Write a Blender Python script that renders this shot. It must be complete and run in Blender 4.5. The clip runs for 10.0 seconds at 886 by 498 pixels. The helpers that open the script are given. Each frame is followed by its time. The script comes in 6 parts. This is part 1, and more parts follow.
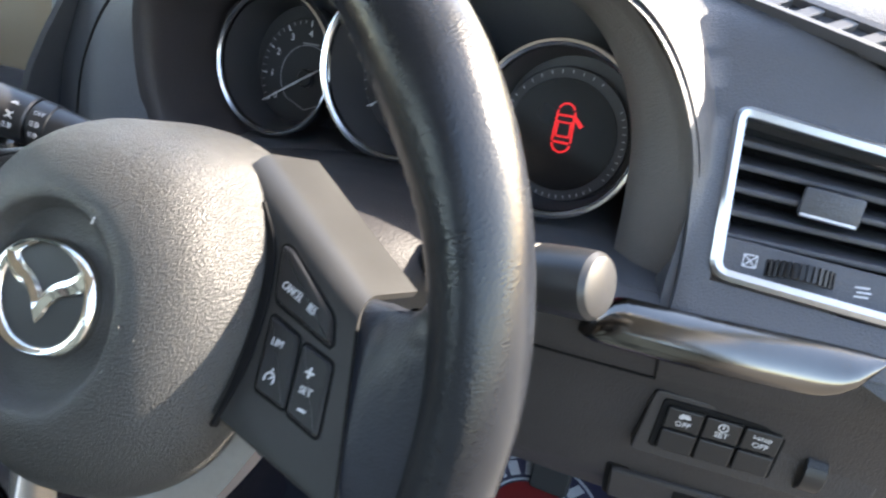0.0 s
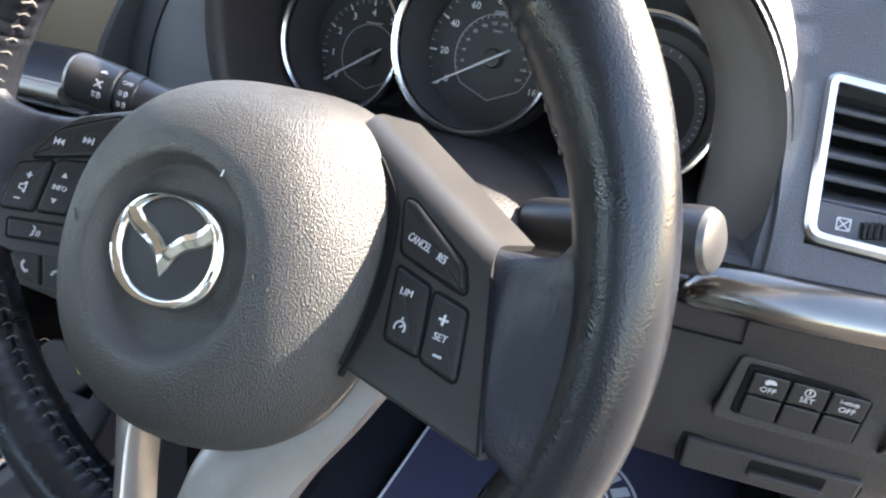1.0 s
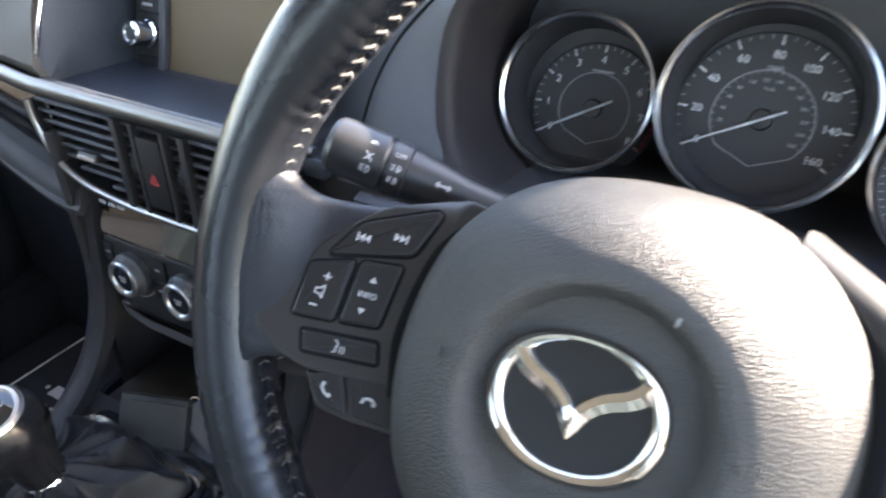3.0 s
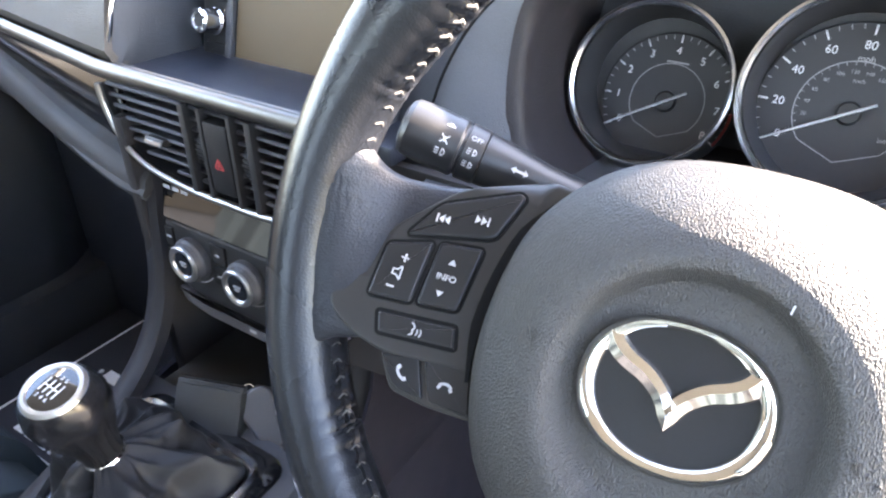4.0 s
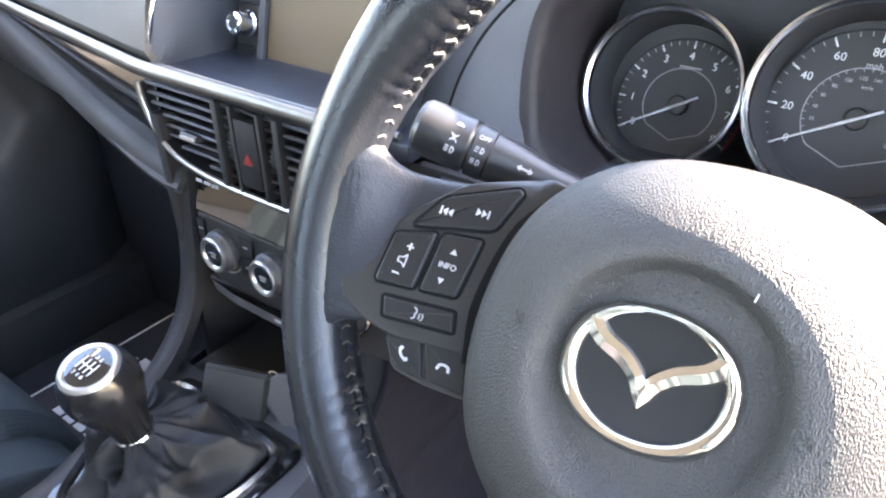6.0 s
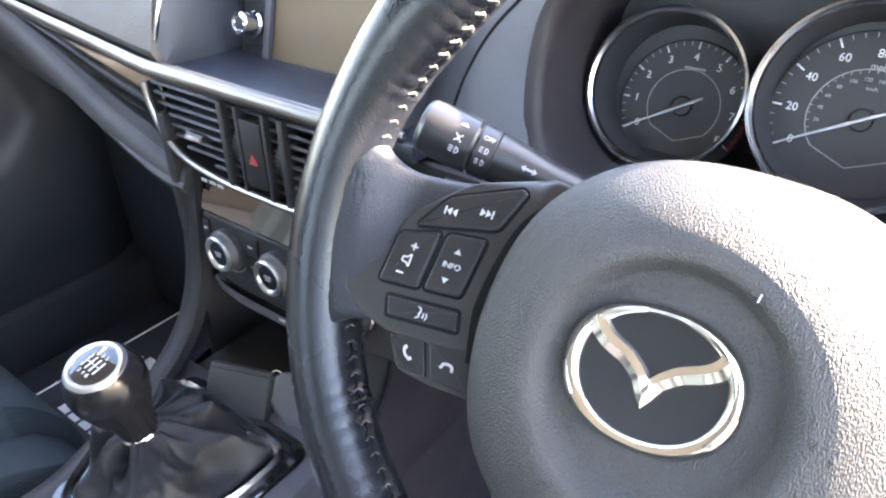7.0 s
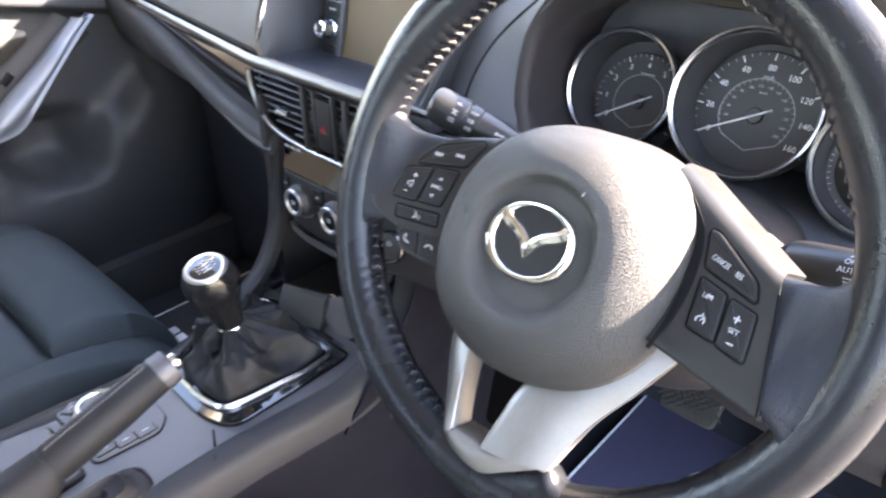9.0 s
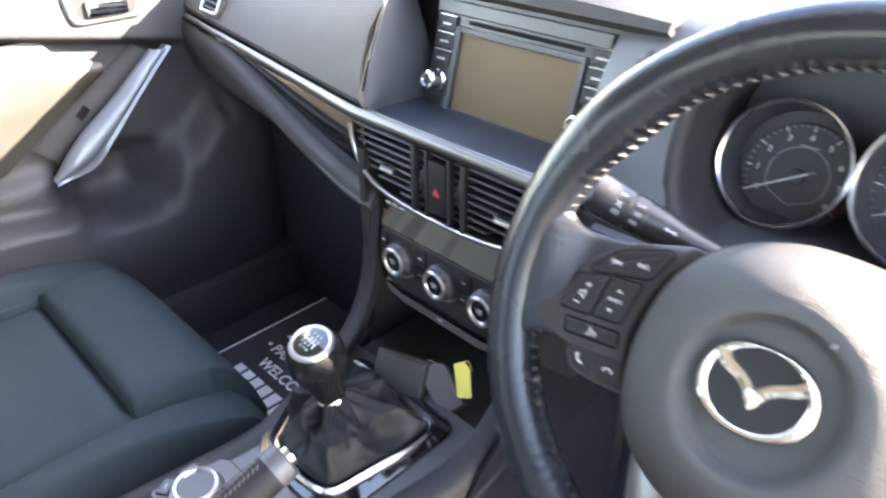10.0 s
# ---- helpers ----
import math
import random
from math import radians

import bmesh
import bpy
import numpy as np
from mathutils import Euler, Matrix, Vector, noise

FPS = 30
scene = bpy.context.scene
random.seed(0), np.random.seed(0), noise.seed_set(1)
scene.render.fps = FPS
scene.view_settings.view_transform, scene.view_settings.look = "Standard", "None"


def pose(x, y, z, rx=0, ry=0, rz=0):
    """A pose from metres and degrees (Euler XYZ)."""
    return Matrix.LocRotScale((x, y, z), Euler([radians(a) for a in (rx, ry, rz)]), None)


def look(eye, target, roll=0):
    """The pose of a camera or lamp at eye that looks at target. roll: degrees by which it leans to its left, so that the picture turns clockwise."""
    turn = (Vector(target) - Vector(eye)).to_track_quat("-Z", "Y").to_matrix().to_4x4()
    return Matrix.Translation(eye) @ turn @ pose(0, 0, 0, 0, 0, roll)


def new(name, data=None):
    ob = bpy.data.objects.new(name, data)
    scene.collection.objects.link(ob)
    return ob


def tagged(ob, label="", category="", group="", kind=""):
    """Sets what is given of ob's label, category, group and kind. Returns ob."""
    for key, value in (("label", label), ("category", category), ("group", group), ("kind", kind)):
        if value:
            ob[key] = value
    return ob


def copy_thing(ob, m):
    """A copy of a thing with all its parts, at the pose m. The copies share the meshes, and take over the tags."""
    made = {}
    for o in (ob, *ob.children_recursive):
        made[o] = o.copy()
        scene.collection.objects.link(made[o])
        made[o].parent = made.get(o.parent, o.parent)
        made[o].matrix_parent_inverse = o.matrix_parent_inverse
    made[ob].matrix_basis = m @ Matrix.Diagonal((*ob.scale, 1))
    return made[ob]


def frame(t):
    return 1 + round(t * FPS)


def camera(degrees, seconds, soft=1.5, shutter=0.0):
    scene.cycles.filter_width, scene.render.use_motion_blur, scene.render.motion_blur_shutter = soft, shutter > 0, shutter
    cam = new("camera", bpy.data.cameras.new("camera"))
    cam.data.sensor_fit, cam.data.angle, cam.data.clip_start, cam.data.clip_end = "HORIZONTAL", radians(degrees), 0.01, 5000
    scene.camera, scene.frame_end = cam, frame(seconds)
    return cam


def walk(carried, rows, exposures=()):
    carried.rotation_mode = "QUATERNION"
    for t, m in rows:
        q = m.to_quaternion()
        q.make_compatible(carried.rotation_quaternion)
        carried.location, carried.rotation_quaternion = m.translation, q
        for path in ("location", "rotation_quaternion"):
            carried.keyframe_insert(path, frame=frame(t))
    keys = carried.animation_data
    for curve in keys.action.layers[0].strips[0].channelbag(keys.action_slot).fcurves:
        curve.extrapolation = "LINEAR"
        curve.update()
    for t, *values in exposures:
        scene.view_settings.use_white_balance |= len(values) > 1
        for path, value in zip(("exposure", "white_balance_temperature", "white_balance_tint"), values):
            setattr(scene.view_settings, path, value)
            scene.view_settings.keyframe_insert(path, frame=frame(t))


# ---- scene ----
# ---- camera and walk ----
cam = camera(65.5, 10.0, soft=2.2, shutter=0.35)
PATH = [
    (0, (0.6029, -0.1483, 1.0831), (0.2272, 0.6029, 0.5403), 0.30),
    (0.5, (0.5760, -0.1726, 1.0728), (0.1992, 0.5787, 0.5309), 0.25),
    (1, (0.5679, -0.1808, 1.0694), (0.1880, 0.5691, 0.5278), 0.15),
    (1.5, (0.5692, -0.1908, 1.0745), (0.1882, 0.5586, 0.5329), 0.14),
    (2, (0.5586, -0.1925, 1.0772), (0.1755, 0.5560, 0.5359), 0.09),
    (2.5, (0.4832, -0.1945, 1.0879), (0.0993, 0.5549, 0.5484), 0.53),
    (2.6, (0.4622, -0.1928, 1.0930), (0.0802, 0.5554, 0.5506), 0.73),
    (3, (0.4029, -0.1819, 1.0781), (-0.0042, 0.5570, 0.5411), 0.67),
    (3.2, (0.3854, -0.1801, 1.0630), (-0.0335, 0.5539, 0.5284), 0.63),
    (4.5, (0.3926, -0.1946, 1.0692), (-0.0805, 0.5056, 0.5345), 0.09),
    (5, (0.4014, -0.1963, 1.0695), (-0.0826, 0.4974, 0.5362), 0.01),
    (5.5, (0.4064, -0.1967, 1.0713), (-0.0847, 0.4934, 0.5397), -0.04),
    (7, (0.4087, -0.1978, 1.0729), (-0.0928, 0.4860, 0.5428), -0.12),
    (7.2, (0.4079, -0.2015, 1.0723), (-0.0918, 0.4815, 0.5395), -0.27),
    (7.5, (0.4110, -0.1981, 1.0721), (-0.0924, 0.4843, 0.5421), -0.13),
    (8, (0.4207, -0.1922, 1.0776), (-0.0864, 0.4880, 0.5483), -0.04),
    (8.5, (0.4524, -0.2105, 1.0908), (-0.0771, 0.4529, 0.5621), 0.09),
    (9, (0.5581, -0.3088, 1.1258), (-0.0172, 0.3164, 0.5985), 0.01),
    (9.5, (0.5644, -0.3607, 1.1590), (-0.0298, 0.2488, 0.6341), -0.17),
    (9.8, (0.4893, -0.3284, 1.1637), (-0.1046, 0.2762, 0.6328), -0.25),
    (10, (0.4343, -0.3107, 1.1594), (-0.1688, 0.2872, 0.6314), -0.25),
]
EXPOSURES = [(0.0, 3.55, 7250, 12), (1.0, 3.75, 7250, 14), (1.5, 3.86, 7250, 14), (2.0, 3.92, 7200, 14), (2.5, 3.92, 7250, 15), (3.0, 4.12, 7300, 16), (3.4, 4.46, 7350, 18), (4.5, 5.0, 7450, 19), (7.5, 5.0, 7450, 19), (8.0, 4.97, 7450, 19), (9.0, 4.62, 7600, 20), (9.5, 4.88, 7600, 20), (10.0, 4.80, 7550, 18)]
walk(cam, [(t, look(eye, target, roll)) for t, eye, target, roll in PATH], EXPOSURES)

# ---- world, sun, exposure ----
SUN_AZ, SUN_EL = 48.0, 27.0          # degrees: from +y towards +x, and above the horizon
world = bpy.data.worlds.new("world")
scene.world = world
world.use_nodes = True
wn = world.node_tree.nodes
sky = wn.new("ShaderNodeTexSky")
sky.sky_type, sky.sun_disc = "NISHITA", False
sky.sun_elevation, sky.sun_rotation = radians(SUN_EL), radians(SUN_AZ)
world.node_tree.links.new(sky.outputs[0], wn["Background"].inputs[0])
wn["Background"].inputs[1].default_value = 0.15
sun = new("sun", bpy.data.lights.new("sun", "SUN"))
sun.data.energy, sun.data.angle, sun.data.color = 4.8, radians(0.55), (1.0, 0.95, 0.87)
_d = Vector((math.sin(radians(SUN_AZ)) * math.cos(radians(SUN_EL)), math.cos(radians(SUN_AZ)) * math.cos(radians(SUN_EL)), math.sin(radians(SUN_EL))))
sun.matrix_world = look(Vector((0.4, 0, 1)) + 6 * _d, (0.4, 0, 1))


# ---- materials ----
def mat(name, color, rough=0.5, metal=0.0, grain=0.0, grain_scale=900.0, mottle=0.12, mottle_scale=25.0, kind="noise",
        coat=0.0, emit=None, spec=0.5, rough_var=0.12, stretch=None, depth=0.0006):
    """Principled material: colour mottled at two scales, grain as bump, smudges in the roughness."""
    m = bpy.data.materials.new(name)
    m.use_nodes = True
    n, l = m.node_tree.nodes, m.node_tree.links
    b = n["Principled BSDF"]
    b.inputs["Roughness"].default_value, b.inputs["Metallic"].default_value = rough, metal
    b.inputs["Specular IOR Level"].default_value = spec
    b.inputs["Coat Weight"].default_value, b.inputs["Coat Roughness"].default_value = coat, 0.05
    tc = n.new("ShaderNodeTexCoord")
    big = n.new("ShaderNodeTexNoise")
    big.inputs["Scale"].default_value, big.inputs["Detail"].default_value = mottle_scale, 4
    l.new(tc.outputs["Object"], big.inputs["Vector"])
    fine = n.new("ShaderNodeTexNoise")
    fine.inputs["Scale"].default_value, fine.inputs["Detail"].default_value = mottle_scale * 14, 2
    l.new(tc.outputs["Object"], fine.inputs["Vector"])
    mix1 = n.new("ShaderNodeMath")
    mix1.operation = "MULTIPLY_ADD"
    l.new(fine.outputs[0], mix1.inputs[0])
    mix1.inputs[1].default_value = 0.4
    l.new(big.outputs[0], mix1.inputs[2])
    ramp = n.new("ShaderNodeMapRange")
    ramp.inputs[1].default_value, ramp.inputs[2].default_value = 0.35, 1.05
    ramp.inputs[3].default_value, ramp.inputs[4].default_value = 1 - mottle, 1 + mottle
    l.new(mix1.outputs[0], ramp.inputs[0])
    mul = n.new("ShaderNodeMix")
    mul.data_type, mul.blend_type = "RGBA", "MULTIPLY"
    mul.inputs[0].default_value = 1.0
    mul.inputs[6].default_value = (*color, 1)
    l.new(ramp.outputs[0], mul.inputs[7])
    l.new(mul.outputs[2], b.inputs["Base Color"])
    rr = n.new("ShaderNodeMapRange")
    rr.inputs[1].default_value, rr.inputs[2].default_value = 0.3, 0.75
    rr.inputs[3].default_value, rr.inputs[4].default_value = max(0.02, rough - rough_var * rough), min(1, rough + rough_var * rough)
    l.new(big.outputs[0], rr.inputs[0])
    l.new(rr.outputs[0], b.inputs["Roughness"])
    if grain:
        if kind == "leather":
            g = n.new("ShaderNodeTexVoronoi")
            g.inputs["Scale"].default_value = grain_scale
            g.feature = "F1"
            wob = n.new("ShaderNodeTexNoise")
            wob.inputs["Scale"].default_value = grain_scale * 0.5
            l.new(tc.outputs["Object"], wob.inputs["Vector"])
            sc = n.new("ShaderNodeVectorMath")
            sc.operation = "MULTIPLY_ADD"
            l.new(wob.outputs["Color"], sc.inputs[0])
            sc.inputs[1].default_value = (0.7 / grain_scale,) * 3
            l.new(tc.outputs["Object"], sc.inputs[2])
            if stretch:
                st_ = n.new("ShaderNodeVectorMath")
                st_.operation = "MULTIPLY"
                l.new(sc.outputs[0], st_.inputs[0])
                st_.inputs[1].default_value = stretch
                sc = st_
            l.new(sc.outputs[0], g.inputs["Vector"])
            out = g.outputs["Distance"]
        elif kind == "wave":
            g = n.new("ShaderNodeTexWave")
            g.inputs["Scale"].default_value, g.inputs["Distortion"].default_value = grain_scale, 0.4
            l.new(tc.outputs["Object"], g.inputs["Vector"])
            out = g.outputs["Fac"]
        else:
            g = n.new("ShaderNodeTexNoise")
            g.inputs["Scale"].default_value, g.inputs["Detail"].default_value = grain_scale, 3
            l.new(tc.outputs["Object"], g.inputs["Vector"])
            out = g.outputs[0]
        bump = n.new("ShaderNodeBump")
        bump.inputs["Strength"].default_value, bump.inputs["Distance"].default_value = grain, depth
        l.new(out, bump.inputs["Height"])
        l.new(bump.outputs[0], b.inputs["Normal"])
    if emit:
        b.inputs["Emission Color"].default_value, b.inputs["Emission Strength"].default_value = (*emit[0], 1), emit[1]
    return m


M = {
    "rim_leather": mat("rim_leather", (0.0090, 0.0102, 0.0130), 0.26, spec=0.33, grain=0.16, grain_scale=950, kind="leather", mottle=0.25, rough_var=0.3),
    "spoke_leather": mat("spoke_leather", (0.0130, 0.0148, 0.0195), 0.42, spec=0.28, grain=0.28, grain_scale=900, kind="leather", mottle=0.25, rough_var=0.3),
    "airbag_skin": mat("airbag_skin", (0.026, 0.0253, 0.0245), 0.47, spec=0.42, grain=0.70, grain_scale=1750, kind="leather", stretch=(1.0, 0.55, 0.8)),
    "satin_black": mat("satin_black", (0.016, 0.016, 0.017), 0.38, grain=0.1, grain_scale=1500),
    "panel_black": mat("panel_black", (0.0175, 0.0172, 0.0172), 0.45, spec=0.34, grain=0.12, grain_scale=1500),
    "button_black": mat("button_black", (0.010, 0.010, 0.011), 0.45, spec=0.32, grain=0.1, grain_scale=1600),
    "gap_black": mat("gap_black", (0.005, 0.005, 0.0055), 0.8, spec=0.12),
    "dash_soft": mat("dash_soft", (0.060, 0.051, 0.041), 0.66, spec=0.2, grain=0.6, grain_scale=700, kind="leather"),
    "dash_hard": mat("dash_hard", (0.038, 0.039, 0.044), 0.48, grain=0.4, grain_scale=900, kind="leather"),
    # dash plastic made lighter and bluer to stand in for reflected sky
    "flank_skylit": mat("flank_skylit", (0.048, 0.052, 0.060), 0.5, grain=0.3, grain_scale=1000, kind="leather"),
    # base colour raised so the cowl's door-side inner wall looks lit
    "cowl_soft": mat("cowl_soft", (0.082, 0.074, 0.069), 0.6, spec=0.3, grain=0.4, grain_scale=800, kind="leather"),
    "rail_dark": mat("rail_dark", (0.0165, 0.0165, 0.0190), 0.5, spec=0.2, grain=0.3, grain_scale=900, kind="leather"),
    "console_grey": mat("console_grey", (0.05, 0.05, 0.055), 0.42, grain=0.3, grain_scale=900),
    "shroud_dark": mat("shroud_dark", (0.015, 0.0138, 0.0145), 0.55, spec=0.2, grain=0.4, grain_scale=900, kind="leather"),
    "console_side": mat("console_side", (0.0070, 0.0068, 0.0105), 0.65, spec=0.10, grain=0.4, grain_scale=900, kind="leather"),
    "knee_dark": mat("knee_dark", (0.025, 0.0232, 0.0238), 0.55, spec=0.3, grain=0.4, grain_scale=900, kind="leather"),
    "lid_dark": mat("lid_dark", (0.032, 0.0315, 0.0315), 0.6, spec=0.2, grain=0.4, grain_scale=900, kind="leather"),
    "cheek_blue": mat("cheek_blue", (0.021, 0.0235, 0.0275), 0.52, spec=0.35, grain=0.3, grain_scale=900, kind="leather"),
    "tray_blue": mat("tray_blue", (0.012, 0.015, 0.022), 0.4, grain=0.3, grain_scale=900),
    "knob_black": mat("knob_black", (0.007, 0.007, 0.008), 0.2, spec=0.4, rough_var=0.4),
    "gloss_black": mat("gloss_black", (0.008, 0.008, 0.009), 0.06, coat=0.6),
    "silver_satin": mat("silver_satin", (0.46, 0.455, 0.45), 0.3, 0.95, grain=0.04, grain_scale=1200),
    "spoke_silver": mat("spoke_silver", (0.245, 0.232, 0.222), 0.42, 0.8, grain=0.04, grain_scale=1200),
    "smoked_trim": mat("smoked_trim", (0.145, 0.137, 0.128), 0.18, 1.0, grain=0.02),
    "silver_trim": mat("silver_trim", (0.145, 0.136, 0.124), 0.42, 1.0, grain=0.02),
    "lip_chrome": mat("lip_chrome", (0.30, 0.295, 0.285), 0.3, 1.0, grain=0.03),
    "chrome": mat("chrome", (0.75, 0.75, 0.76), 0.07, 1.0, mottle=0.04),
    "frame_chrome": mat("frame_chrome", (0.72, 0.72, 0.73), 0.22, 1.0, grain=0.02),
    "ring_chrome": mat("ring_chrome", (0.55, 0.55, 0.56), 0.2, 1.0, mottle=0.05),
    "badge_chrome": mat("badge_chrome", (0.66, 0.64, 0.60), 0.12, 1.0, mottle=0.04),
    "print_white": mat("print_white", (0.38, 0.38, 0.39), 0.6),
    "print_grey": mat("print_grey", (0.30, 0.30, 0.31), 0.6),
    "print_red": mat("print_red", (0.28, 0.025, 0.025), 0.6),
    "pull_silver": mat("pull_silver", (0.17, 0.19, 0.225), 0.5, 0.7, grain=0.1, grain_scale=900),
    "thread": mat("thread", (0.085, 0.080, 0.074), 0.8, grain=0.4, grain_scale=3000),
    # the hood's shade is put into this colour
    "binnacle_shade": mat("binnacle_shade", (0.023, 0.0200, 0.0215), 0.5, spec=0.2, grain=0.3, grain_scale=900, kind="leather"),
    "dial_black": mat("dial_black", (0.026, 0.026, 0.029), 0.5),
    "display_black": mat("display_black", (0.006, 0.006, 0.007), 0.25, spec=0.3),
    "needle_white": mat("needle_white", (0.7, 0.7, 0.72), 0.5),
    "red_light": mat("red_light", (0.4, 0.01, 0.01), 0.5, emit=((1.0, 0.02, 0.03), 0.07)),
    "screen_glass": mat("screen_glass", (0.088, 0.060, 0.031), 0.5, spec=0.2, mottle=0.02),
    "seat_cloth": mat("seat_cloth", (0.0225, 0.0325, 0.0385), 0.9, spec=0.25, grain=0.9, grain_scale=1300, mottle=0.2),
    "seat_rib": mat("seat_rib", (0.0210, 0.0305, 0.0360), 0.85, spec=0.25, grain=0.35, grain_scale=330, kind="wave"),
    "carpet": mat("carpet", (0.030, 0.032, 0.040), 0.95, spec=0.1, grain=1.0, grain_scale=800),
    "mat_black": mat("mat_black", (0.034, 0.035, 0.043), 0.5, grain=0.4, grain_scale=60),
    "mat_paper": mat("mat_paper", (0.075, 0.072, 0.125), 0.5, grain=0.4, grain_scale=60),
    "mat_print": mat("mat_print", (0.8, 0.8, 0.82), 0.6),
    "door_black": mat("door_black", (0.030, 0.0315, 0.035), 0.5, spec=0.35, grain=0.35, grain_scale=900, kind="leather"),
    "door_insert": mat("door_insert", (0.0215, 0.0198, 0.0165), 0.5, grain=0.2, grain_scale=600, kind="leather"),
    "headliner": mat("headliner", (0.62, 0.58, 0.50), 0.9, grain=0.4, grain_scale=1200),
    "body_paint": mat("body_paint", (0.30, 0.31, 0.33), 0.3, 0.3, coat=0.8),
    "rubber": mat("rubber", (0.015, 0.015, 0.015), 0.7, grain=0.4, grain_scale=600),
    "yellow_tag": mat("yellow_tag", (0.52, 0.47, 0.10), 0.5),
    "gear_gaiter": mat("gear_gaiter", (0.0110, 0.0112, 0.0126), 0.56, spec=0.2, grain=0.25, grain_scale=900, kind="leather", mottle=0.2),
    "asphalt": mat("asphalt", (0.080, 0.076, 0.070), 0.9, grain=1.0, grain_scale=60, mottle=0.3, mottle_scale=3),
}


# ---- mesh helpers ----
def thing(name, m=None, label="", category="", group="", kind=""):
    ob = new(name)
    ob.empty_display_size = 0.05
    if m is not None:
        ob.matrix_world = m
    return tagged(ob, label, category, group, kind)


def part(name, bm, material, parent=None, label="", smooth=22, m=None):
    """Links a bmesh as one mesh object under a thing or a part, in the parent's frame (m: its pose in there)."""
    bmesh.ops.recalc_face_normals(bm, faces=bm.faces[:])
    me = bpy.data.meshes.new(name)
    bm.to_mesh(me)
    bm.free()
    me.materials.append(M[material])
    if smooth:
        me.shade_smooth()
        me.set_sharp_from_angle(angle=radians(smooth))
        for face_ in me.polygons:
            if len(face_.vertices) > 8:
                face_.use_smooth = False
    ob = new(name, me)
    ob.parent = parent
    if m is not None:
        ob.matrix_basis = m
    if label:
        ob["label"] = label
    return ob


def again(ob, m, parent=None, name=None):
    """Another object on the same mesh."""
    o = ob.copy()
    scene.collection.objects.link(o)
    o.parent = parent if parent else ob.parent
    o.matrix_basis = m
    return o


def moved(bm, m):
    bmesh.ops.transform(bm, matrix=m, verts=bm.verts[:])
    return bm


def loft(rings, closed=True, caps=False, loop=False, into=None):
    """Skin over rings of equally many points. closed: each ring closes; loop: the last ring joins the first."""
    bm = into or bmesh.new()
    vs = [[bm.verts.new(p) for p in ring] for ring in rings]
    k = len(rings[0])
    pairs = list(zip(vs, vs[1:])) + ([(vs[-1], vs[0])] if loop else [])
    for a, b in pairs:
        for j in range(k if closed else k - 1):
            q = (a[j], a[(j + 1) % k], b[(j + 1) % k], b[j])
            try:
                bm.faces.new(q)
            except ValueError:
                pass
    if caps:
        bm.faces.new(vs[0][::-1])
        bm.faces.new(vs[-1])
    return bm


def sheet(rows, thick=0.004):
    """An open skin over rows of points, with a real thickness."""
    bm = loft(rows, closed=False)
    bmesh.ops.recalc_face_normals(bm, faces=bm.faces[:])
    bmesh.ops.solidify(bm, geom=bm.faces[:], thickness=thick)
    return bm


def rounded(pts, r, n=4):
    """A closed outline with its corners rounded by r (a number, or one for each corner)."""
    out, k = [], len(pts)
    rs = r if isinstance(r, (list, tuple)) else [r] * k
    for i in range(k):
        p, a, b = Vector(pts[i]), Vector(pts[i - 1]), Vector(pts[(i + 1) % k])
        da, db = (a - p), (b - p)
        t = min(rs[i], 0.45 * da.length, 0.45 * db.length)
        s, e = p + da.normalized() * t, p + db.normalized() * t
        for j in range(n + 1):
            f = j / n
            out.append((1 - f) ** 2 * s + 2 * f * (1 - f) * p + f * f * e)
    return out


def spline(pts, n=6, closed=False):
    """A smooth line through the points."""
    P, out = [Vector([float(c) for c in p]) for p in pts], []
    k = len(P)
    for i in range(k if closed else k - 1):
        if closed:
            a, b, c, d = P[i - 1], P[i], P[(i + 1) % k], P[(i + 2) % k]
        else:
            a, b, c, d = P[max(i - 1, 0)], P[i], P[i + 1], P[min(i + 2, k - 1)]
        for j in range(n):
            t = j / n
            out.append(0.5 * ((2 * b) + (c - a) * t + (2 * a - 5 * b + 4 * c - d) * t * t + (3 * b - a - 3 * c + d) * t ** 3))
    if not closed:
        out.append(P[-1])
    return out


def inset(outline, d):
    """The outline (flat, counter-clockwise or not) drawn in by d."""
    k, out = len(outline), []
    area = sum(outline[i].x * outline[(i + 1) % k].y - outline[(i + 1) % k].x * outline[i].y for i in range(k))
    s = 1 if area > 0 else -1
    for i in range(k):
        t = (outline[(i + 1) % k] - outline[i - 1])
        t = t / (t.length or 1)
        out.append(Vector((outline[i].x - s * t.y * d, outline[i].y + s * t.x * d)))
    return out


def slab(outline, z0, z1, bevel=0.0008, into=None):
    """An outline pulled up from z0 to z1 with a rounded upper edge."""
    o = [Vector((p[0], p[1])) for p in outline]
    rings = [[(p.x, p.y, z0) for p in o], [(p.x, p.y, z1 - bevel) for p in o],
             [(p.x, p.y, z1 - bevel * 0.3) for p in inset(o, bevel * 0.3)], [(p.x, p.y, z1) for p in inset(o, bevel)]]
    return loft(rings, caps=True, into=into)


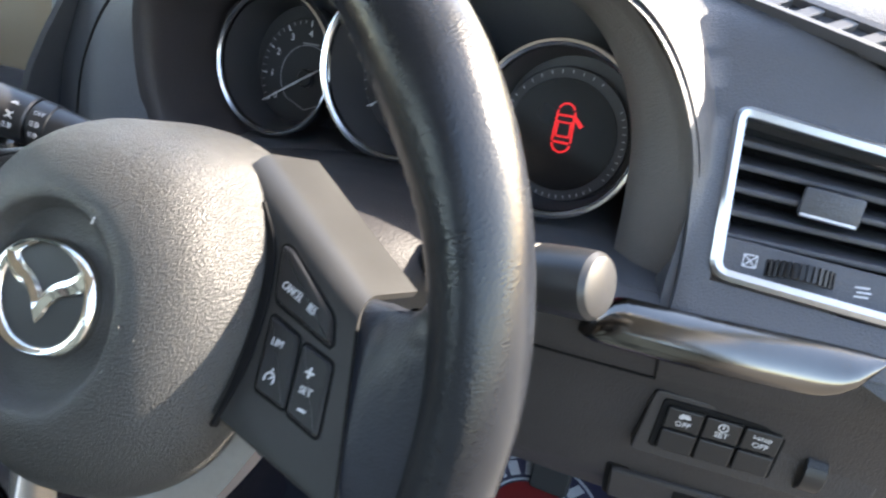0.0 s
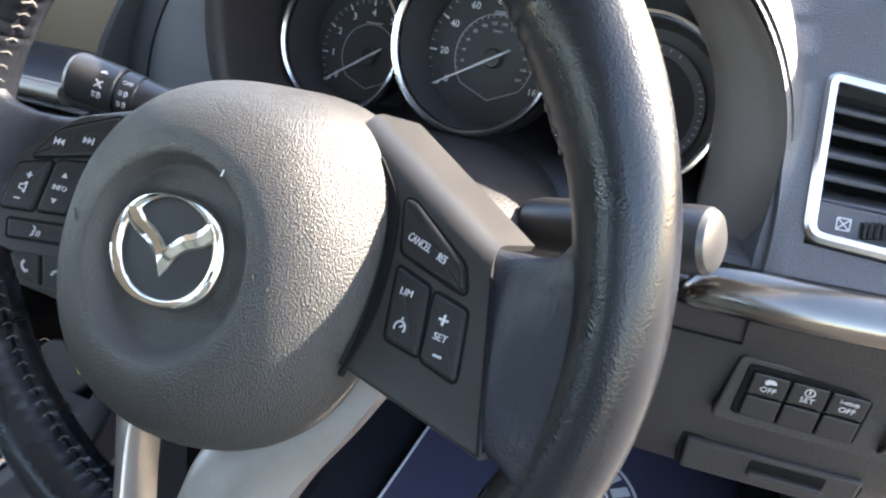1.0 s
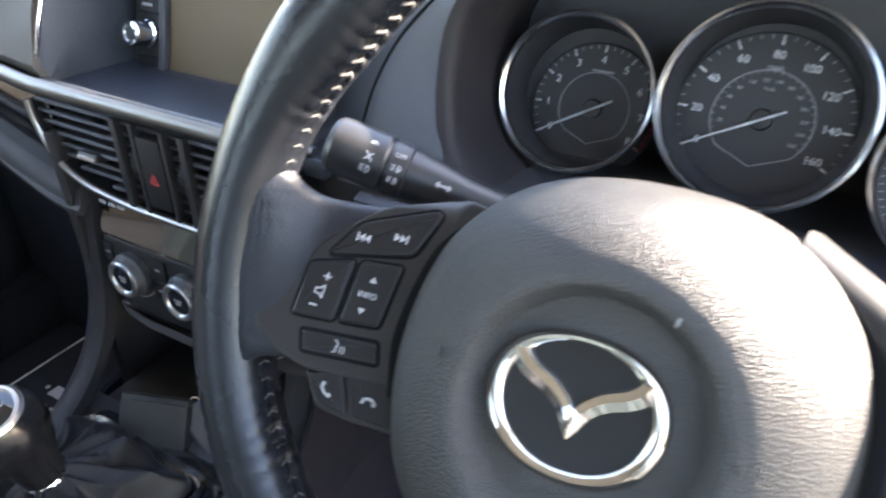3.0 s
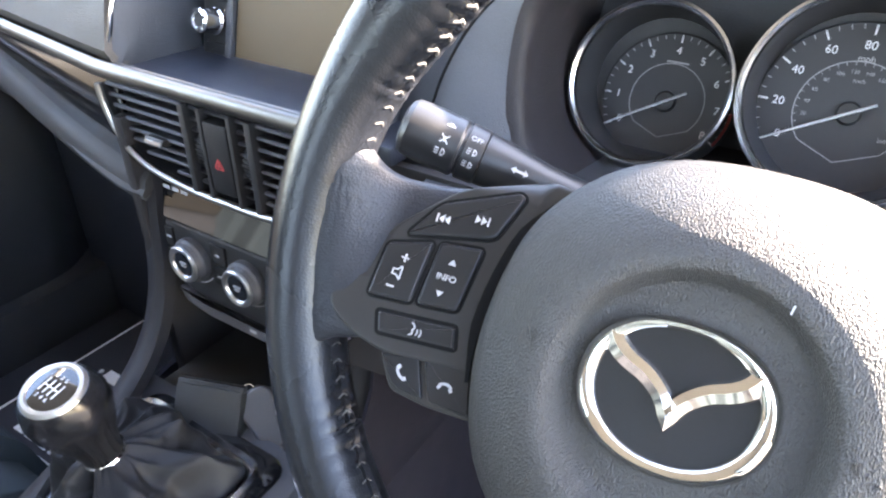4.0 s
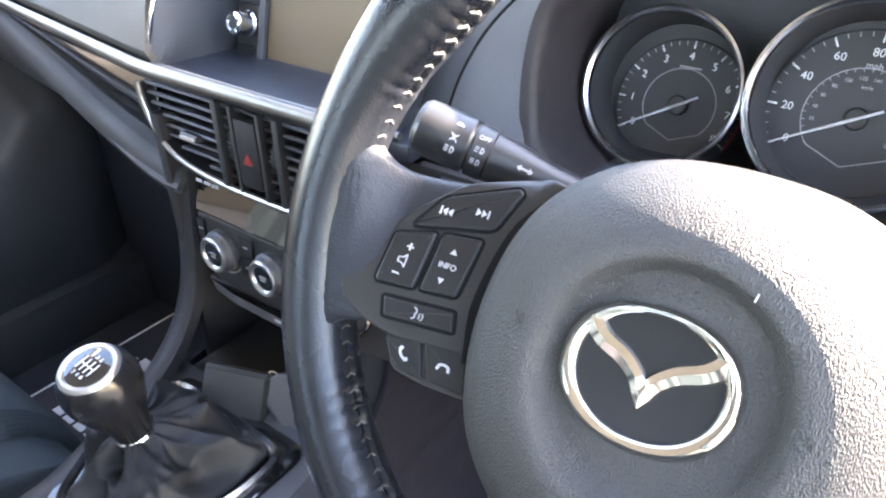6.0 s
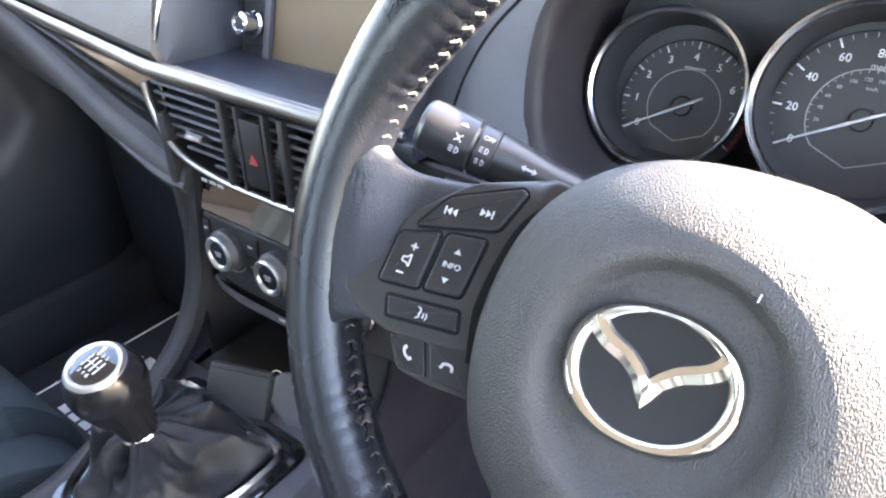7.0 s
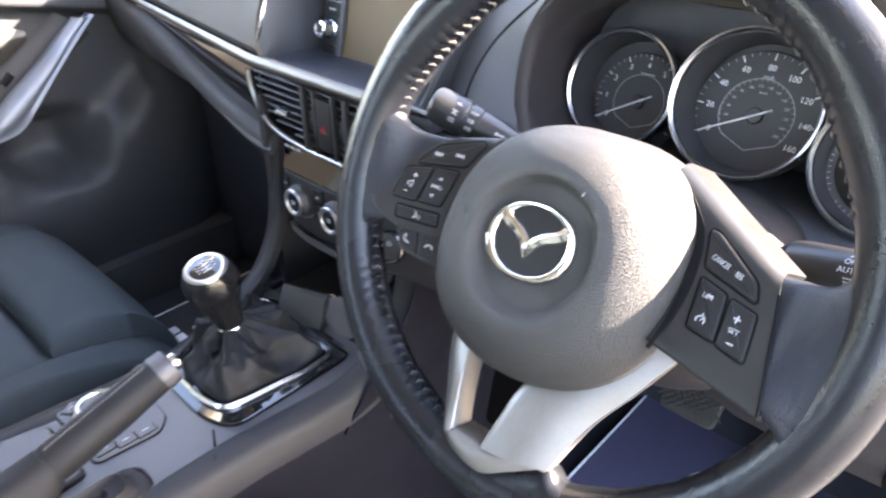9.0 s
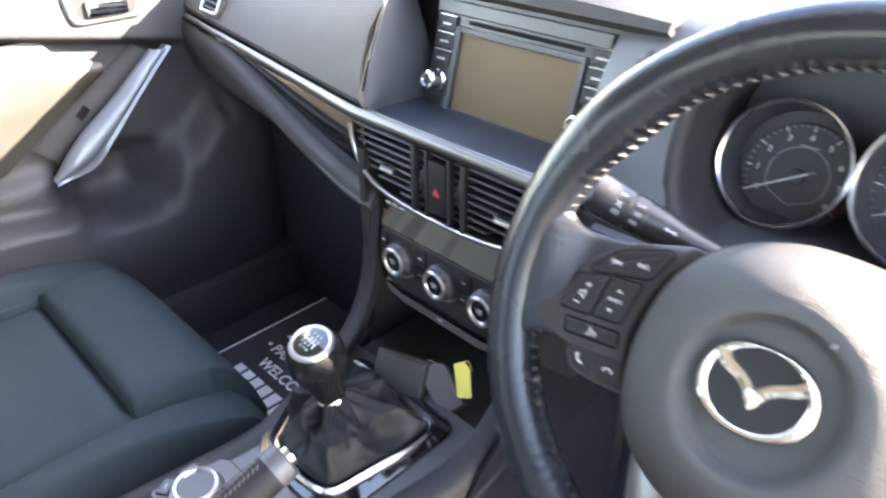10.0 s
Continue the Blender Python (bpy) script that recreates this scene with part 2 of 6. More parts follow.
def lathe(profile, n=48, into=None):
    """Turns a profile of (radius, height) round z; ends with radius 0 close."""
    bm = into or bmesh.new()
    rings = []
    for r, h in profile:
        if r < 1e-6:
            rings.append([bm.verts.new((0, 0, h))])
        else:
            rings.append([bm.verts.new((r * math.cos(2 * math.pi * j / n), r * math.sin(2 * math.pi * j / n), h)) for j in range(n)])
    for a, b in zip(rings, rings[1:]):
        for j in range(n):
            q = [a[j % len(a)], a[(j + 1) % len(a)], b[(j + 1) % len(b)], b[j % len(b)]]
            q = [v for i, v in enumerate(q) if v not in q[:i]]
            if len(q) > 2:
                bm.faces.new(q)
    return bm


def tube(path, radius, n=10, closed=False, flat=1.0, up=(0, 0, 1), caps=True, into=None):
    """A round or flattened bar along a path; radius: a number or one for each point."""
    P = [Vector([float(c) for c in p]) for p in path]
    k, rings = len(P), []
    for i in range(k):
        t = (P[(i + 1) % k] - P[i - 1]) if closed else (P[min(i + 1, k - 1)] - P[max(i - 1, 0)])
        t.normalize()
        a = t.cross(Vector(up))
        a = a.normalized() if a.length > 1e-5 else Vector((1, 0, 0))
        b = a.cross(t).normalized()
        r = radius[i] if isinstance(radius, (list, tuple)) else radius
        r = float(r)
        rings.append([P[i] + r * (math.cos(2 * math.pi * j / n) * a + flat * math.sin(2 * math.pi * j / n) * b) for j in range(n)])
    return loft(rings, caps=caps and not closed, loop=closed, into=into)


def box(x0, x1, y0, y1, z0, z1, bevel=0.003, seg=2, into=None):
    bm = bmesh.new()
    bmesh.ops.create_cube(bm, size=1)
    moved(bm, Matrix.LocRotScale(((x0 + x1) / 2, (y0 + y1) / 2, (z0 + z1) / 2), None, (x1 - x0, y1 - y0, z1 - z0)))
    if bevel:
        bmesh.ops.bevel(bm, geom=bm.edges[:], offset=bevel, segments=seg, affect="EDGES", profile=0.6)
    return bm


def joined(*bms):
    out = bmesh.new()
    for b in bms:
        tmp = bpy.data.meshes.new("tmp")
        b.to_mesh(tmp)
        b.free()
        out.from_mesh(tmp)
        bpy.data.meshes.remove(tmp)
    return out


def words(text, size, depth=0.0003, align="CENTER", bold=0.0):
    """Writing as a bmesh in the xy plane."""
    c = bpy.data.curves.new("words", "FONT")
    c.body, c.size, c.extrude, c.align_x, c.align_y, c.offset = text, size, depth, align, "CENTER", bold
    c.resolution_u = 3
    o = bpy.data.objects.new("words", c)
    scene.collection.objects.link(o)
    dg = bpy.context.evaluated_depsgraph_get()
    me = bpy.data.meshes.new_from_object(o.evaluated_get(dg))
    bm = bmesh.new()
    bm.from_mesh(me)
    bpy.data.objects.remove(o)
    bpy.data.curves.remove(c)
    bpy.data.meshes.remove(me)
    return bm


def bar(x0, y0, x1, y1, w, depth=0.0003):
    """A flat stroke from one point to another in the xy plane."""
    a, b = Vector((x0, y0)), Vector((x1, y1))
    t = (b - a).normalized()
    s = Vector((-t.y, t.x)) * w / 2
    return loft([[(*(a + s), -depth), (*(a - s), -depth), (*(b - s), -depth), (*(b + s), -depth)],
                 [(*(a + s), depth), (*(a - s), depth), (*(b - s), depth), (*(b + s), depth)]], caps=True)


def poly(pts, depth=0.0003):
    return loft([[(x, y, -depth) for x, y in pts], [(x, y, depth) for x, y in pts]], caps=True)


def arc(cx, cy, r, a0, a1, w, depth=0.0003, n=20):
    """A flat curved stroke."""
    rings = []
    for j in range(n + 1):
        a = radians(a0 + (a1 - a0) * j / n)
        c, s = math.cos(a), math.sin(a)
        rings.append([(cx + (r + e) * c, cy + (r + e) * s, z) for e, z in ((-w / 2, -depth), (w / 2, -depth), (w / 2, depth), (-w / 2, depth))])
    return loft(rings, caps=True)


# ---- the setting: ground, body shell, floor ----
ground = part("ground", box(-60, 60, -60, 60, -0.1, 0.0, 0), "asphalt")
tagged(ground, "worn grey asphalt ground outside the parked car", "ground", kind="structure")

floor = part("floor", joined(box(-0.72, 0.74, -1.3, 0.62, 0.27, 0.30, 0.004), moved(box(-0.72, 0.74, 0.0, 0.55, -0.02, 0.0, 0.004), pose(0, 0.5, 0.285, 32))), "carpet")
tagged(floor, "black carpeted floor of the car", "floor", kind="structure")

# roof with headliner
roof_rows = []
for i in range(13):
    x = -0.66 + 1.32 * i / 12
    e = (abs(x) / 0.66) ** 4
    roof_rows.append([(x * (1 - 0.10 * 0), y, z - 0.07 * e) for y, z in ((0.02, 1.40), (-0.2, 1.43), (-0.6, 1.45), (-1.0, 1.44), (-1.4, 1.38))])
ceiling = part("ceiling", sheet(roof_rows, 0.03), "headliner")
tagged(ceiling, "light beige cloth headliner under the roof", "ceiling", kind="structure")

shell = thing("car_body", pose(0, 0, 0.27), "grey painted car body shell with open front door", "car body", kind="structure")
def shell_part(name, bm, material, label=""):
    return part(name, moved(bm, pose(0, 0, -0.27)), material, shell, label)
for s in (-1, 1):
    # unseen pillars, bent so that the shadow lands on the wheel's left spoke
    shell_part("a_pillar", tube(spline([(s * 0.79, 0.95, 1.0), (s * 0.715, 0.46, 1.230), (s * 0.645, 0.02, 1.40)], 5), 0.028, flat=1.3), "headliner")
    shell_part("roof_rail", tube(spline([(s * 0.645, 0.02, 1.385), (s * 0.64, -0.6, 1.41), (s * 0.62, -1.4, 1.33)], 4), 0.03), "headliner")
    shell_part("b_pillar", tube([(s * 0.74, -0.62, 0.30), (s * 0.75, -0.62, 0.95), (s * 0.65, -0.66, 1.40)], [0.07, 0.06, 0.04]), "dash_hard")
    shell_part("sill", box(s * 0.715 - 0.065, s * 0.715 + 0.065, -1.3, 0.8, 0.22, 0.40 if s < 0 else 0.36, 0.012), "door_black")
    shell_part("rear_side", box(s * 0.74 - 0.04, s * 0.74 + 0.04, -1.6, -0.6, 0.27, 0.98, 0.02), "dash_hard")
shell_part("bulkhead", box(-0.78, 0.78, 0.86, 0.9, 0.27, 1.0, 0.01), "dash_hard")
shell_part("rear_bench", box(-0.68, 0.68, -1.62, -1.3, 0.3, 1.1, 0.06, 3), "seat_cloth")
shell_part("bonnet", box(-0.85, 0.85, 0.9, 1.9, 0.55, 0.93, 0.05, 3), "body_paint")
shell_part("kick_panel", box(-0.79, -0.725, 0.30, 0.86, 0.27, 1.0, 0.02), "dash_hard")
shell_part("kick_panel", box(0.69, 0.78, 0.3, 0.86, 0.27, 0.97, 0.02), "dash_hard")

# ---- steering wheel ----
WHEEL = pose(0.37, 0, 0.92, 66)
wheel = thing("steering_wheel", WHEEL, "black leather three-spoke steering wheel with silver lower spoke", "steering wheel")
RIM, TUBE, STITCH = 0.1690, 0.0170, 2.8


def rim_ring(a, r=TUBE, n=40, squash=1.08, pucker=0.0):
    """One section of the rim at the angle a; thicker where the thumbs rest."""
    thumb = sum(math.exp(-(((a - c + 180) % 360 - 180) / 13) ** 2) for c in (35, 145))
    low = math.exp(-(((a - 270 + 180) % 360 - 180) / 40) ** 2)
    rr = r * (1 + 0.10 * thumb)
    c, s = math.cos(radians(a)), math.sin(radians(a))
    out = []
    for j in range(n):
        b = 2 * math.pi * j / n
        e, h = rr * math.cos(b), rr * squash * math.sin(b)
        if math.cos(b) < 0:
            e *= 1 + 0.12 * thumb
            near_spoke = min(abs((a - 180 + 180) % 360 - 180), abs((a + 180) % 360 - 180))
            pucker *= max(0.0, min(1.0, (near_spoke - 14) / 8, (262 - a) / 8))
            fold = (abs(math.sin(math.pi * a / STITCH)) - 0.5) * (0.75 + 0.5 * math.sin(7.3 * int(a / STITCH)))
            e -= pucker * fold * (0.0010 * math.exp(-((b - math.pi) / 0.42) ** 2) + 0.0004 * math.exp(-((b - math.pi) / 0.95) ** 2))
            e += pucker * 0.0011 * math.exp(-((b - math.pi) / 0.10) ** 2)
        out.append(((RIM + e) * c, (RIM + e) * s, h - 0.002 * low))
    return out


rim = part("rim", loft([rim_ring(a, pucker=1.0) for a in np.arange(0, 360, 0.4).tolist()], loop=True), "rim_leather", wheel, "worn black leather rim")
for a in (118, 213, 270, 327, 62):
    rings = [rim_ring(a + d, TUBE + e) for d, e in ((-0.55, -0.001), (-0.5, 0.0004), (-0.12, 0.0004), (-0.08, -0.0006), (0.08, -0.0006), (0.12, 0.0004), (0.5, 0.0004), (0.55, -0.001))]
    part("seam", loft(rings), "rim_leather", rim)


def face_h(u, v):
    """Height of the sloping button faces over the rim's plane."""
    return -0.36 * v + 0.18 * (abs(u) - 0.1) - (0.0012 if u > 0 else 0.007)


def on_face(side):
    """The frame of one button face: x along u, y up the slope, z out of it."""
    o = Vector((side * 0.1, 0, face_h(side * 0.1, 0)))
    ex = Vector((1, 0, 0.18 * side)).normalized()
    n = Vector((-0.18 * side, 0.36, 1)).normalized()
    ey = n.cross(ex)
    return Matrix((( ex.x, ey.x, n.x, o.x), (ex.y, ey.y, n.y, o.y), (ex.z, ey.z, n.z, o.z), (0, 0, 0, 1)))


def to_face(side, pts):
    """(u, v) points into the flat frame of a button face."""
    inv = on_face(side).inverted()
    return [(inv @ Vector((u, v, face_h(u, v)))).to_2d() for u, v in pts]


# airbag cover: domed, with a round dish for the badge
HUB = spline([(0, 0.0615), (0.030, 0.0585), (0.054, 0.0475), (0.0725, 0.0270), (0.080, 0.0), (0.079, -0.034), (0.067, -0.066), (0.040, -0.088), (0, -0.096),
              (-0.040, -0.088), (-0.067, -0.066), (-0.079, -0.034), (-0.080, 0.0), (-0.0725, 0.0270), (-0.054, 0.0475), (-0.030, 0.0585)], 5, True)
DISH = Vector((-0.003, -0.012))


def hub_ring(s, h):
    out = []
    for p in HUB:
        q = Vector((p[0] - 0.002, p[1])) if len(p) == 2 else Vector((p.x - 0.002, p.y))
        d = q - DISH
        f = max(0.0, min(1.0, (s - 0.5) / 0.5))
        r = (1 - f) * 0.080 * s + f * d.length * s
        w = DISH + d.normalized() * r
        tilt = -0.20 * (w.y - DISH.y)
        out.append((w.x, w.y, h + tilt))
    return out


hub_rings = [hub_ring(s, h) for s, h in ((1.0, -0.040), (1.0, -0.014), (0.995, -0.009), (0.98, -0.003), (0.95, 0.004), (0.90, 0.0115), (0.83, 0.018), (0.75, 0.0225),
                                         (0.66, 0.0262), (0.58, 0.0280), (0.53, 0.0282), (0.51, 0.0272), (0.47, 0.0218), (0.45, 0.0206), (0.42, 0.0203), (0.3, 0.0203), (0.1, 0.0203))]
hub = part("airbag_cover", loft(hub_rings, caps=True), "airbag_skin", wheel, "grained black airbag cover", smooth=50)
# hub back shroud
part("hub_back", loft([hub_ring(0.98, -0.03), hub_ring(0.93, -0.045), hub_ring(0.75, -0.065)], caps=True), "satin_black", wheel)

# badge: chrome oval ring with a winged V on a black field, a plain shape
BADGE = pose(-0.0060, -0.0105, 0.0214, -11.3, 0, 2.5) @ Matrix.Diagonal((1.04, 1.04, 1.1, 1))
def oval(t, rx, ry):
    """A point of the badge's rounded outline."""
    c, q = math.cos(t), math.sin(t)
    return math.copysign(abs(c) ** 0.92, c) * rx * (1 + 0.03 * q * (q < 0)), math.copysign(abs(q) ** 0.92, q) * ry
badge = part("badge", slab([oval(t, 0.0258, 0.0208) for t in np.linspace(0, 2 * math.pi, 48, endpoint=False).tolist()], -0.002, 0.0004, 0.0003), "button_black", hub, "black oval badge field", m=BADGE)
ringp = []
for t in np.linspace(0, 2 * math.pi, 84, endpoint=False).tolist():
    c, q = math.cos(t), math.sin(t)
    w = 0.0018 + 0.0012 * abs(c) ** 1.5 + 0.0006 * max(0.0, -q)
    sec = []
    for dw, h in ((-w, 0.0002), (-w * 0.85, 0.0014), (-w * 0.35, 0.0026), (w * 0.2, 0.0028), (w * 0.8, 0.0016), (w, 0.0002), (w, -0.0015), (-w, -0.0015)):
        x, y = oval(t, 0.0258 + dw, 0.0210 + dw)
        sec.append((x, y, h))
    ringp.append(sec)
part("badge_ring", loft(ringp, loop=True), "badge_chrome", badge, "chrome oval ring", smooth=40)
half = spline([(0.0, -0.0060), (0.0030, -0.0006), (0.0085, 0.0040), (0.0148, 0.0068), (0.0188, 0.0096), (0.0216, 0.0134)], 5)
for sx in (-1, 1):
    rows = []
    for k, p in enumerate(half):
        t = (half[min(k + 1, len(half) - 1)] - half[max(k - 1, 0)]).normalized()
        nrm = Vector((-t.y, t.x))
        w = 0.0030 + 0.0010 * k / len(half)
        a, b = p + nrm * w, p - nrm * w
        if k == 0:
            a, b = Vector((0, -0.0018)), Vector((0, -0.0108))
        row = [(a.x, a.y, 0.0003), (*a.lerp(b, 0.12), 0.0018), (*a.lerp(b, 0.48), 0.0030), (*a.lerp(b, 0.90), 0.0014), (b.x, b.y, 0.0003)]
        rows.append([(max(0.0, x) * sx, y, z) for x, y, z in row])
    wings = loft(rows, closed=False)
    bmesh.ops.recalc_face_normals(wings, faces=wings.faces[:])
    bmesh.ops.solidify(wings, geom=wings.faces[:], thickness=0.0003)
    part("badge_wing", wings, "badge_chrome", badge, "chrome wing of the badge", smooth=25)
# moulded marks and a nick on the cover
for x, y, s in ((0.046, -0.009, 1), (-0.050, -0.006, -1)):
    part("moulded_mark", joined(moved(arc(0, 0, 0.0035, 200, 330, 0.0006, 0.0003), pose(x, y, 0.0270, 0, 8 * s)), moved(bar(-0.004, 0.002, -0.002, -0.002, 0.0006), pose(x, y, 0.0270, 0, 8 * s))), "airbag_skin", hub)
part("nick", moved(bar(0, -0.0014, 0.0004, 0.0014, 0.0005, 0.0003), pose(0.0165, 0.0255, 0.0208, -16)), "print_white", hub, "small pale nick in the cover")

# side spokes: leather wrapped outer part, satin black button face
def web(side, keys):
    """Leather-wrapped web from under the button panel into the rim: rounded all round. keys: (|u|, top v, bottom v)."""
    def smooth(t):
        t = max(0.0, min(1.0, t))
        return t * t * (3 - 2 * t)
    rings = []
    k = spline([(a, b, c) for a, b, c in keys], 9)
    for p in k:
        u = side * p.x
        pucker = 0.0011 * smooth((p.x - 0.136) / 0.012) * (1 - smooth((p.x - 0.156) / 0.005))
        f = smooth((p.x - 0.128) / 0.030)
        ring = []
        n = 96
        for j in range(n):
            a = 2 * math.pi * j / n
            c, s_ = math.cos(a), math.sin(a)
            v = (p.y + p.z) / 2 + (p.y - p.z) / 2 * math.copysign(abs(s_) ** 0.55, s_)
            top = (1 - f) * (face_h(u, v) - 0.0004 + 0.0016 * smooth((p.x - (0.128 if side > 0 else 0.140)) / 0.010)) + f * ((0.013 - 0.06 * v) if side > 0 else (0.0120 + 0.015 * v))
            thick = 0.016
            fold = noise.noise(Vector((u * 55, v * 300, 3.0 * side))) + 0.6 * noise.noise(Vector((u * 130, v * 620, 9.0)))
            ring.append((u, v, top - pucker * max(0.0, fold) - thick / 2 + thick / 2 * math.copysign(abs(c) ** 0.55, c)))
        rings.append(ring)
    return loft(rings, caps=True)


for side in (-1, 1):
    m = on_face(side)
    if side > 0:
        keys = [(0.108, 0.019, -0.036), (0.120, 0.0185, -0.040), (0.130, 0.0195, -0.043), (0.139, 0.0210, -0.0455), (0.146, 0.0245, -0.050), (0.152, 0.035, -0.058), (0.157, 0.050, -0.068), (0.161, 0.062, -0.080)]
    else:
        bez = [(-0.060, 0.036), (-0.0800, 0.0400), (-0.110, 0.0270), (-0.1286, 0.0090), (-0.1425, -0.0115), (-0.1460, -0.0285), (-0.1330, -0.0365), (-0.1160, -0.0405), (-0.070, -0.036)]
        keys = [(0.098, 0.030, -0.030), (0.115, 0.0265, -0.034), (0.130, 0.0250, -0.0405), (0.139, 0.0260, -0.0435), (0.146, 0.0310, -0.048), (0.152, 0.041, -0.056), (0.157, 0.055, -0.068), (0.161, 0.066, -0.080)]
    part("spoke", web(side, keys), "spoke_leather", wheel, "black leather wrapped spoke", smooth=70)
    if side > 0:
        # one skin: switch face, rounded upper edge, flank falling away behind it; it ends at the leather's seam
        rows = []
        for q in np.linspace(0, 1, 26).tolist():
            top_v = 0.062 - 0.0385 * q
            low_v = -0.034 - 0.0115 * q
            rad_ = 0.016 - 0.003 * q
            sec = [(low_v + 0.001, -0.018), (low_v, -0.0012), (low_v + 0.0006, 0.0003), (low_v + 0.0018, 0.0008)]
            sec += [(low_v + (top_v - rad_ - low_v) * f, 0.0008) for f in (0.15, 0.3, 0.45, 0.6, 0.75, 0.88)]
            sec += [(top_v - rad_ + rad_ * math.sin(radians(a)), 0.0008 - rad_ * (1 - math.cos(radians(a)))) for a in range(0, 73, 9)]
            last = sec[-1]
            sec += [(last[0] + 0.0030 * f, last[1] - 0.0110 * f) for f in (0.5, 1.0, 1.7, 2.4)]
            ring = []
            for v, dz in sec:
                seam_u = 0.1195 + (0.024 - max(-0.0455, min(0.024, v))) * 0.28
                u = 0.044 + (seam_u - 0.044) * q
                p = to_face(side, [(u, v)])[0]
                ring.append((p.x, p.y, dz))
            rows.append(ring)
        face = part("button_panel", sheet(rows, 0.003), "panel_black", wheel, "satin black switch panel", m=m, smooth=50)
        line = [to_face(side, [(0.1197 + (0.024 - v) * 0.28, v)])[0] for v in np.linspace(0.010, -0.0445, 10).tolist()]
        part("seam_groove", tube([(p.x, p.y, 0.0008) for p in line], 0.0007, 6), "gap_black", face)
    else:
        fl = to_face(side, bez)
        o = [Vector(p) for p in rounded([(p.x, p.y) for p in fl], 0.006, 3)]
        # the upper outer edge rolls away, the others are crisp
        lo, hi = Vector(fl[1]), Vector(fl[4])
        along = (hi - lo).normalized()
        drop = []
        for p in o:
            dist = abs((p - lo).x * along.y - (p - lo).y * along.x)
            f = (p - lo).dot(along) / (hi - lo).length
            drop.append(0.0125 * max(0.0, 1 - dist / 0.006) * max(0.0, min(1.0, (f + 0.12) * 6, (1.12 - f) * 6)) + 0.0014)
        full = inset(o, 1.0)
        rings_ = [[(p.x, p.y, -0.018) for p in o]]
        for ang in (0, 18, 36, 54, 72, 90):
            c, s_ = math.cos(radians(ang)), math.sin(radians(ang))
            rings_.append([(p.x + (q.x - p.x) * d * (1 - c), p.y + (q.y - p.y) * d * (1 - c), 0.0008 - 0.75 * d * (1 - s_)) for p, q, d in zip(o, full, drop)])
        face = part("button_panel", loft(rings_, caps=True), "panel_black", wheel, "satin black switch panel", m=m, smooth=50)

    edge_in = [Vector((p[0] - 0.002, p[1])) for p in HUB if p[0] * side > 0 and -0.042 < p[1] < (0.043 if side > 0 else 0.036)]
    edge_in.sort(key=lambda p: p.y)
    wide = lambda k: 1.0 + 0.045 * max(0.15, min(1.0, 4 * k / len(edge_in), 4 * (len(edge_in) - 1 - k) / len(edge_in)))
    strip_ = [p * 0.99 for p in edge_in] + [DISH + (p - DISH) * wide(k) for k, p in reversed(list(enumerate(edge_in)))]
    part("hub_gap", slab([(p.x, p.y) for p in to_face(side, strip_)], -0.001, 0.0020, 0.0002), "gap_black", face, smooth=0)

    def button(name, pts, r=0.002, lift=0.0022, label=""):
        q = [(p.x, p.y) for p in to_face(side, pts)]
        o = rounded(q, r, 3)
        part("button_gap", slab([tuple(v) for v in inset([Vector(p) for p in o], -0.0012)], 0.0, 0.0011, 0.0001), "gap_black", face)
        return part(name, slab(o, 0.0, lift, 0.0011), "button_black", face, label)

    def mark(bm, u, v, owner, lift=0.0023, material="print_white"):
        p = to_face(side, [(u, v)])[0]
        return part("symbol", moved(bm, pose(p.x, p.y, lift) @ Matrix.Diagonal((0.9, 0.9, 1, 1))), material, owner, smooth=0)

    if side > 0:
        b = button("button", [(0.0780, 0.0280), (0.0835, 0.0275), (0.1122, 0.0110), (0.1163, 0.0015), (0.0842, 0.0085)], 0.0025, label="cancel and resume button")
        mark(moved(words("CANCEL", 0.0050), pose(0, 0, 0, 0, 0, -13) @ Matrix.Diagonal((0.68, 1, 1, 1))), 0.0914, 0.0136, b)
        mark(moved(words("RES", 0.0050), pose(0, 0, 0, 0, 0, -13) @ Matrix.Diagonal((0.62, 1, 1, 1))), 0.1028, 0.0106, b)
        b = button("button", [(0.0850, 0.0035), (0.1011, 0.0000), (0.1054, -0.0235), (0.0893, -0.0220)], 0.002, label="speed limiter button")
        mark(words("LIM", 0.0044), 0.0930, -0.0046, b)
        mark(joined(arc(0, 0, 0.0026, -30, 210, 0.0007), bar(0, 0, 0.0014, 0.0014, 0.0006), bar(0, 0.0032, 0, 0.0044, 0.0007)), 0.0949, -0.0167, b)
        b = button("button", [(0.1040, -0.0008), (0.1187, -0.0032), (0.1227, -0.0265), (0.1069, -0.0240)], 0.002, label="cruise set button")
        mark(joined(bar(-0.0022, 0, 0.0022, 0, 0.0009), bar(0, -0.0022, 0, 0.0022, 0.0009)), 0.1116, -0.0088, b)
        mark(words("SET", 0.0042), 0.1125, -0.0148, b)
        mark(bar(-0.0020, 0, 0.0020, 0, 0.0010), 0.1136, -0.0208, b)
    else:
        b = button("button", [(-0.1245, 0.0042), (-0.1150, 0.0195), (-0.0865, 0.0312), (-0.0838, 0.0295), (-0.0895, 0.0118)], 0.003, label="track skip button")
        tri_r = lambda x, w=0.0019: poly([(x, -w), (x + 0.0024, 0), (x, w)])
        tri_l = lambda x, w=0.0019: poly([(x, 0), (x + 0.0024, -w), (x + 0.0024, w)])
        mark(joined(bar(-0.0034, -0.002, -0.0034, 0.002, 0.0007), tri_l(-0.0026), tri_l(0.0002)), -0.1114, 0.0138, b)
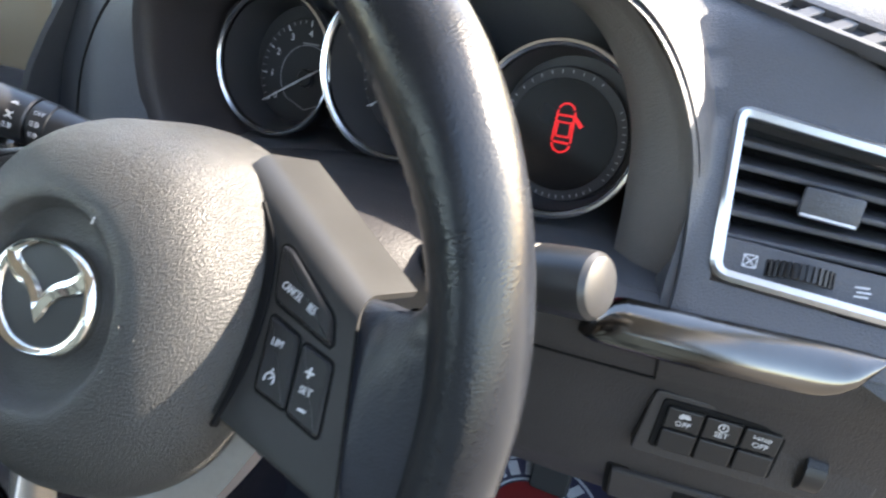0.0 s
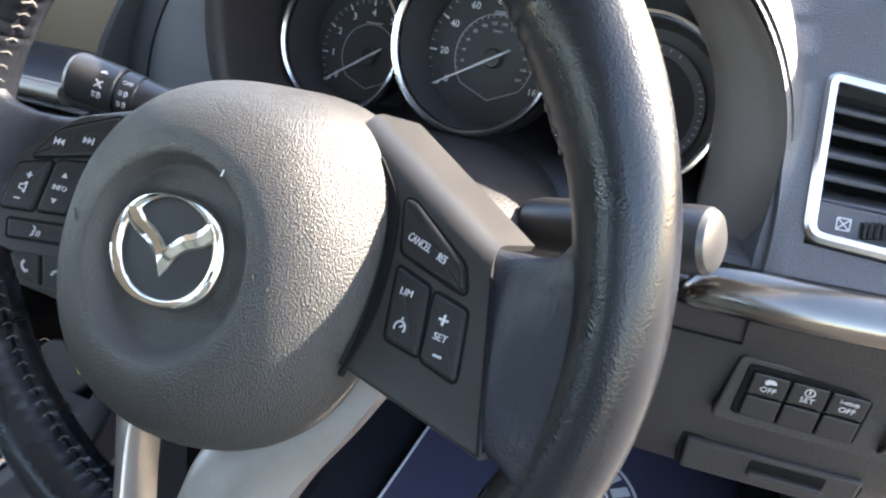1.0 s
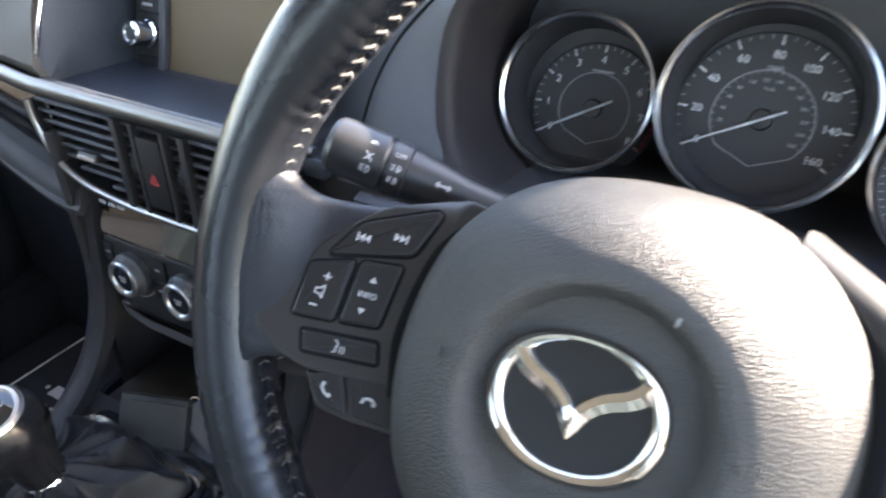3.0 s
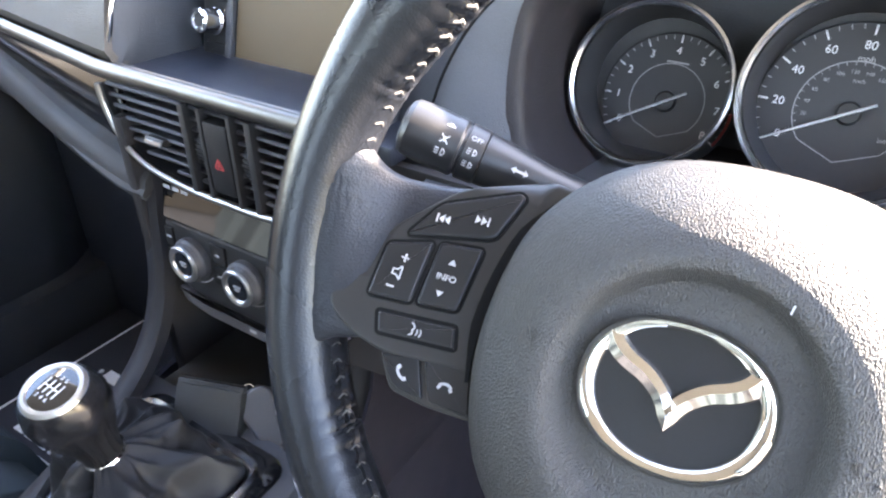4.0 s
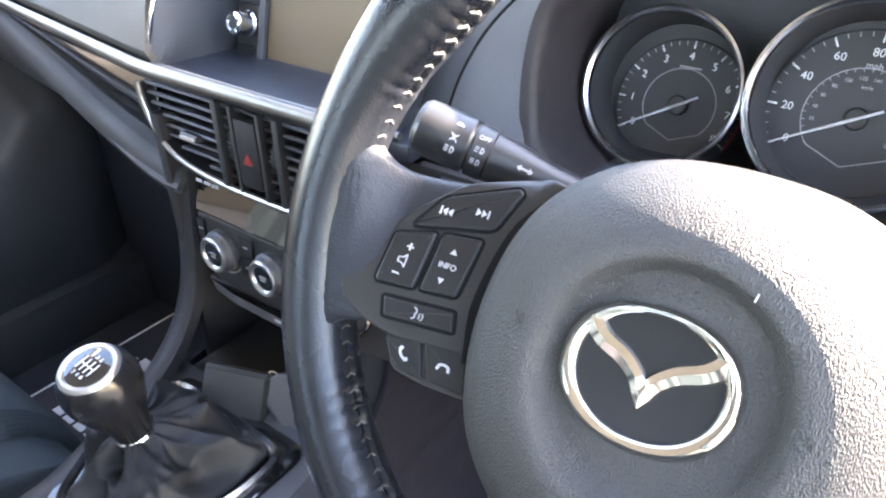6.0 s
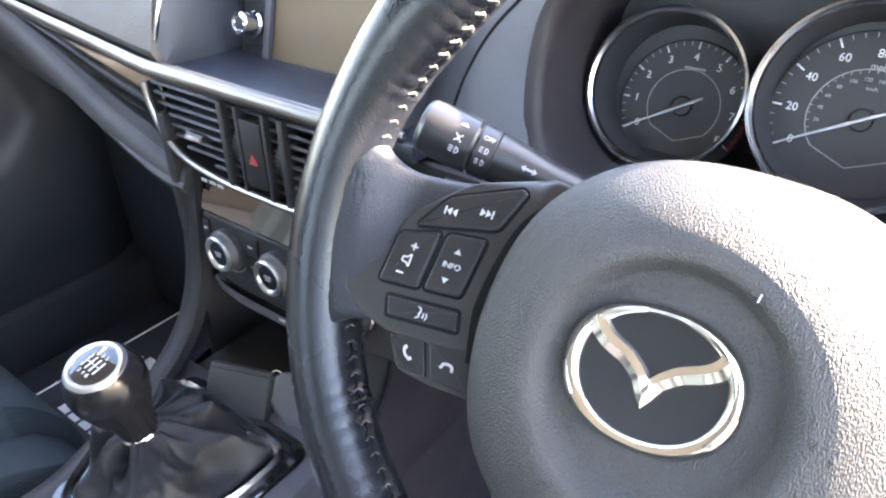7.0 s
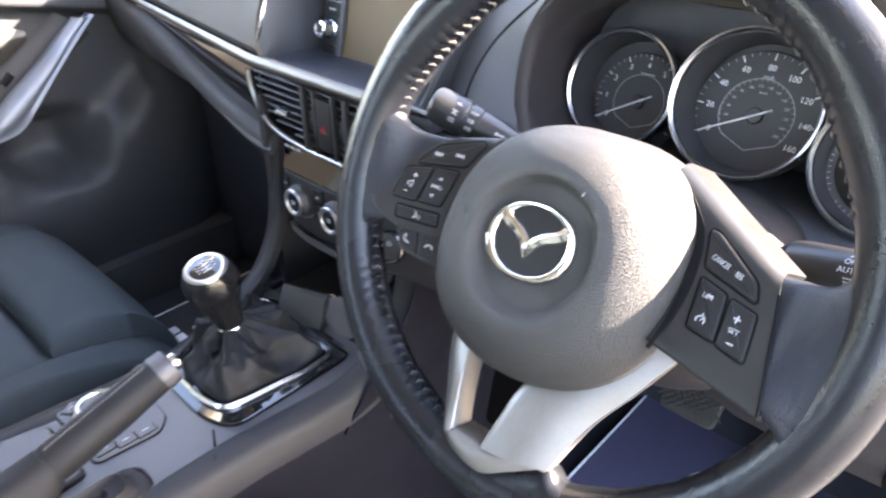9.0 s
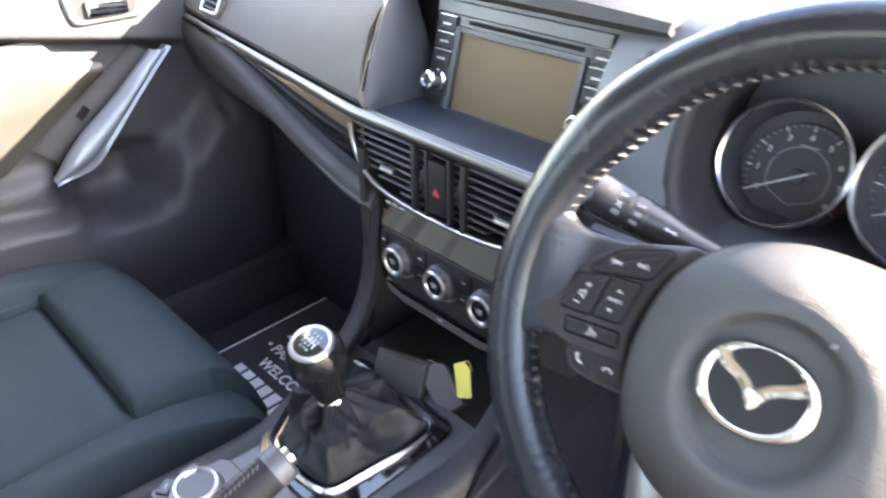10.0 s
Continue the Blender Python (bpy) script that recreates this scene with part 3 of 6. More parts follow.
        mark(joined(bar(0.0034, -0.002, 0.0034, 0.002, 0.0007), tri_r(-0.0026), tri_r(0.0002)), -0.0972, 0.0172, b)
        b = button("button", [(-0.1300, -0.0215), (-0.1300, -0.0005), (-0.1119, 0.0046), (-0.1118, -0.0200)], 0.002, label="volume button")
        mark(joined(bar(-0.0018, 0, 0.0018, 0, 0.0008), bar(0, -0.0018, 0, 0.0018, 0.0008)), -0.1203, -0.0045, b)
        mark(joined(bar(-0.002, -0.0012, -0.002, 0.0012, 0.0006), bar(-0.002, 0.0012, 0, 0.0012, 0.0006), bar(-0.002, -0.0012, 0, -0.0012, 0.0006), bar(0, 0.0012, 0.002, 0.003, 0.0006), bar(0, -0.0012, 0.002, -0.003, 0.0006), bar(0.002, -0.003, 0.002, 0.003, 0.0006)), -0.1215, -0.0105, b)
        mark(bar(-0.0018, 0, 0.0018, 0, 0.0009), -0.1220, -0.0162, b)
        b = button("button", [(-0.1093, 0.0050), (-0.0920, 0.0070), (-0.0931, -0.0178), (-0.1094, -0.0195)], 0.002, label="info button")
        mark(words("INFO", 0.0040), -0.1017, -0.0073, b)
        mark(poly([(-0.0017, -0.0012), (0.0017, -0.0012), (0, 0.0014)]), -0.1015, -0.0011, b)
        mark(poly([(-0.0017, 0.0012), (0.0017, 0.0012), (0, -0.0014)]), -0.1020, -0.0135, b)
        b = button("button", [(-0.1232, -0.0262), (-0.0912, -0.0232), (-0.0885, -0.0311), (-0.1200, -0.0340)], 0.001, lift=0.0014, label="voice button")
        mark(joined(arc(-0.002, 0.0008, 0.0016, -60, 100, 0.0006), arc(-0.002, -0.0015, 0.0013, -100, 60, 0.0006), arc(0.0, -0.001, 0.0015, -50, 50, 0.0005), arc(0.0012, -0.001, 0.0020, -50, 50, 0.0005)), -0.1058, -0.0288, b, 0.0015)
        # phone buttons hang under the panel
        under = part("phone_panel", slab(rounded([(p.x, p.y) for p in to_face(side, [(-0.1170, -0.0400), (-0.0760, -0.0350), (-0.0725, -0.0535), (-0.0925, -0.0540), (-0.1075, -0.0525)])], 0.003, 3), -0.014, -0.0016, 0.001), "satin_black", wheel, m=m)
        for nm, pts in (("answer", [(-0.1155, -0.0412), (-0.1005, -0.0372), (-0.0933, -0.0518), (-0.1060, -0.0513)]), ("hang", [(-0.0987, -0.0368), (-0.0800, -0.0350), (-0.0742, -0.0520), (-0.0908, -0.0517)])):
            o = rounded([(p.x, p.y) for p in to_face(side, pts)], [0.0015, 0.0015, 0.0015, 0.005 if nm == "answer" else 0.0015], 3)
            b = part("button", slab(o, -0.006, 0.0004, 0.0008), "button_black", under, "phone button")
            if nm == "answer":
                mark(moved(joined(arc(0.003, 0.002, 0.0042, 185, 265, 0.0011), bar(-0.0014, 0.0014, -0.0004, 0.0030, 0.0016), bar(0.0020, -0.0026, 0.0036, -0.0016, 0.0016)), pose(-0.001, 0, 0)), -0.1045, -0.0452, b, 0.0005)
            else:
                mark(joined(arc(0, -0.003, 0.0040, 45, 135, 0.0012), bar(-0.0032, -0.0006, -0.0022, -0.0014, 0.0016), bar(0.0032, -0.0006, 0.0022, -0.0014, 0.0016)), -0.0865, -0.0445, b, 0.0005)

# silver lower spoke: two arms that meet in a foot on the rim, round a dark window
RIDGE = {-1: [(-0.038, -0.070, -0.012), (-0.0325, -0.100, 0.004), (-0.0268, -0.122, 0.011), (-0.0205, -0.1445, 0.0155)],
         1: [(0.026, -0.070, -0.012), (0.0118, -0.100, 0.004), (0.0078, -0.122, 0.011), (0.0040, -0.1440, 0.0155)]}
OUTER = {-1: [(-0.072, -0.050, -0.024), (-0.0595, -0.100, -0.012), (-0.0455, -0.1345, -0.004), (-0.0310, -0.1530, 0.0085)],
         1: [(0.090, -0.033, -0.018), (0.071, -0.072, -0.009), (0.0545, -0.102, -0.001), (0.0432, -0.1360, 0.0095)]}
for side in (-1, 1):
    inner, outer = spline(RIDGE[side], 6), spline(OUTER[side], 6)
    rows = []
    for a, b in zip(inner, outer):
        rows.append([a + Vector((side * 0.0015, 0, -0.022)), a + Vector((side * 0.0003, 0, -0.0012)), a + Vector((side * 0.0012, 0, 0))] + [a.lerp(b, f) + Vector((0, 0, 0.0040 * math.sin(math.pi * f))) for f in (0.10, 0.22, 0.38, 0.55, 0.72, 0.88)] + [b, b + Vector((0, 0, -0.012))])
    part("lower_spoke", sheet(rows, 0.0025), "spoke_silver", wheel, "satin silver lower spoke arm", smooth=50)
base = []
toe = spline([(-0.0310, -0.1530, 0.0085), (-0.0165, -0.1575, 0.0140), (0.0060, -0.1595, 0.0155), (0.0235, -0.1490, 0.0150), (0.0432, -0.1360, 0.0095)], 4)
for k, b in enumerate(toe):
    f = k / (len(toe) - 1)
    a = Vector((-0.0205, -0.1445, 0.0155)).lerp(Vector((0.0040, -0.1440, 0.0155)), f)
    base.append([a + Vector((0, 0.0012, -0.022)), a + Vector((0, 0.0003, -0.0012)), a + Vector((0, -0.0012, 0)), a.lerp(b, 0.3) + Vector((0, 0, 0.0022)), a.lerp(b, 0.6) + Vector((0, 0, 0.0026)), a.lerp(b, 0.85) + Vector((0, 0, 0.0014)), b, b + Vector((0, 0, -0.008))])
part("lower_spoke_foot", sheet(base, 0.0025), "spoke_silver", wheel, "satin silver foot of the lower spoke", smooth=50)
part("window_back", slab(rounded([(-0.038, -0.05), (0.030, -0.05), (0.006, -0.150), (-0.024, -0.150)], 0.004), -0.036, -0.028, 0.001), "gap_black", wheel)
# leather flare of the rim under the foot
rings_ = []
for p in spline([(-0.042, -0.1510), (-0.028, -0.1535), (-0.010, -0.1560), (0.007, -0.1555), (0.0235, -0.1470), (0.036, -0.1390), (0.0445, -0.1350), (0.0490, -0.1368), (0.0540, -0.1405), (0.062, -0.1425), (0.070, -0.1410)], 3):
    u, v = p.x, p.y
    mid_v = -math.sqrt(0.168 ** 2 - u * u)
    r0 = v - mid_v
    ring = []
    for k in range(28):
        a = 2 * math.pi * k / 28
        c, s_ = math.cos(a), math.sin(a)
        ring.append((u, mid_v + r0 * math.copysign(abs(c) ** 0.6, c), 0.0140 * math.copysign(abs(s_) ** 0.75, s_)))
    rings_.append(ring)
part("rim_joint", loft(rings_, caps=True), "rim_leather", rim, "leather flare at the lower spoke", smooth=70)

# stitches on the inner side of the rim, each a small chevron
st = tube([(0.0024, -0.0038, 0.0), (0.0007, -0.0014, 0.0009), (0.0, 0, 0.0003), (0.0007, 0.0014, 0.0009), (0.0024, 0.0038, 0.0)], 0.0006, 6)
first = None
for k in range(8, 120):
    a = STITCH * k
    if 172 < a < 198 or a > 258 or a < 22:
        continue
    c, s = math.cos(radians(a)), math.sin(radians(a))
    thumb = sum(math.exp(-(((a - q + 180) % 360 - 180) / 13) ** 2) for q in (35, 145))
    r = RIM - (TUBE * (1 + 0.10 * thumb) * (1 + 0.12 * thumb)) + 0.0004
    q = Matrix(((-s, 0, -c, r * c), (c, 0, -s, r * s), (0, 1, 0, 0.001), (0, 0, 0, 1))) @ pose(0, 0, 0, 0, 0, random.uniform(-6, 6))
    if first is None:
        first = part("stitch", st, "thread", rim, "pale thread stitch", m=q)
    else:
        again(first, q @ (Matrix.Diagonal((0.6, 0.75, 0.6, 1)) if a > 150 else Matrix.Identity(4)))

# ---- steering column ----
column = thing("steering_column", WHEEL @ pose(0, 0, -0.05), "black plastic steering column shroud behind the wheel", "column shroud")
def col_ring(z, w, t, b):
    return [(x * w, (y * t if y > 0 else y * b), z) for x, y in [(math.copysign(abs(math.cos(a)) ** 0.75, math.cos(a)), math.copysign(abs(math.sin(a)) ** 0.75, math.sin(a))) for a in np.linspace(0, 2 * math.pi, 28, endpoint=False)]]
part("shroud", loft([col_ring(0.002, 0.055, 0.020, 0.060), col_ring(-0.006, 0.076, 0.030, 0.072), col_ring(-0.030, 0.102, 0.040, 0.092), col_ring(-0.055, 0.113, 0.044, 0.102), col_ring(-0.08, 0.115, 0.047, 0.108), col_ring(-0.15, 0.100, 0.05, 0.112), col_ring(-0.30, 0.09, 0.05, 0.08)], caps=True), "shroud_dark", column, smooth=60)
part("shroud_joint", tube([(0.1045, -0.004, -0.035), (0.1153, -0.004, -0.08), (0.0955, -0.004, -0.15)], 0.0008, 6), "gap_black", column)

# ---- dashboard ----
def trim_y(x):
    """How far ahead the passenger side of the dashboard face lies."""
    return 0.118 + (0.0 if x > -0.13 else 0.155 * (-0.13 - x))


dash = thing("dashboard", pose(0, 0.3, 0.6), "dark grey soft-grained dashboard with silver trim strip", "dashboard")
DI = pose(0, 0.3, 0.6).inverted()
def dpart(name, bm, material, label="", smooth=40, parent=None):
    return part(name, moved(bm, DI), material, parent or dash, label, smooth)


# passenger pad above the trim
rows = []
for x in np.linspace(-0.70, -0.125, 20).tolist():
    y = trim_y(x)
    rows.append([(x, y + a, b) for a, b in ((0.03, 0.880), (0.006, 0.900), (0.004, 0.908), (0.010, 0.918), (0.024, 0.942), (0.045, 0.968), (0.075, 0.990), (0.12, 1.004), (0.20, 1.010), (0.40, 1.005), (0.62 - y, 0.985))])
    rows[-1] = [(x - 0.45 * max(0, (z - 0.90)) * max(0, (x + 0.35) / 0.225) , yy, z) for x, yy, z in rows[-1]]
dpart("upper_pad", sheet(rows, 0.006), "dash_soft", "brownish grey soft upper pad")
# lower face: gloss band, then a rolled glovebox lid
def band_low(x):
    t = max(0.0, min(1.0, (x + 0.62) / 0.50))
    return 0.889 - 0.076 * t * t * (3 - 2 * t)
rows = []
for x in np.linspace(-0.70, -0.118, 30).tolist():
    y, low = trim_y(x), band_low(x)
    rows.append([(x, y + 0.006, 0.893), (x, y + 0.001, 0.886), (x, y + 0.000, 0.5 * 0.886 + 0.5 * low), (x, y + 0.004, low), (x, y + 0.012, low - 0.004)])
dpart("gloss_band", sheet(rows, 0.004), "gloss_black", "gloss black band under the trim", 60)
rows = []
for x in np.linspace(-0.70, -0.105, 30).tolist():
    y, low = trim_y(x), band_low(x)
    prof = spline([(x, y + 0.012, low + 0.001), (x, y - 0.003, low - 0.008), (x, y - 0.007, low - 0.026), (x, y + 0.000, 0.5 * (low - 0.026) + 0.5 * 0.80), (x, y + 0.014, 0.795), (x, y + 0.045, 0.772), (x, y + 0.10, 0.752), (x, y + 0.3, 0.72)], 4)
    rows.append(prof)
dpart("glovebox_lid", sheet(rows, 0.006), "lid_dark", "dark grey rolled glovebox lid", 70)
dpart("lid_joint", tube([(x, trim_y(x) + 0.028, 0.7825) for x in np.linspace(-0.36, -0.13, 8).tolist()], 0.0012, 6), "gap_black")
dpart("footwell_panel", box(-0.70, -0.10, 0.34, 0.38, 0.30, 0.76, 0.01), "carpet")

# silver trim strip, one bar from the door over the centre
path, rad = [], []
for x in np.linspace(-0.66, 0.118, 40).tolist():
    y = trim_y(x) - 0.001
    path.append((x, y - 0.002, 0.896))
    rad.append(0.0032 + 0.0023 * min(1, max(0, (x + 0.66) / 0.5)))
dpart("silver_trim", tube(path, rad, 14, flat=1.3), "silver_trim", "polished silver trim strip")

# tray under the screen and its cheeks
dpart("tray", box(-0.132, 0.150, 0.122, 0.235, 0.880, 0.8935, 0.003), "tray_blue", "dark blue-grey tray below the screen")
dpart("tray_lip", tube([(-0.128, 0.1265, 0.8965), (0.0, 0.1245, 0.8965), (0.14, 0.1265, 0.8965)], 0.0030, 8), "silver_trim", "thin bright lip of the tray")
for s in (-1, 1):
    rows = []
    for f in np.linspace(0, 1, 8).tolist():
        y = 0.128 + 0.10 * f
        z0, z1 = 0.886, 0.905 + (0.115 if s < 0 else 0.095) * min(1, f * 1.35) ** 0.8
        xo = s * (0.130 + 0.030 * f)
        xi = s * (0.126 - 0.012 * f)
        rows.append([(xi, y, z0), (xi * 0.5 + xo * 0.5 - s * 0.006, y, 0.5 * z0 + 0.5 * z1), (xo, y, z1)])
    dpart("cheek", sheet(rows, 0.004), "cheek_blue", "blue-grey cheek beside the screen")
    if s < 0:
        dpart("piping", tube([(s * (0.130 + 0.030 * f) + s * 0.001, 0.126 + 0.10 * f, 0.906 + 0.115 * min(1, f * 1.35) ** 0.8) for f in np.linspace(0, 1, 9)], 0.0016, 6), "chrome", "thin bright piping")
# hood over the screen and the dash top behind
rows = []
for x in np.linspace(-0.165, 0.165, 14).tolist():
    c = 0.012 * (1 - (x / 0.165) ** 2)
    rows.append([(x, 0.222, 1.006), (x, 0.212, 1.014), (x, 0.216, 1.021 + c * 0.4), (x, 0.24, 1.026 + c), (x, 0.32, 1.026 + c), (x, 0.5, 1.01), (x, 0.8, 0.985)])
dpart("screen_hood", sheet(rows, 0.006), "lid_dark", "dark hood over the screen")
dpart("core", box(-0.66, 0.68, 0.30, 0.60, 0.70, 0.995, 0.02), "dash_hard")

# ---- driver's cowl round the instruments ----
ARCH = [(0.262, 0.846), (0.238, 0.862), (0.2185, 0.885), (0.2095, 0.912), (0.2065, 0.945), (0.2115, 0.978), (0.234, 1.009), (0.290, 1.033), (0.37, 1.040), (0.45, 1.033), (0.515, 1.012), (0.550, 0.984), (0.572, 0.945), (0.579, 0.900), (0.580, 0.845)]
def arch(scale, y, dz=0.0, lean=0.0, left=0.0):
    """The cowl's opening at one depth; it narrows less towards the centre of the car."""
    side = lambda x: scale if x > 0.37 else 1 - (1 - scale) * (0.02 + 0.98 * max(0.0, min(1.0, (x - 0.21) / 0.16)))
    return [(0.37 + (p.x - 0.37) * side(p.x) + left * max(0.0, min(1.0, (0.34 - p.x) / 0.10)), y + lean * (p.y - 0.90), 0.90 + (p.y - 0.90) * scale + dz) for p in spline(ARCH, 5)]
def outer_arch(scale, y, dz, lean, left=0.0):
    """The cowl's outside; on the driver's door side it drops straight back behind the flank."""
    out = []
    for p in spline(ARCH, 5):
        w = max(0.0, min(1.0, (p.x - 0.44) / 0.06, 1.0), min(1.0, (0.275 - p.x) / 0.04))
        w = w * w * (3 - 2 * w)
        k = scale + (1.004 - scale) * w
        out.append((0.37 + (p.x - 0.37) * k + left * max(0.0, min(1.0, (0.34 - p.x) / 0.10)), y + lean * (p.y - 0.90) + 0.012 * w, 0.90 + (p.y - 0.90) * k + dz * (1 - w) - 0.004 * w))
    return out
inside = [arch(0.78, 0.292, 0.0, 0.35), arch(0.80, 0.236, 0.0, 0.35), arch(0.82, 0.202, 0.0, 0.32), arch(0.88, 0.189, 0.0, 0.28), arch(0.95, 0.1815, 0.0, 0.25),
          arch(0.975, 0.1790, 0, 0.24, -0.0008), arch(0.988, 0.1755, 0, 0.22, -0.0028), arch(0.997, 0.1738, 0, 0.22, -0.0055), arch(1.002, 0.1725, 0, 0.22, -0.0095)]
# one skin in two colours: left half painted shaded, door half painted lit
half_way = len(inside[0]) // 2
dpart("cowl_inside", loft([r[:half_way + 1] for r in inside], closed=False), "binnacle_shade", "inside of the cowl, brown darkened to stand in for shade", 60)
dpart("cowl_inside", loft([r[half_way:] for r in inside], closed=False), "cowl_soft", "inside of the cowl by the door, lighter grey painted as lit", 60)
rows = [outer_arch(1.006, 0.172, 0, 0.22, -0.009), outer_arch(1.03, 0.175, 0, 0.22, -0.009), outer_arch(1.06, 0.188, 0, 0.22, -0.009), outer_arch(1.10, 0.222, -0.004, 0.22), outer_arch(1.115, 0.25, -0.01, 0.2), outer_arch(1.12, 0.50, -0.03, 0.0)]
dpart("cowl", loft(rows, closed=False), "cowl_soft", "dark grey cowl round the instruments", 60)
dpart("cowl_floor", sheet([[(x, y, z) for y, z in ((0.13, 0.868), (0.15, 0.874), (0.20, 0.870), (0.25, 0.868), (0.29, 0.872))] for x in np.linspace(0.165, 0.578, 8)], 0.005), "dash_hard")
dpart("cluster_backing", moved(box(-0.20, 0.20, -0.09, 0.10, -0.012, -0.002, 0.004), pose(0.378, 0.312, 0.925, 70)), "dial_black")
# left of the cowl: smooth face running over to the screen unit
FLANK_Z = [0.815, 0.846, 0.855, 0.865, 0.875, 0.885, 0.898, 0.912, 0.928, 0.945, 0.962, 0.978, 0.995, 1.009, 1.018, 1.030, 1.022, 1.0]
FLANK_Y = [0.150, 0.146, 0.1463, 0.148, 0.150, 0.152, 0.157, 0.1625, 0.169, 0.177, 0.185, 0.193, 0.205, 0.219, 0.228, 0.27, 0.40, 0.60]
def flank_edge(z):
    """Where the flank rolls into the cowl."""
    return float(np.interp(z, [0.846, 0.862, 0.885, 0.912, 0.945, 0.978, 1.009, 1.033], [0.2545, 0.2305, 0.2105, 0.2010, 0.1980, 0.2030, 0.2260, 0.2855]))
def flank_bend(x):
    f = (0.2165 - x) / 0.1005
    return -0.005 * math.sin(math.pi * f) + 0.010 * f 
def flank_at(x, z):
    """How far ahead the flank lies at a place."""
    y = float(np.interp(z, FLANK_Z[:15], FLANK_Y[:15]))
    edge = flank_edge(z)
    f = (x - edge) / (0.116 - edge)
    b = max(0.0, 1 - f / 0.5) ** 2
    return (1 - b) * (y + flank_bend(0.2165 - 0.1005 * f)) + b * (0.1735 + 0.22 * (z - 0.90))
rows = []
for f in np.linspace(0, 1, 28).tolist():
    row = []
    for y, z in zip(FLANK_Y, FLANK_Z):
        edge = flank_edge(z)
        lip = 0.1735 + 0.22 * (z - 0.90)
        b = max(0.0, 1 - f / 0.5) ** 2 if z < 1.02 else 0.0
        row.append((edge + (0.116 - edge) * f, (1 - b) * (y + flank_bend(0.2165 - 0.1005 * f)) + b * lip, z))
    rows.append(row)
dpart("cowl_flank", sheet(rows, 0.005), "flank_skylit", "face between cowl and screen, sky sheen painted into its grey", 60)
dpart("crease", tube([(p.x, flank_at(p.x, p.y) - 0.0001, p.y) for p in spline([(0.151, 0.875), (0.1535, 0.905), (0.158, 0.930), (0.168, 0.956), (0.184, 0.978), (0.203, 0.998)], 5)], 0.0011, 6), "gap_black")
dpart("top_sheet", sheet([[(x, y, z) for y, z in ((0.30, 0.998), (0.5, 1.0), (0.86, 0.975))] for x in (-0.72, -0.3, 0.1, 0.4, 0.74)], 0.006), "dash_soft")
# right of the cowl: leaning panel with an opening for the side vent
# its inner edge rises into the cowl's outer flank: crease, foot of the flank, edge of the vent
CREASE = [(0.5810, 0.137, 0.868), (0.5815, 0.1435, 0.8765), (0.5816, 0.1505, 0.884), (0.5800, 0.164, 0.902), (0.5770, 0.1755, 0.9175), (0.5745, 0.1800, 0.935), (0.5680, 0.1840, 0.955), (0.5575, 0.1875, 0.976), (0.5425, 0.1910, 0.9950), (0.5230, 0.1945, 1.0080), (0.490, 0.1975, 1.0225), (0.450, 0.1995, 1.0340)]
FOOT = [(0.5855, 0.1365, 0.868), (0.5858, 0.1430, 0.8765), (0.5858, 0.1505, 0.884), (0.5850, 0.1655, 0.902), (0.5845, 0.1800, 0.918), (0.5825, 0.1975, 0.938), (0.5775, 0.2090, 0.952), (0.5705, 0.2220, 0.968), (0.5595, 0.2350, 0.984), (0.5480, 0.2480, 0.9970), (0.530, 0.2800, 1.0060), (0.510, 0.3300, 1.0110)]
VEDGE = [(0.5980, 0.1351, 0.868), (0.5973, 0.1421, 0.876), (0.5966, 0.1521, 0.884), (0.5959, 0.1671, 0.902), (0.5951, 0.1820, 0.919), (0.5944, 0.1983, 0.939), (0.5937, 0.2101, 0.952), (0.5930, 0.2245, 0.968), (0.5930, 0.2350, 0.9825), (0.5930, 0.2502, 0.994), (0.5930, 0.290, 1.0020), (0.5930, 0.350, 1.0060)]
cr, ft, ve = spline(CREASE, 4), spline(FOOT, 4), spline(VEDGE, 4)
rows = []
for k, (c, f, v) in enumerate(zip(cr, ft, ve)):
    h = max(0.0, min(1.0, (c.z - 0.905) / 0.05))
    bulge = Vector((0.25, -0.35, 0.9)) * 0.0045 * h
    rows.append([c + Vector((-0.0005, 0.010, -0.001)), c + Vector((0, 0.0016, 0)), c + Vector((0.0012, 0, 0.0006)), c.lerp(f, 0.25) + bulge * 0.8, c.lerp(f, 0.5) + bulge, c.lerp(f, 0.75) + bulge * 0.6, f.lerp(v, 0.05) + Vector((0, 0, 0.0004)), f.lerp(v, 0.5), v])
for _ in range(3):
    rows = [rows[0]] + [[(a + 2 * b + c) / 4 for a, b, c in zip(rows[k - 1], rows[k], rows[k + 1])] for k in range(1, len(rows) - 1)] + [rows[-1]]
def wider(k, low=None):
    """Carries one row of the flank on past the vent towards the door."""
    v = rows[k][-1]
    out = [v]
    for x in (0.63, 0.67, 0.705, 0.745):
        z = v.z if low is None else v.z - low * (x - v.x)
        out.append(Vector((x, v.y + 0.06 * (x - v.x) - 0.85 * (v.z - z), z)))
    return out
above = [k for k in range(len(rows)) if rows[k][-1].z > 0.952]
under = [k for k in range(len(rows)) if rows[k][-1].z < 0.8885]
panel = loft(rows, closed=False)
loft([wider(k, 0.12 if n == 0 else None) for n, k in enumerate(above)], closed=False, into=panel)
loft([wider(k, 0.05 if k == under[-1] else None) for k in under], closed=False, into=panel)
bmesh.ops.remove_doubles(panel, verts=panel.verts[:], dist=0.00002)
loft([[Vector((0.7035, y + 0.0063, z)), Vector((0.745, y + 0.0088, z))] for y, z in ((0.150, 0.8815), (0.190, 0.930), (0.2115, 0.9535))], closed=False, into=panel)
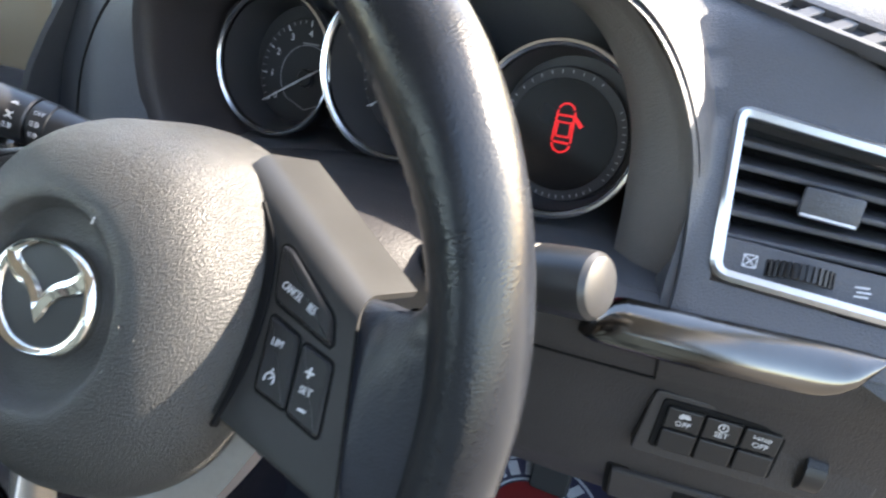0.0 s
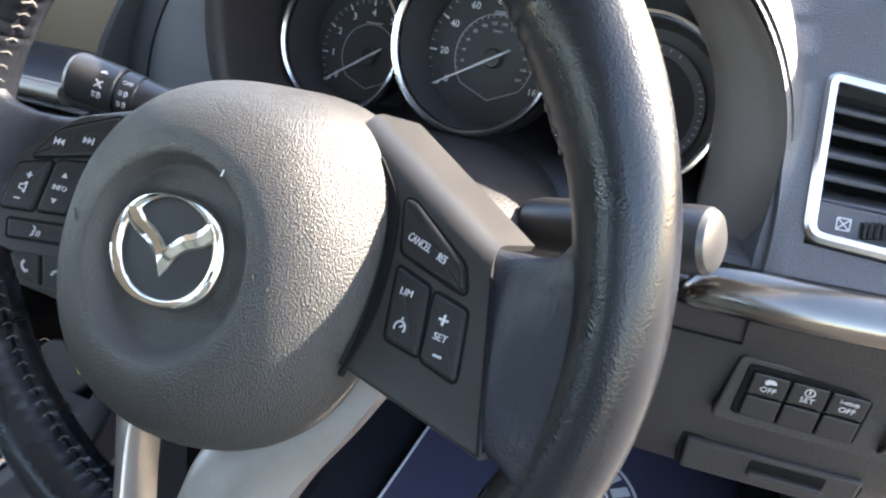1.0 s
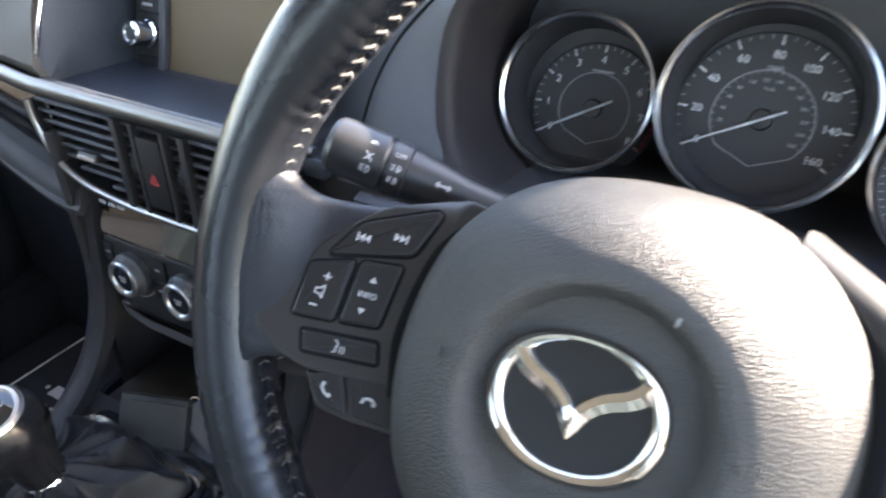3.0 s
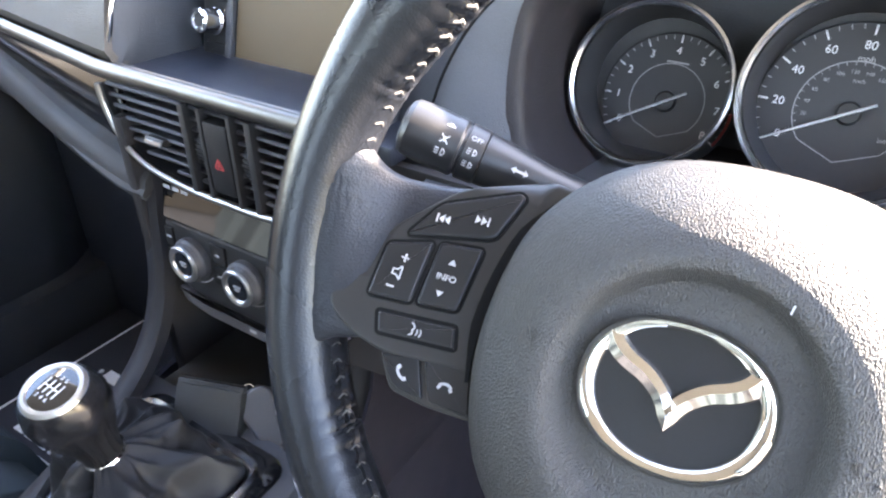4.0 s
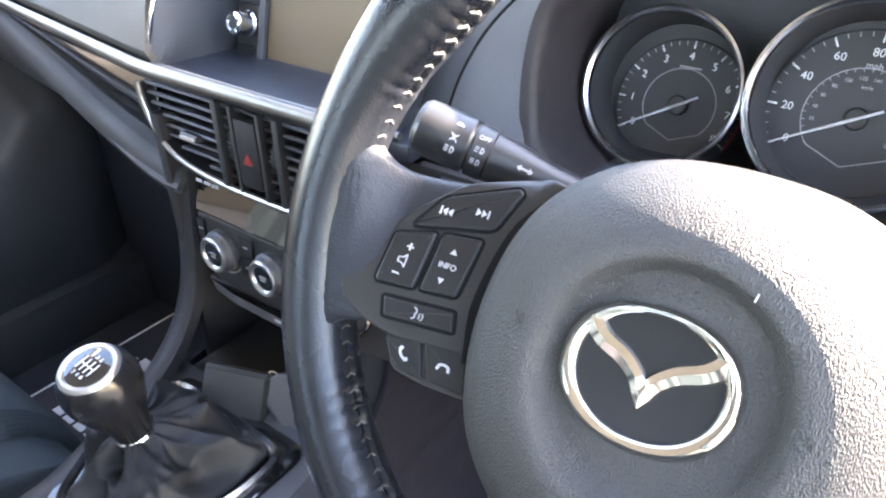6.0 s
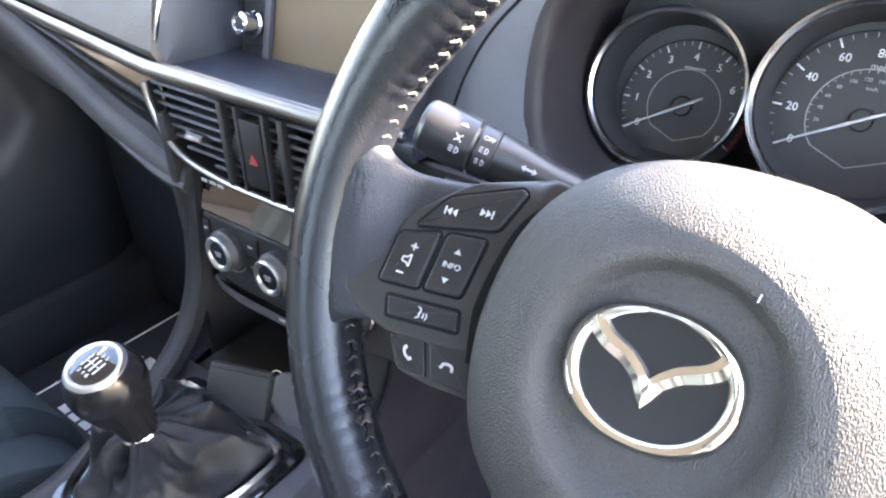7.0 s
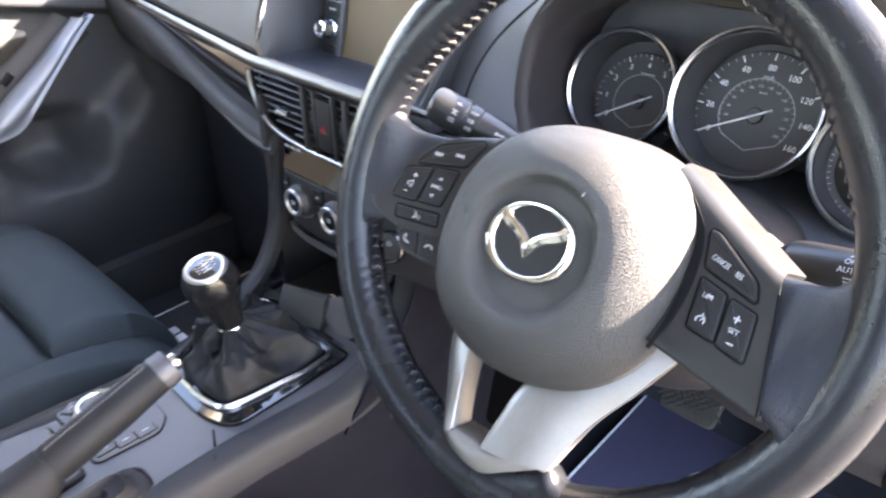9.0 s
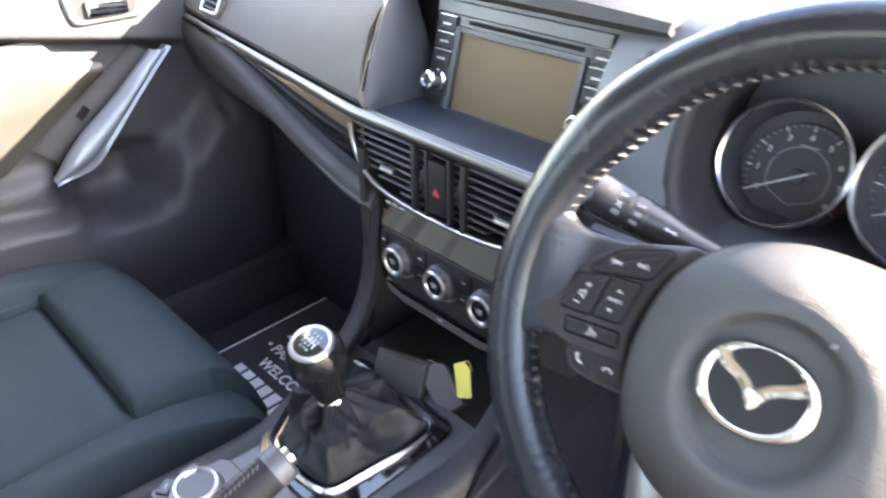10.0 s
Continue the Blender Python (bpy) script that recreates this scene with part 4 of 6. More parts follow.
bmesh.ops.recalc_face_normals(panel, faces=panel.faces[:])
bmesh.ops.solidify(panel, geom=panel.faces[:], thickness=0.004)
vp = dpart("vent_panel", panel, "dash_hard", "grey panel round the side vent", 60)
# silver strip under the side vent
rows = []
for k, x in enumerate(np.linspace(0.5415, 0.678, 26).tolist()):
    f = (x - 0.5415) / 0.1365
    low = 0.8535 + 0.001 * f + 0.0225 * max(0.0, (f - 0.80) / 0.20) ** 2.0
    top = 0.8770 - 0.019 * max(0.0, 1 - f / 0.16) ** 2
    y = 0.1335 + 0.012 * f * f
    mid, h = 0.5 * (low + top), max(0.0004, 0.5 * (top - low))
    rows.append([(x, y - 0.011 * min(1, h / 0.008) * math.cos(b) + 0.35 * h * math.sin(b), mid + h * math.sin(b)) for b in np.linspace(-1.75, 1.75, 14).tolist()])
dpart("driver_trim", sheet(rows, 0.002), "smoked_trim", "polished silver trim strip", 60)
# knee panel under it
rows = []
for x in np.linspace(0.13, 0.74, 16).tolist():
    d = 0.025 * ((x - 0.45) / 0.29) ** 2 if x > 0.45 else 0
    w = max(0.0, min(1.0, (0.46 - x) / 0.08))          # beside the column it has no roll and leans in under the shroud
    shape = zip((0.150, 0.140, 0.136, 0.140, 0.142, 0.143, 0.150, 0.165, 0.20, 0.30, 0.45), (0.138, 0.139, 0.141, 0.144, 0.146, 0.154, 0.172, 0.190, 0.22, 0.31, 0.45), (0.874, 0.862, 0.846, 0.828, 0.824, 0.79, 0.735, 0.70, 0.675, 0.66, 0.65))
    rows.append([(x, y0 + (y1 - y0) * w + d, z) for y0, y1, z in shape])
dpart("knee_panel", sheet(rows, 0.006), "knee_dark", "dark grey lower knee panel")
dpart("panel_joint", tube([(0.47, 0.1388, 0.826), (0.583, 0.1455, 0.826), (0.583, 0.140, 0.846)], 0.0009, 6), "gap_black")

# ---- centre stack and console ----
console = thing("centre_console", pose(0, -0.1, 0.30), "grey centre console with gloss black gear surround", "console")
CI = pose(0, -0.1, 0.30).inverted()
def cpart(name, bm, material, label="", smooth=40, parent=None):
    return part(name, moved(bm, CI), material, parent or console, label, smooth)


def rail_at(s, y):
    """Half width of the console to the middle of its side rail."""
    if s > 0:
        return float(np.interp(y, [-0.60, -0.26, -0.10, 0.02, 0.075, 0.13], [0.098, 0.098, 0.104, 0.122, 0.122, 0.122]))
    return float(np.interp(y, [-0.60, -0.32, -0.26, -0.195, -0.10, -0.05, 0.02, 0.075, 0.13], [0.100, 0.094, 0.089, 0.081, 0.070, 0.078, 0.099, 0.112, 0.122]))


for s in (-1, 1):
    spine = spline([(s * rail_at(s, y), y, z - (0.004 if s < 0 and y < 0.03 else 0)) for y, z in ((0.130, 0.845), (0.118, 0.78), (0.105, 0.70), (0.075, 0.650), (0.02, 0.626), (-0.05, 0.620), (-0.10, 0.618), (-0.195, 0.617), (-0.26, 0.616), (-0.32, 0.616), (-0.60, 0.616))], 6)
    rows = []
    for i, p in enumerate(spine):
        t = (spine[min(i + 1, len(spine) - 1)] - spine[max(i - 1, 0)]).normalized()
        up = Vector((0, t.z, -t.y)).normalized()
        rows.append([p + Vector((-s * 0.016, 0, 0)) - up * 0.012, p + Vector((-s * 0.016, 0, 0)), p + Vector((-s * 0.010, 0, 0)) + up * 0.003, p + Vector((s * 0.006, 0, 0)) + up * 0.001, p + Vector((s * 0.014, 0, 0)) - up * 0.010, p + Vector((s * 0.018, 0, 0)) - up * 0.035])
    cpart("rail", sheet(rows, 0.004), "rail_dark", "grey side rail sweeping down from the dashboard", 60)
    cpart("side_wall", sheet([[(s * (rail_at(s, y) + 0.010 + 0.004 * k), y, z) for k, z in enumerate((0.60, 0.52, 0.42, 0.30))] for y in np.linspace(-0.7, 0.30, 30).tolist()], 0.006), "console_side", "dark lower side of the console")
    cpart("stack_wall", box(s * 0.118 - 0.006, s * 0.118 + 0.006, 0.11, 0.36, 0.30, 0.86, 0.003), "shroud_dark")
# smooth cheek between the rail and the driver's footwell
rows = []
for z in np.linspace(0.575, 0.770, 16).tolist():
    front = float(np.interp(z, [0.575, 0.600, 0.626, 0.650, 0.70, 0.78], [0.0, 0.01, 0.030, 0.062, 0.098, 0.116]))
    rows.append([(0.1345 + 0.007 * min(1.0, (z - 0.575) / 0.035), front + (0.33 - front) * f, z) for f in (0.0, 0.02, 0.2, 0.5, 1.0)])
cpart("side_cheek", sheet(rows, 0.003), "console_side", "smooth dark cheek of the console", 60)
edge_ys = np.linspace(-0.70, 0.078, 24).tolist()
cpart("top", slab([(-rail_at(-1, y) + 0.003, y) for y in reversed(edge_ys)] + [(rail_at(1, y) - 0.003, y) for y in edge_ys], 0.585, 0.613, 0.001), "console_grey", "grey console top")
cpart("bin_floor", box(-0.112, 0.112, 0.07, 0.30, 0.57, 0.600, 0.004), "rubber", "dark bin floor under the controls")
cpart("bin_back", box(-0.112, 0.112, 0.27, 0.30, 0.59, 0.70, 0.004), "gap_black")
cpart("gear_surround", slab(rounded([(-0.088, 0.066), (0.078, 0.066), (0.078, -0.092), (0.040, -0.106), (-0.046, -0.104), (-0.072, -0.072), (-0.080, -0.03)], 0.02), 0.611, 0.617, 0.002), "gloss_black", "gloss black gear surround")
# armrest lid, flush in the console with a dark gap round it
cpart("armrest_gap", slab(rounded([(-0.092, -0.66), (0.044, -0.66), (0.028, -0.214), (-0.064, -0.214), (-0.088, -0.325)], 0.010), 0.600, 0.6145, 0.0005), "gap_black")
cpart("armrest", slab(rounded([(-0.089, -0.657), (0.041, -0.657), (0.025, -0.217), (-0.062, -0.217), (-0.085, -0.325)], 0.008), 0.600, 0.6205, 0.003), "console_grey", "padded grey armrest lid")
cpart("console_joint", tube(spline([(0.062, -0.106, 0.6135), (0.086, -0.118, 0.6165), (0.100, -0.126, 0.6195), (0.1125, -0.136, 0.609), (0.1175, -0.145, 0.585)], 4), 0.0010, 6), "gap_black")

# ---- instruments ----
def gauge(name, x, y, z, r, dial_dx, dial_r, label, dial_dy=-0.004, deep=0.031, size=1.0):
    g = thing(name, pose(x, y, z, 70), label, "gauge", "instruments in the cowl")
    part("ring", lathe([(r - 0.0044, -0.001), (r - 0.0042, 0.0012), (r - 0.0025, 0.0030), (r - 0.0008, 0.0026), (r, 0.0), (r - 0.0002, -0.004)], 64), "ring_chrome", g, "chrome ring")
    part("barrel", lathe([(r - 0.0048, -0.003), (r - 0.0065, -0.6 * deep), (r - 0.0075, -deep - 0.003), (0.0, -deep - 0.005)], 56), "dial_black", g, "black tapered barrel")
    d = part("dial", moved(lathe([(dial_r, -0.002), (dial_r, 0.0), (dial_r - 0.0008, 0.0006), (0.0, 0.0006)], 56), pose(dial_dx, dial_dy, -deep) @ Matrix.Diagonal((size, size, 1, 1))), "dial_black", g, "black dial face")
    return g, d, pose(dial_dx, dial_dy, 0.001 - deep) @ Matrix.Diagonal((size, size, 1, 1))


def ticks(dial, base, n, a0, a1, r0, r1, w, material="needle_white"):
    """Radial strokes, one object each on a shared mesh."""
    one = None
    for i in range(n + 1):
        a = a0 + (a1 - a0) * i / n
        q = base @ pose(0, 0, 0, 0, 0, a)
        if one is None:
            one = part("tick", bar(r0, 0, r1, 0, w, 0.0002), material, dial, m=q, smooth=0)
        else:
            again(one, q)


def numeral(dial, base, text, a, r, size, material="needle_white"):
    c = Vector((r * math.cos(radians(a)), r * math.sin(radians(a)), 0))
    part("numeral", moved(words(text, size, 0.0002), base @ pose(c.x, c.y, 0)), material, dial, smooth=0)


def needle(g, base, a, length):
    n = part("needle", moved(loft([[(-0.014, -0.0007, 0), (-0.014, 0.0007, 0), (-0.014, 0.0, 0.0012)], [(0, -0.0010, 0), (0, 0.0010, 0), (0, 0.0, 0.0016)], [(length, -0.0004, 0), (length, 0.0004, 0), (length, 0, 0.0008)]], caps=True), base @ pose(0, 0, 0.004, 0, 0, a)), "needle_white", g, "white needle", smooth=0)
    part("needle_hub", moved(lathe([(0.0065, 0), (0.0065, 0.003), (0.0055, 0.0042), (0.0, 0.0044)], 32), base), "satin_black", g)


def inner_ring(dial, base, r):
    """Thin grey line: most of a circle, closed by a shallow V below."""
    part("inner_line", moved(arc(0, 0, r, -42, 222, 0.0005, 0.0002, 40), base), "print_grey", dial, smooth=0)
    c, s = r * math.cos(radians(42)), -r * math.sin(radians(42))
    part("inner_line", moved(joined(bar(-c, s, 0, -r * 0.98, 0.0005, 0.0002), bar(c, s, 0, -r * 0.98, 0.0005, 0.0002)), base), "print_grey", dial, smooth=0)


g, d, b = gauge("rev_counter", 0.2650, 0.2445, 0.9215, 0.0535, 0.0060, 0.0425, "black rev counter dial with white numerals in chrome ring", -0.0085, 0.036, 1.07)
ticks(d, b, 8, 211, -31, 0.0365, 0.0410, 0.0009)
ticks(d, b, 32, 211, -31, 0.0385, 0.0410, 0.0005, "print_grey")
for k in range(9):
    numeral(d, b, str(k), 211 - 30.25 * k, 0.0315, 0.0068)
part("red_zone", moved(arc(0, 0, 0.0405, -31, 0, 0.0016, 0.0002), b @ pose(0, 0, 0.0004)), "print_red", d, "red limit zone")
part("caption", moved(bar(-0.007, 0, 0.007, 0, 0.0011, 0.0002), b @ pose(0.001, 0.0245, 0)), "print_grey", d, smooth=0)
inner_ring(d, b, 0.0235)
needle(g, b, 211, 0.041)

g, d, b = gauge("speedometer", 0.3800, 0.2315, 0.9375, 0.0600, -0.0005, 0.0500, "black speedometer dial with white numerals in chrome ring", -0.0058, 0.044, 1.06)
ticks(d, b, 8, 209, -29, 0.0430, 0.0485, 0.0010)
ticks(d, b, 32, 209, -29, 0.0460, 0.0485, 0.0005, "print_grey")
for k in range(9):
    numeral(d, b, str(20 * k), 209 - 29.75 * k, 0.0372, 0.0066)
part("caption", moved(words("mph", 0.0050, 0.0002), b @ pose(0, 0.0300, 0)), "print_white", d, smooth=0)
inner_ring(d, b, 0.0285)
ticks(d, b, 26, 209, -29, 0.0265, 0.0280, 0.0004, "print_grey")
for k in range(13):
    numeral(d, b, str(20 * (k + 1)), 209 - 18.4 * (k + 1), 0.0228, 0.0030, "print_grey")
part("caption", moved(words("km/h", 0.0030, 0.0002), b @ pose(0, 0.0178, 0)), "print_grey", d, smooth=0)
needle(g, b, 209, 0.0475)

g, d, b = gauge("display_gauge", 0.4920, 0.2174, 0.9230, 0.0525, -0.003, 0.0420, "black round display with red open-door warning symbol")
ticks(d, b, 12, 230, 310, 0.0380, 0.0400, 0.0006, "print_grey")
ticks(d, b, 10, 150, 215, 0.0380, 0.0400, 0.0006, "print_grey")
ticks(d, b, 10, -35, 30, 0.0380, 0.0400, 0.0006, "print_grey")
ticks(d, b, 8, 60, 140, 0.0380, 0.0400, 0.0006, "print_grey")
part("display_glass", moved(slab([(0.035 * math.cos(t), 0.035 * math.sin(t)) for t in np.linspace(0, 2 * math.pi, 40, endpoint=False)], 0, 0.0006, 0.0002), b), "display_black", d)
icon = joined(arc(0, 0.0085, 0.0052, 20, 160, 0.0011), bar(-0.0055, 0.009, -0.0060, -0.010, 0.0012), bar(0.0055, 0.009, 0.0060, -0.010, 0.0012), arc(0, -0.0105, 0.0060, 190, 350, 0.0011),
              bar(-0.005, 0.0062, 0.005, 0.0062, 0.0012), bar(-0.0045, 0.0020, 0.0045, 0.0020, 0.0010), bar(-0.0042, 0.0028, -0.0042, -0.0065, 0.0009), bar(0.0042, 0.0028, 0.0042, -0.0065, 0.0009),
              bar(-0.0045, -0.0068, 0.0045, -0.0068, 0.0010), bar(-0.005, -0.0105, 0.005, -0.0105, 0.0014), bar(0.0055, 0.0060, 0.0112, 0.0005, 0.0026))
part("door_symbol", moved(icon, b @ pose(0.001, 0.006, 0.0012)), "red_light", d, "glowing red open-door symbol", smooth=0)

# ---- screen unit ----
UNIT = pose(0.004, 0.212, 0.932, 75)
unit = thing("infotainment_unit", UNIT, "black dashboard screen unit with side buttons and knobs", "car radio")
part("bezel", slab(rounded([(-0.116, -0.050), (0.118, -0.050), (0.122, 0.082), (-0.116, 0.082)], 0.008), -0.03, 0.0, 0.002), "satin_black", unit, "satin black bezel")
part("screen", slab(rounded([(-0.0735, -0.040), (0.0735, -0.040), (0.0735, 0.0385), (-0.0735, 0.0385)], 0.001), 0.0, 0.0012, 0.0004), "screen_glass", unit, "dark switched-off screen")
for x0, y0, x1, y1 in ((-0.079, -0.046, -0.079, 0.045), (0.079, -0.046, 0.079, 0.045), (-0.082, -0.0435, 0.082, -0.0435), (-0.082, 0.0425, 0.082, 0.0425)):
    o = [(x0 - 0.0035, y0), (x1 + 0.0035, y0), (x1 + 0.0035, y1), (x0 - 0.0035, y1)] if x0 == x1 else [(x0, y0 - 0.003), (x1, y0 - 0.003), (x1, y0 + 0.003), (x0, y0 + 0.003)]
    part("screen_frame", slab(o, 0.0, 0.0055 if x0 == x1 else 0.0048, 0.001), "dash_hard", unit)
part("slot_bar", slab(rounded([(-0.112, 0.056), (0.105, 0.056), (0.105, 0.070), (-0.112, 0.070)], 0.002), 0.0, 0.006, 0.0015), "console_grey", unit, "grey bar over the screen")
part("disc_slot", slab(rounded([(-0.07, 0.0485), (0.075, 0.0485), (0.075, 0.053), (-0.07, 0.053)], 0.001), 0.0, 0.0004, 0.0001), "gap_black", unit)
for sx in (-1, 1):
    for k, y in enumerate((0.046, 0.028, 0.010) if sx < 0 else (0.048, 0.030, 0.012)):
        bt = part("button", slab(rounded([(sx * 0.097 - 0.0125, y - 0.0080), (sx * 0.097 + 0.0125, y - 0.0080), (sx * 0.097 + 0.0125, y + 0.0080), (sx * 0.097 - 0.0125, y + 0.0080)], 0.001), 0.0, 0.004, 0.0012), "button_black", unit)
        part("caption", bar(sx * 0.097 - 0.006, y - 0.001, sx * 0.097 + 0.006, y - 0.001, 0.0022, 0.0042), "print_grey", bt, smooth=0)
        part("edge_line", bar(sx * 0.097 - 0.0115, y + 0.0078, sx * 0.097 + 0.0115, y + 0.0078, 0.0010, 0.0036), "silver_satin", bt, smooth=0)
    kn = part("knob", moved(lathe([(0.0120, 0.0), (0.0118, 0.006), (0.0105, 0.008), (0.0100, 0.021), (0.0092, 0.0225), (0.0070, 0.0228), (0.0066, 0.0215), (0.0, 0.0212)], 32), pose(sx * 0.096, -0.014, 0.0)), "chrome", unit, "silver knob")
    part("knob_cap", moved(lathe([(0.0066, 0.0), (0.0, 0.0003)], 24), pose(sx * 0.096, -0.014, 0.0214)), "satin_black", kn)
    part("button", slab(rounded([(sx * 0.097 - 0.0125, -0.042), (sx * 0.097 + 0.0125, -0.042), (sx * 0.097 + 0.0125, -0.031), (sx * 0.097 - 0.0125, -0.031)], 0.001), 0.0, 0.003, 0.001), "button_black", unit)
part("hood_line", tube([(-0.04, 0.0865, 0.006), (0.0, 0.0875, 0.006), (0.045, 0.0865, 0.006)], 0.0022, 8), "chrome", unit, "bright line over the screen")

def ribs(owner, places, bm):
    """Ribs of a thumb wheel, one object each on a shared mesh."""
    one = None
    for q in places:
        if one is None:
            one = part("rib", bm, "button_black", owner, m=q, smooth=0)
        else:
            again(one, q)


# ---- centre vents with hazard switch ----
vents = thing("centre_air_vent", pose(0, 0.118, 0.85), "twin slatted centre air vents with chrome lower lip", "air vent")
VI = pose(0, 0.118, 0.85).inverted()
def vpart(name, bm, material, label="", parent=None, smooth=40):
    return part(name, moved(bm, VI), material, parent or vents, label, smooth)
lip2 = [(-0.1345, 0.884), (-0.1325, 0.866), (-0.1240, 0.846), (-0.1080, 0.829), (-0.080, 0.819), (-0.035, 0.8140), (0, 0.8135), (0.035, 0.8140), (0.080, 0.819), (0.1080, 0.829), (0.1240, 0.846), (0.1325, 0.866), (0.1345, 0.884)]
lip = [(x, 0.113, z) for x, z in lip2]
vpart("chrome_lip", tube(spline(lip, 5), 0.0030, 10, up=(0, 1, 0)), "lip_chrome", "satin chrome lip")
vpart("recess", sheet([[(x * f, 0.150 + (0 if f == 1 else 0.0), z) for f in (1.0,)] + [(x * 0.99, 0.118, z)] + [(x, 0.116, z)] for x, z in [(p.x, p.y) for p in spline(lip2, 3)]], 0.002), "gap_black")
vpart("back", box(-0.132, 0.132, 0.147, 0.153, 0.812, 0.89, 0), "gap_black")
def lip_x(z):
    for (x0, z0), (x1, z1) in zip(lip2, lip2[1:6]):
        if z1 <= z <= z0:
            return x0 + (x1 - x0) * (z0 - z) / (z0 - z1)
    return -0.03
for k in range(8):
    z = 0.8815 - 0.0086 * k
    xl = lip_x(z - 0.004) + 0.003
    if xl > -0.04:
        continue
    for s in (-1, 1):
        x0, x1 = sorted((s * xl, s * 0.0345))
        vpart("slat", moved(box(x0, x1, -0.012, 0.012, -0.0015, 0.0015, 0.001, 1), pose(0, 0.128, z, -14)), "dash_hard")
for s in (-1, 1):
    t = vpart("slider_tab", moved(box(-0.011, 0.011, -0.012, 0.006, -0.003, 0.003, 0.0015), pose(s * 0.080 + 0.006, 0.122, 0.8465, -14)), "satin_black")
    vpart("tab_edge", moved(box(-0.0095, 0.0095, -0.0135, -0.0118, -0.0028, 0.0005, 0.0005, 1), pose(s * 0.080 + 0.006, 0.122, 0.8465, -14)), "silver_satin", "bright edge of the slider tab")
    vpart("divider", box(s * 0.0345 - 0.003, s * 0.0345 + 0.003, 0.111, 0.150, 0.8145, 0.888, 0.001), "satin_black")
    vpart("divider", box(s * 0.0155 - 0.0018, s * 0.0155 + 0.0018, 0.111, 0.150, 0.8145, 0.888, 0.0008), "satin_black")
    wh = moved(lathe([(0.021, -0.004), (0.022, -0.003), (0.022, 0.003), (0.021, 0.004)], 28), pose(s * 0.025, 0.1365, 0.850, 0, 90, 0))
    tw = vpart("thumb_wheel", wh, "button_black", "ribbed thumb wheel")
    ribs(tw, [VI @ pose(s * 0.025, 0.1365, 0.850, a, 0, 0) for a in range(30, 160, 9)], box(-0.0038, 0.0038, -0.0008, 0.0008, 0.0212, 0.0228, 0))
hz = vpart("hazard_switch", box(-0.0125, 0.0125, 0.1105, 0.13, 0.8225, 0.880, 0.003), "button_black", "hazard warning switch")
vpart("triangle", moved(joined(bar(-0.0045, -0.0035, 0.0045, -0.0035, 0.0012), bar(-0.0045, -0.0035, 0, 0.0045, 0.0012), bar(0.0045, -0.0035, 0, 0.0045, 0.0012), poly([(-0.002, -0.002), (0.002, -0.002), (0, 0.0018)])), pose(0, 0.1102, 0.848, 90)), "print_red", "red triangle", hz, 0)

# ---- climate controls ----
CLIM = pose(0, 0.1175, 0.735, 88)
clim = thing("climate_panel", CLIM, "gloss black climate panel with three silver-ringed dials", "climate controls")
part("upper_panel", slab(rounded([(-0.104, 0.080), (-0.100, 0.034), (0.100, 0.034), (0.104, 0.080)], 0.004), -0.02, 0.0, 0.002), "gloss_black", clim, "gloss black upper panel", m=pose(0, 0.034, 0, -15) @ pose(0, -0.034, 0))
part("lower_panel", slab(rounded([(-0.100, 0.0335), (-0.092, -0.030), (-0.06, -0.038), (0.06, -0.038), (0.092, -0.030), (0.100, 0.0335)], 0.006), -0.02, -0.001, 0.002), "satin_black", clim, "satin black lower panel")
part("lower_strip", slab(rounded([(-0.094, -0.033), (-0.062, -0.0395), (0.062, -0.0395), (0.094, -0.033), (0.086, -0.047), (0.058, -0.053), (-0.058, -0.053), (-0.086, -0.047)], 0.004), -0.02, 0.002, 0.002), "console_grey", clim)
part("caption", moved(bar(-0.004, 0, 0.004, 0, 0.003), pose(0.0, -0.046, 0.0021)), "print_grey", clim, smooth=0)
for x in (-0.0655, 0.0, 0.0655):
    kb = part("dial_knob", moved(lathe([(0.0200, 0.0), (0.0200, 0.006), (0.0185, 0.008), (0.0176, 0.0115), (0.0170, 0.0125), (0.0105, 0.0128), (0.0100, 0.0118), (0.0, 0.0118)], 48), pose(x, 0.004, -0.001)), "dash_hard", clim, "black dial")
    part("knob_ring", moved(lathe([(0.0170, 0.0), (0.0168, 0.0014), (0.0155, 0.0024), (0.0128, 0.0018), (0.0115, 0.0)], 48), pose(x, 0.004, 0.0115)), "silver_satin", kb, "silver ring")
    part("knob_window", moved(lathe([(0.0119, 0.0), (0.0, 0.0004)], 32), pose(x, 0.004, 0.0118)), "gloss_black", kb)
    part("symbol", moved(joined(bar(-0.004, 0.0015, 0.004, 0.0015, 0.0012), bar(-0.003, -0.0015, 0.003, -0.0015, 0.0012)), pose(x, 0.004, 0.0124)), "print_grey", kb, smooth=0)
    part("arc_line", moved(arc(0, 0, 0.0235, 215, 325, 0.0008), pose(x, 0.004, -0.0008)), "print_grey", clim, smooth=0)
for x in (-0.0935, -0.0328, 0.0328, 0.0935):
    for y in (0.018, -0.003):
        w = 0.009 if abs(x) < 0.05 else 0.005
        bt = part("button", slab(rounded([(x - w, y - 0.0095), (x + w, y - 0.0095), (x + w, y + 0.0095), (x - w, y + 0.0095)], 0.001), -0.001, 0.0012, 0.0006), "button_black", clim)
        part("symbol", moved(bar(-0.0028, 0, 0.0028, 0, 0.0016), pose(x, y, 0.0013)), "print_grey", bt, smooth=0)
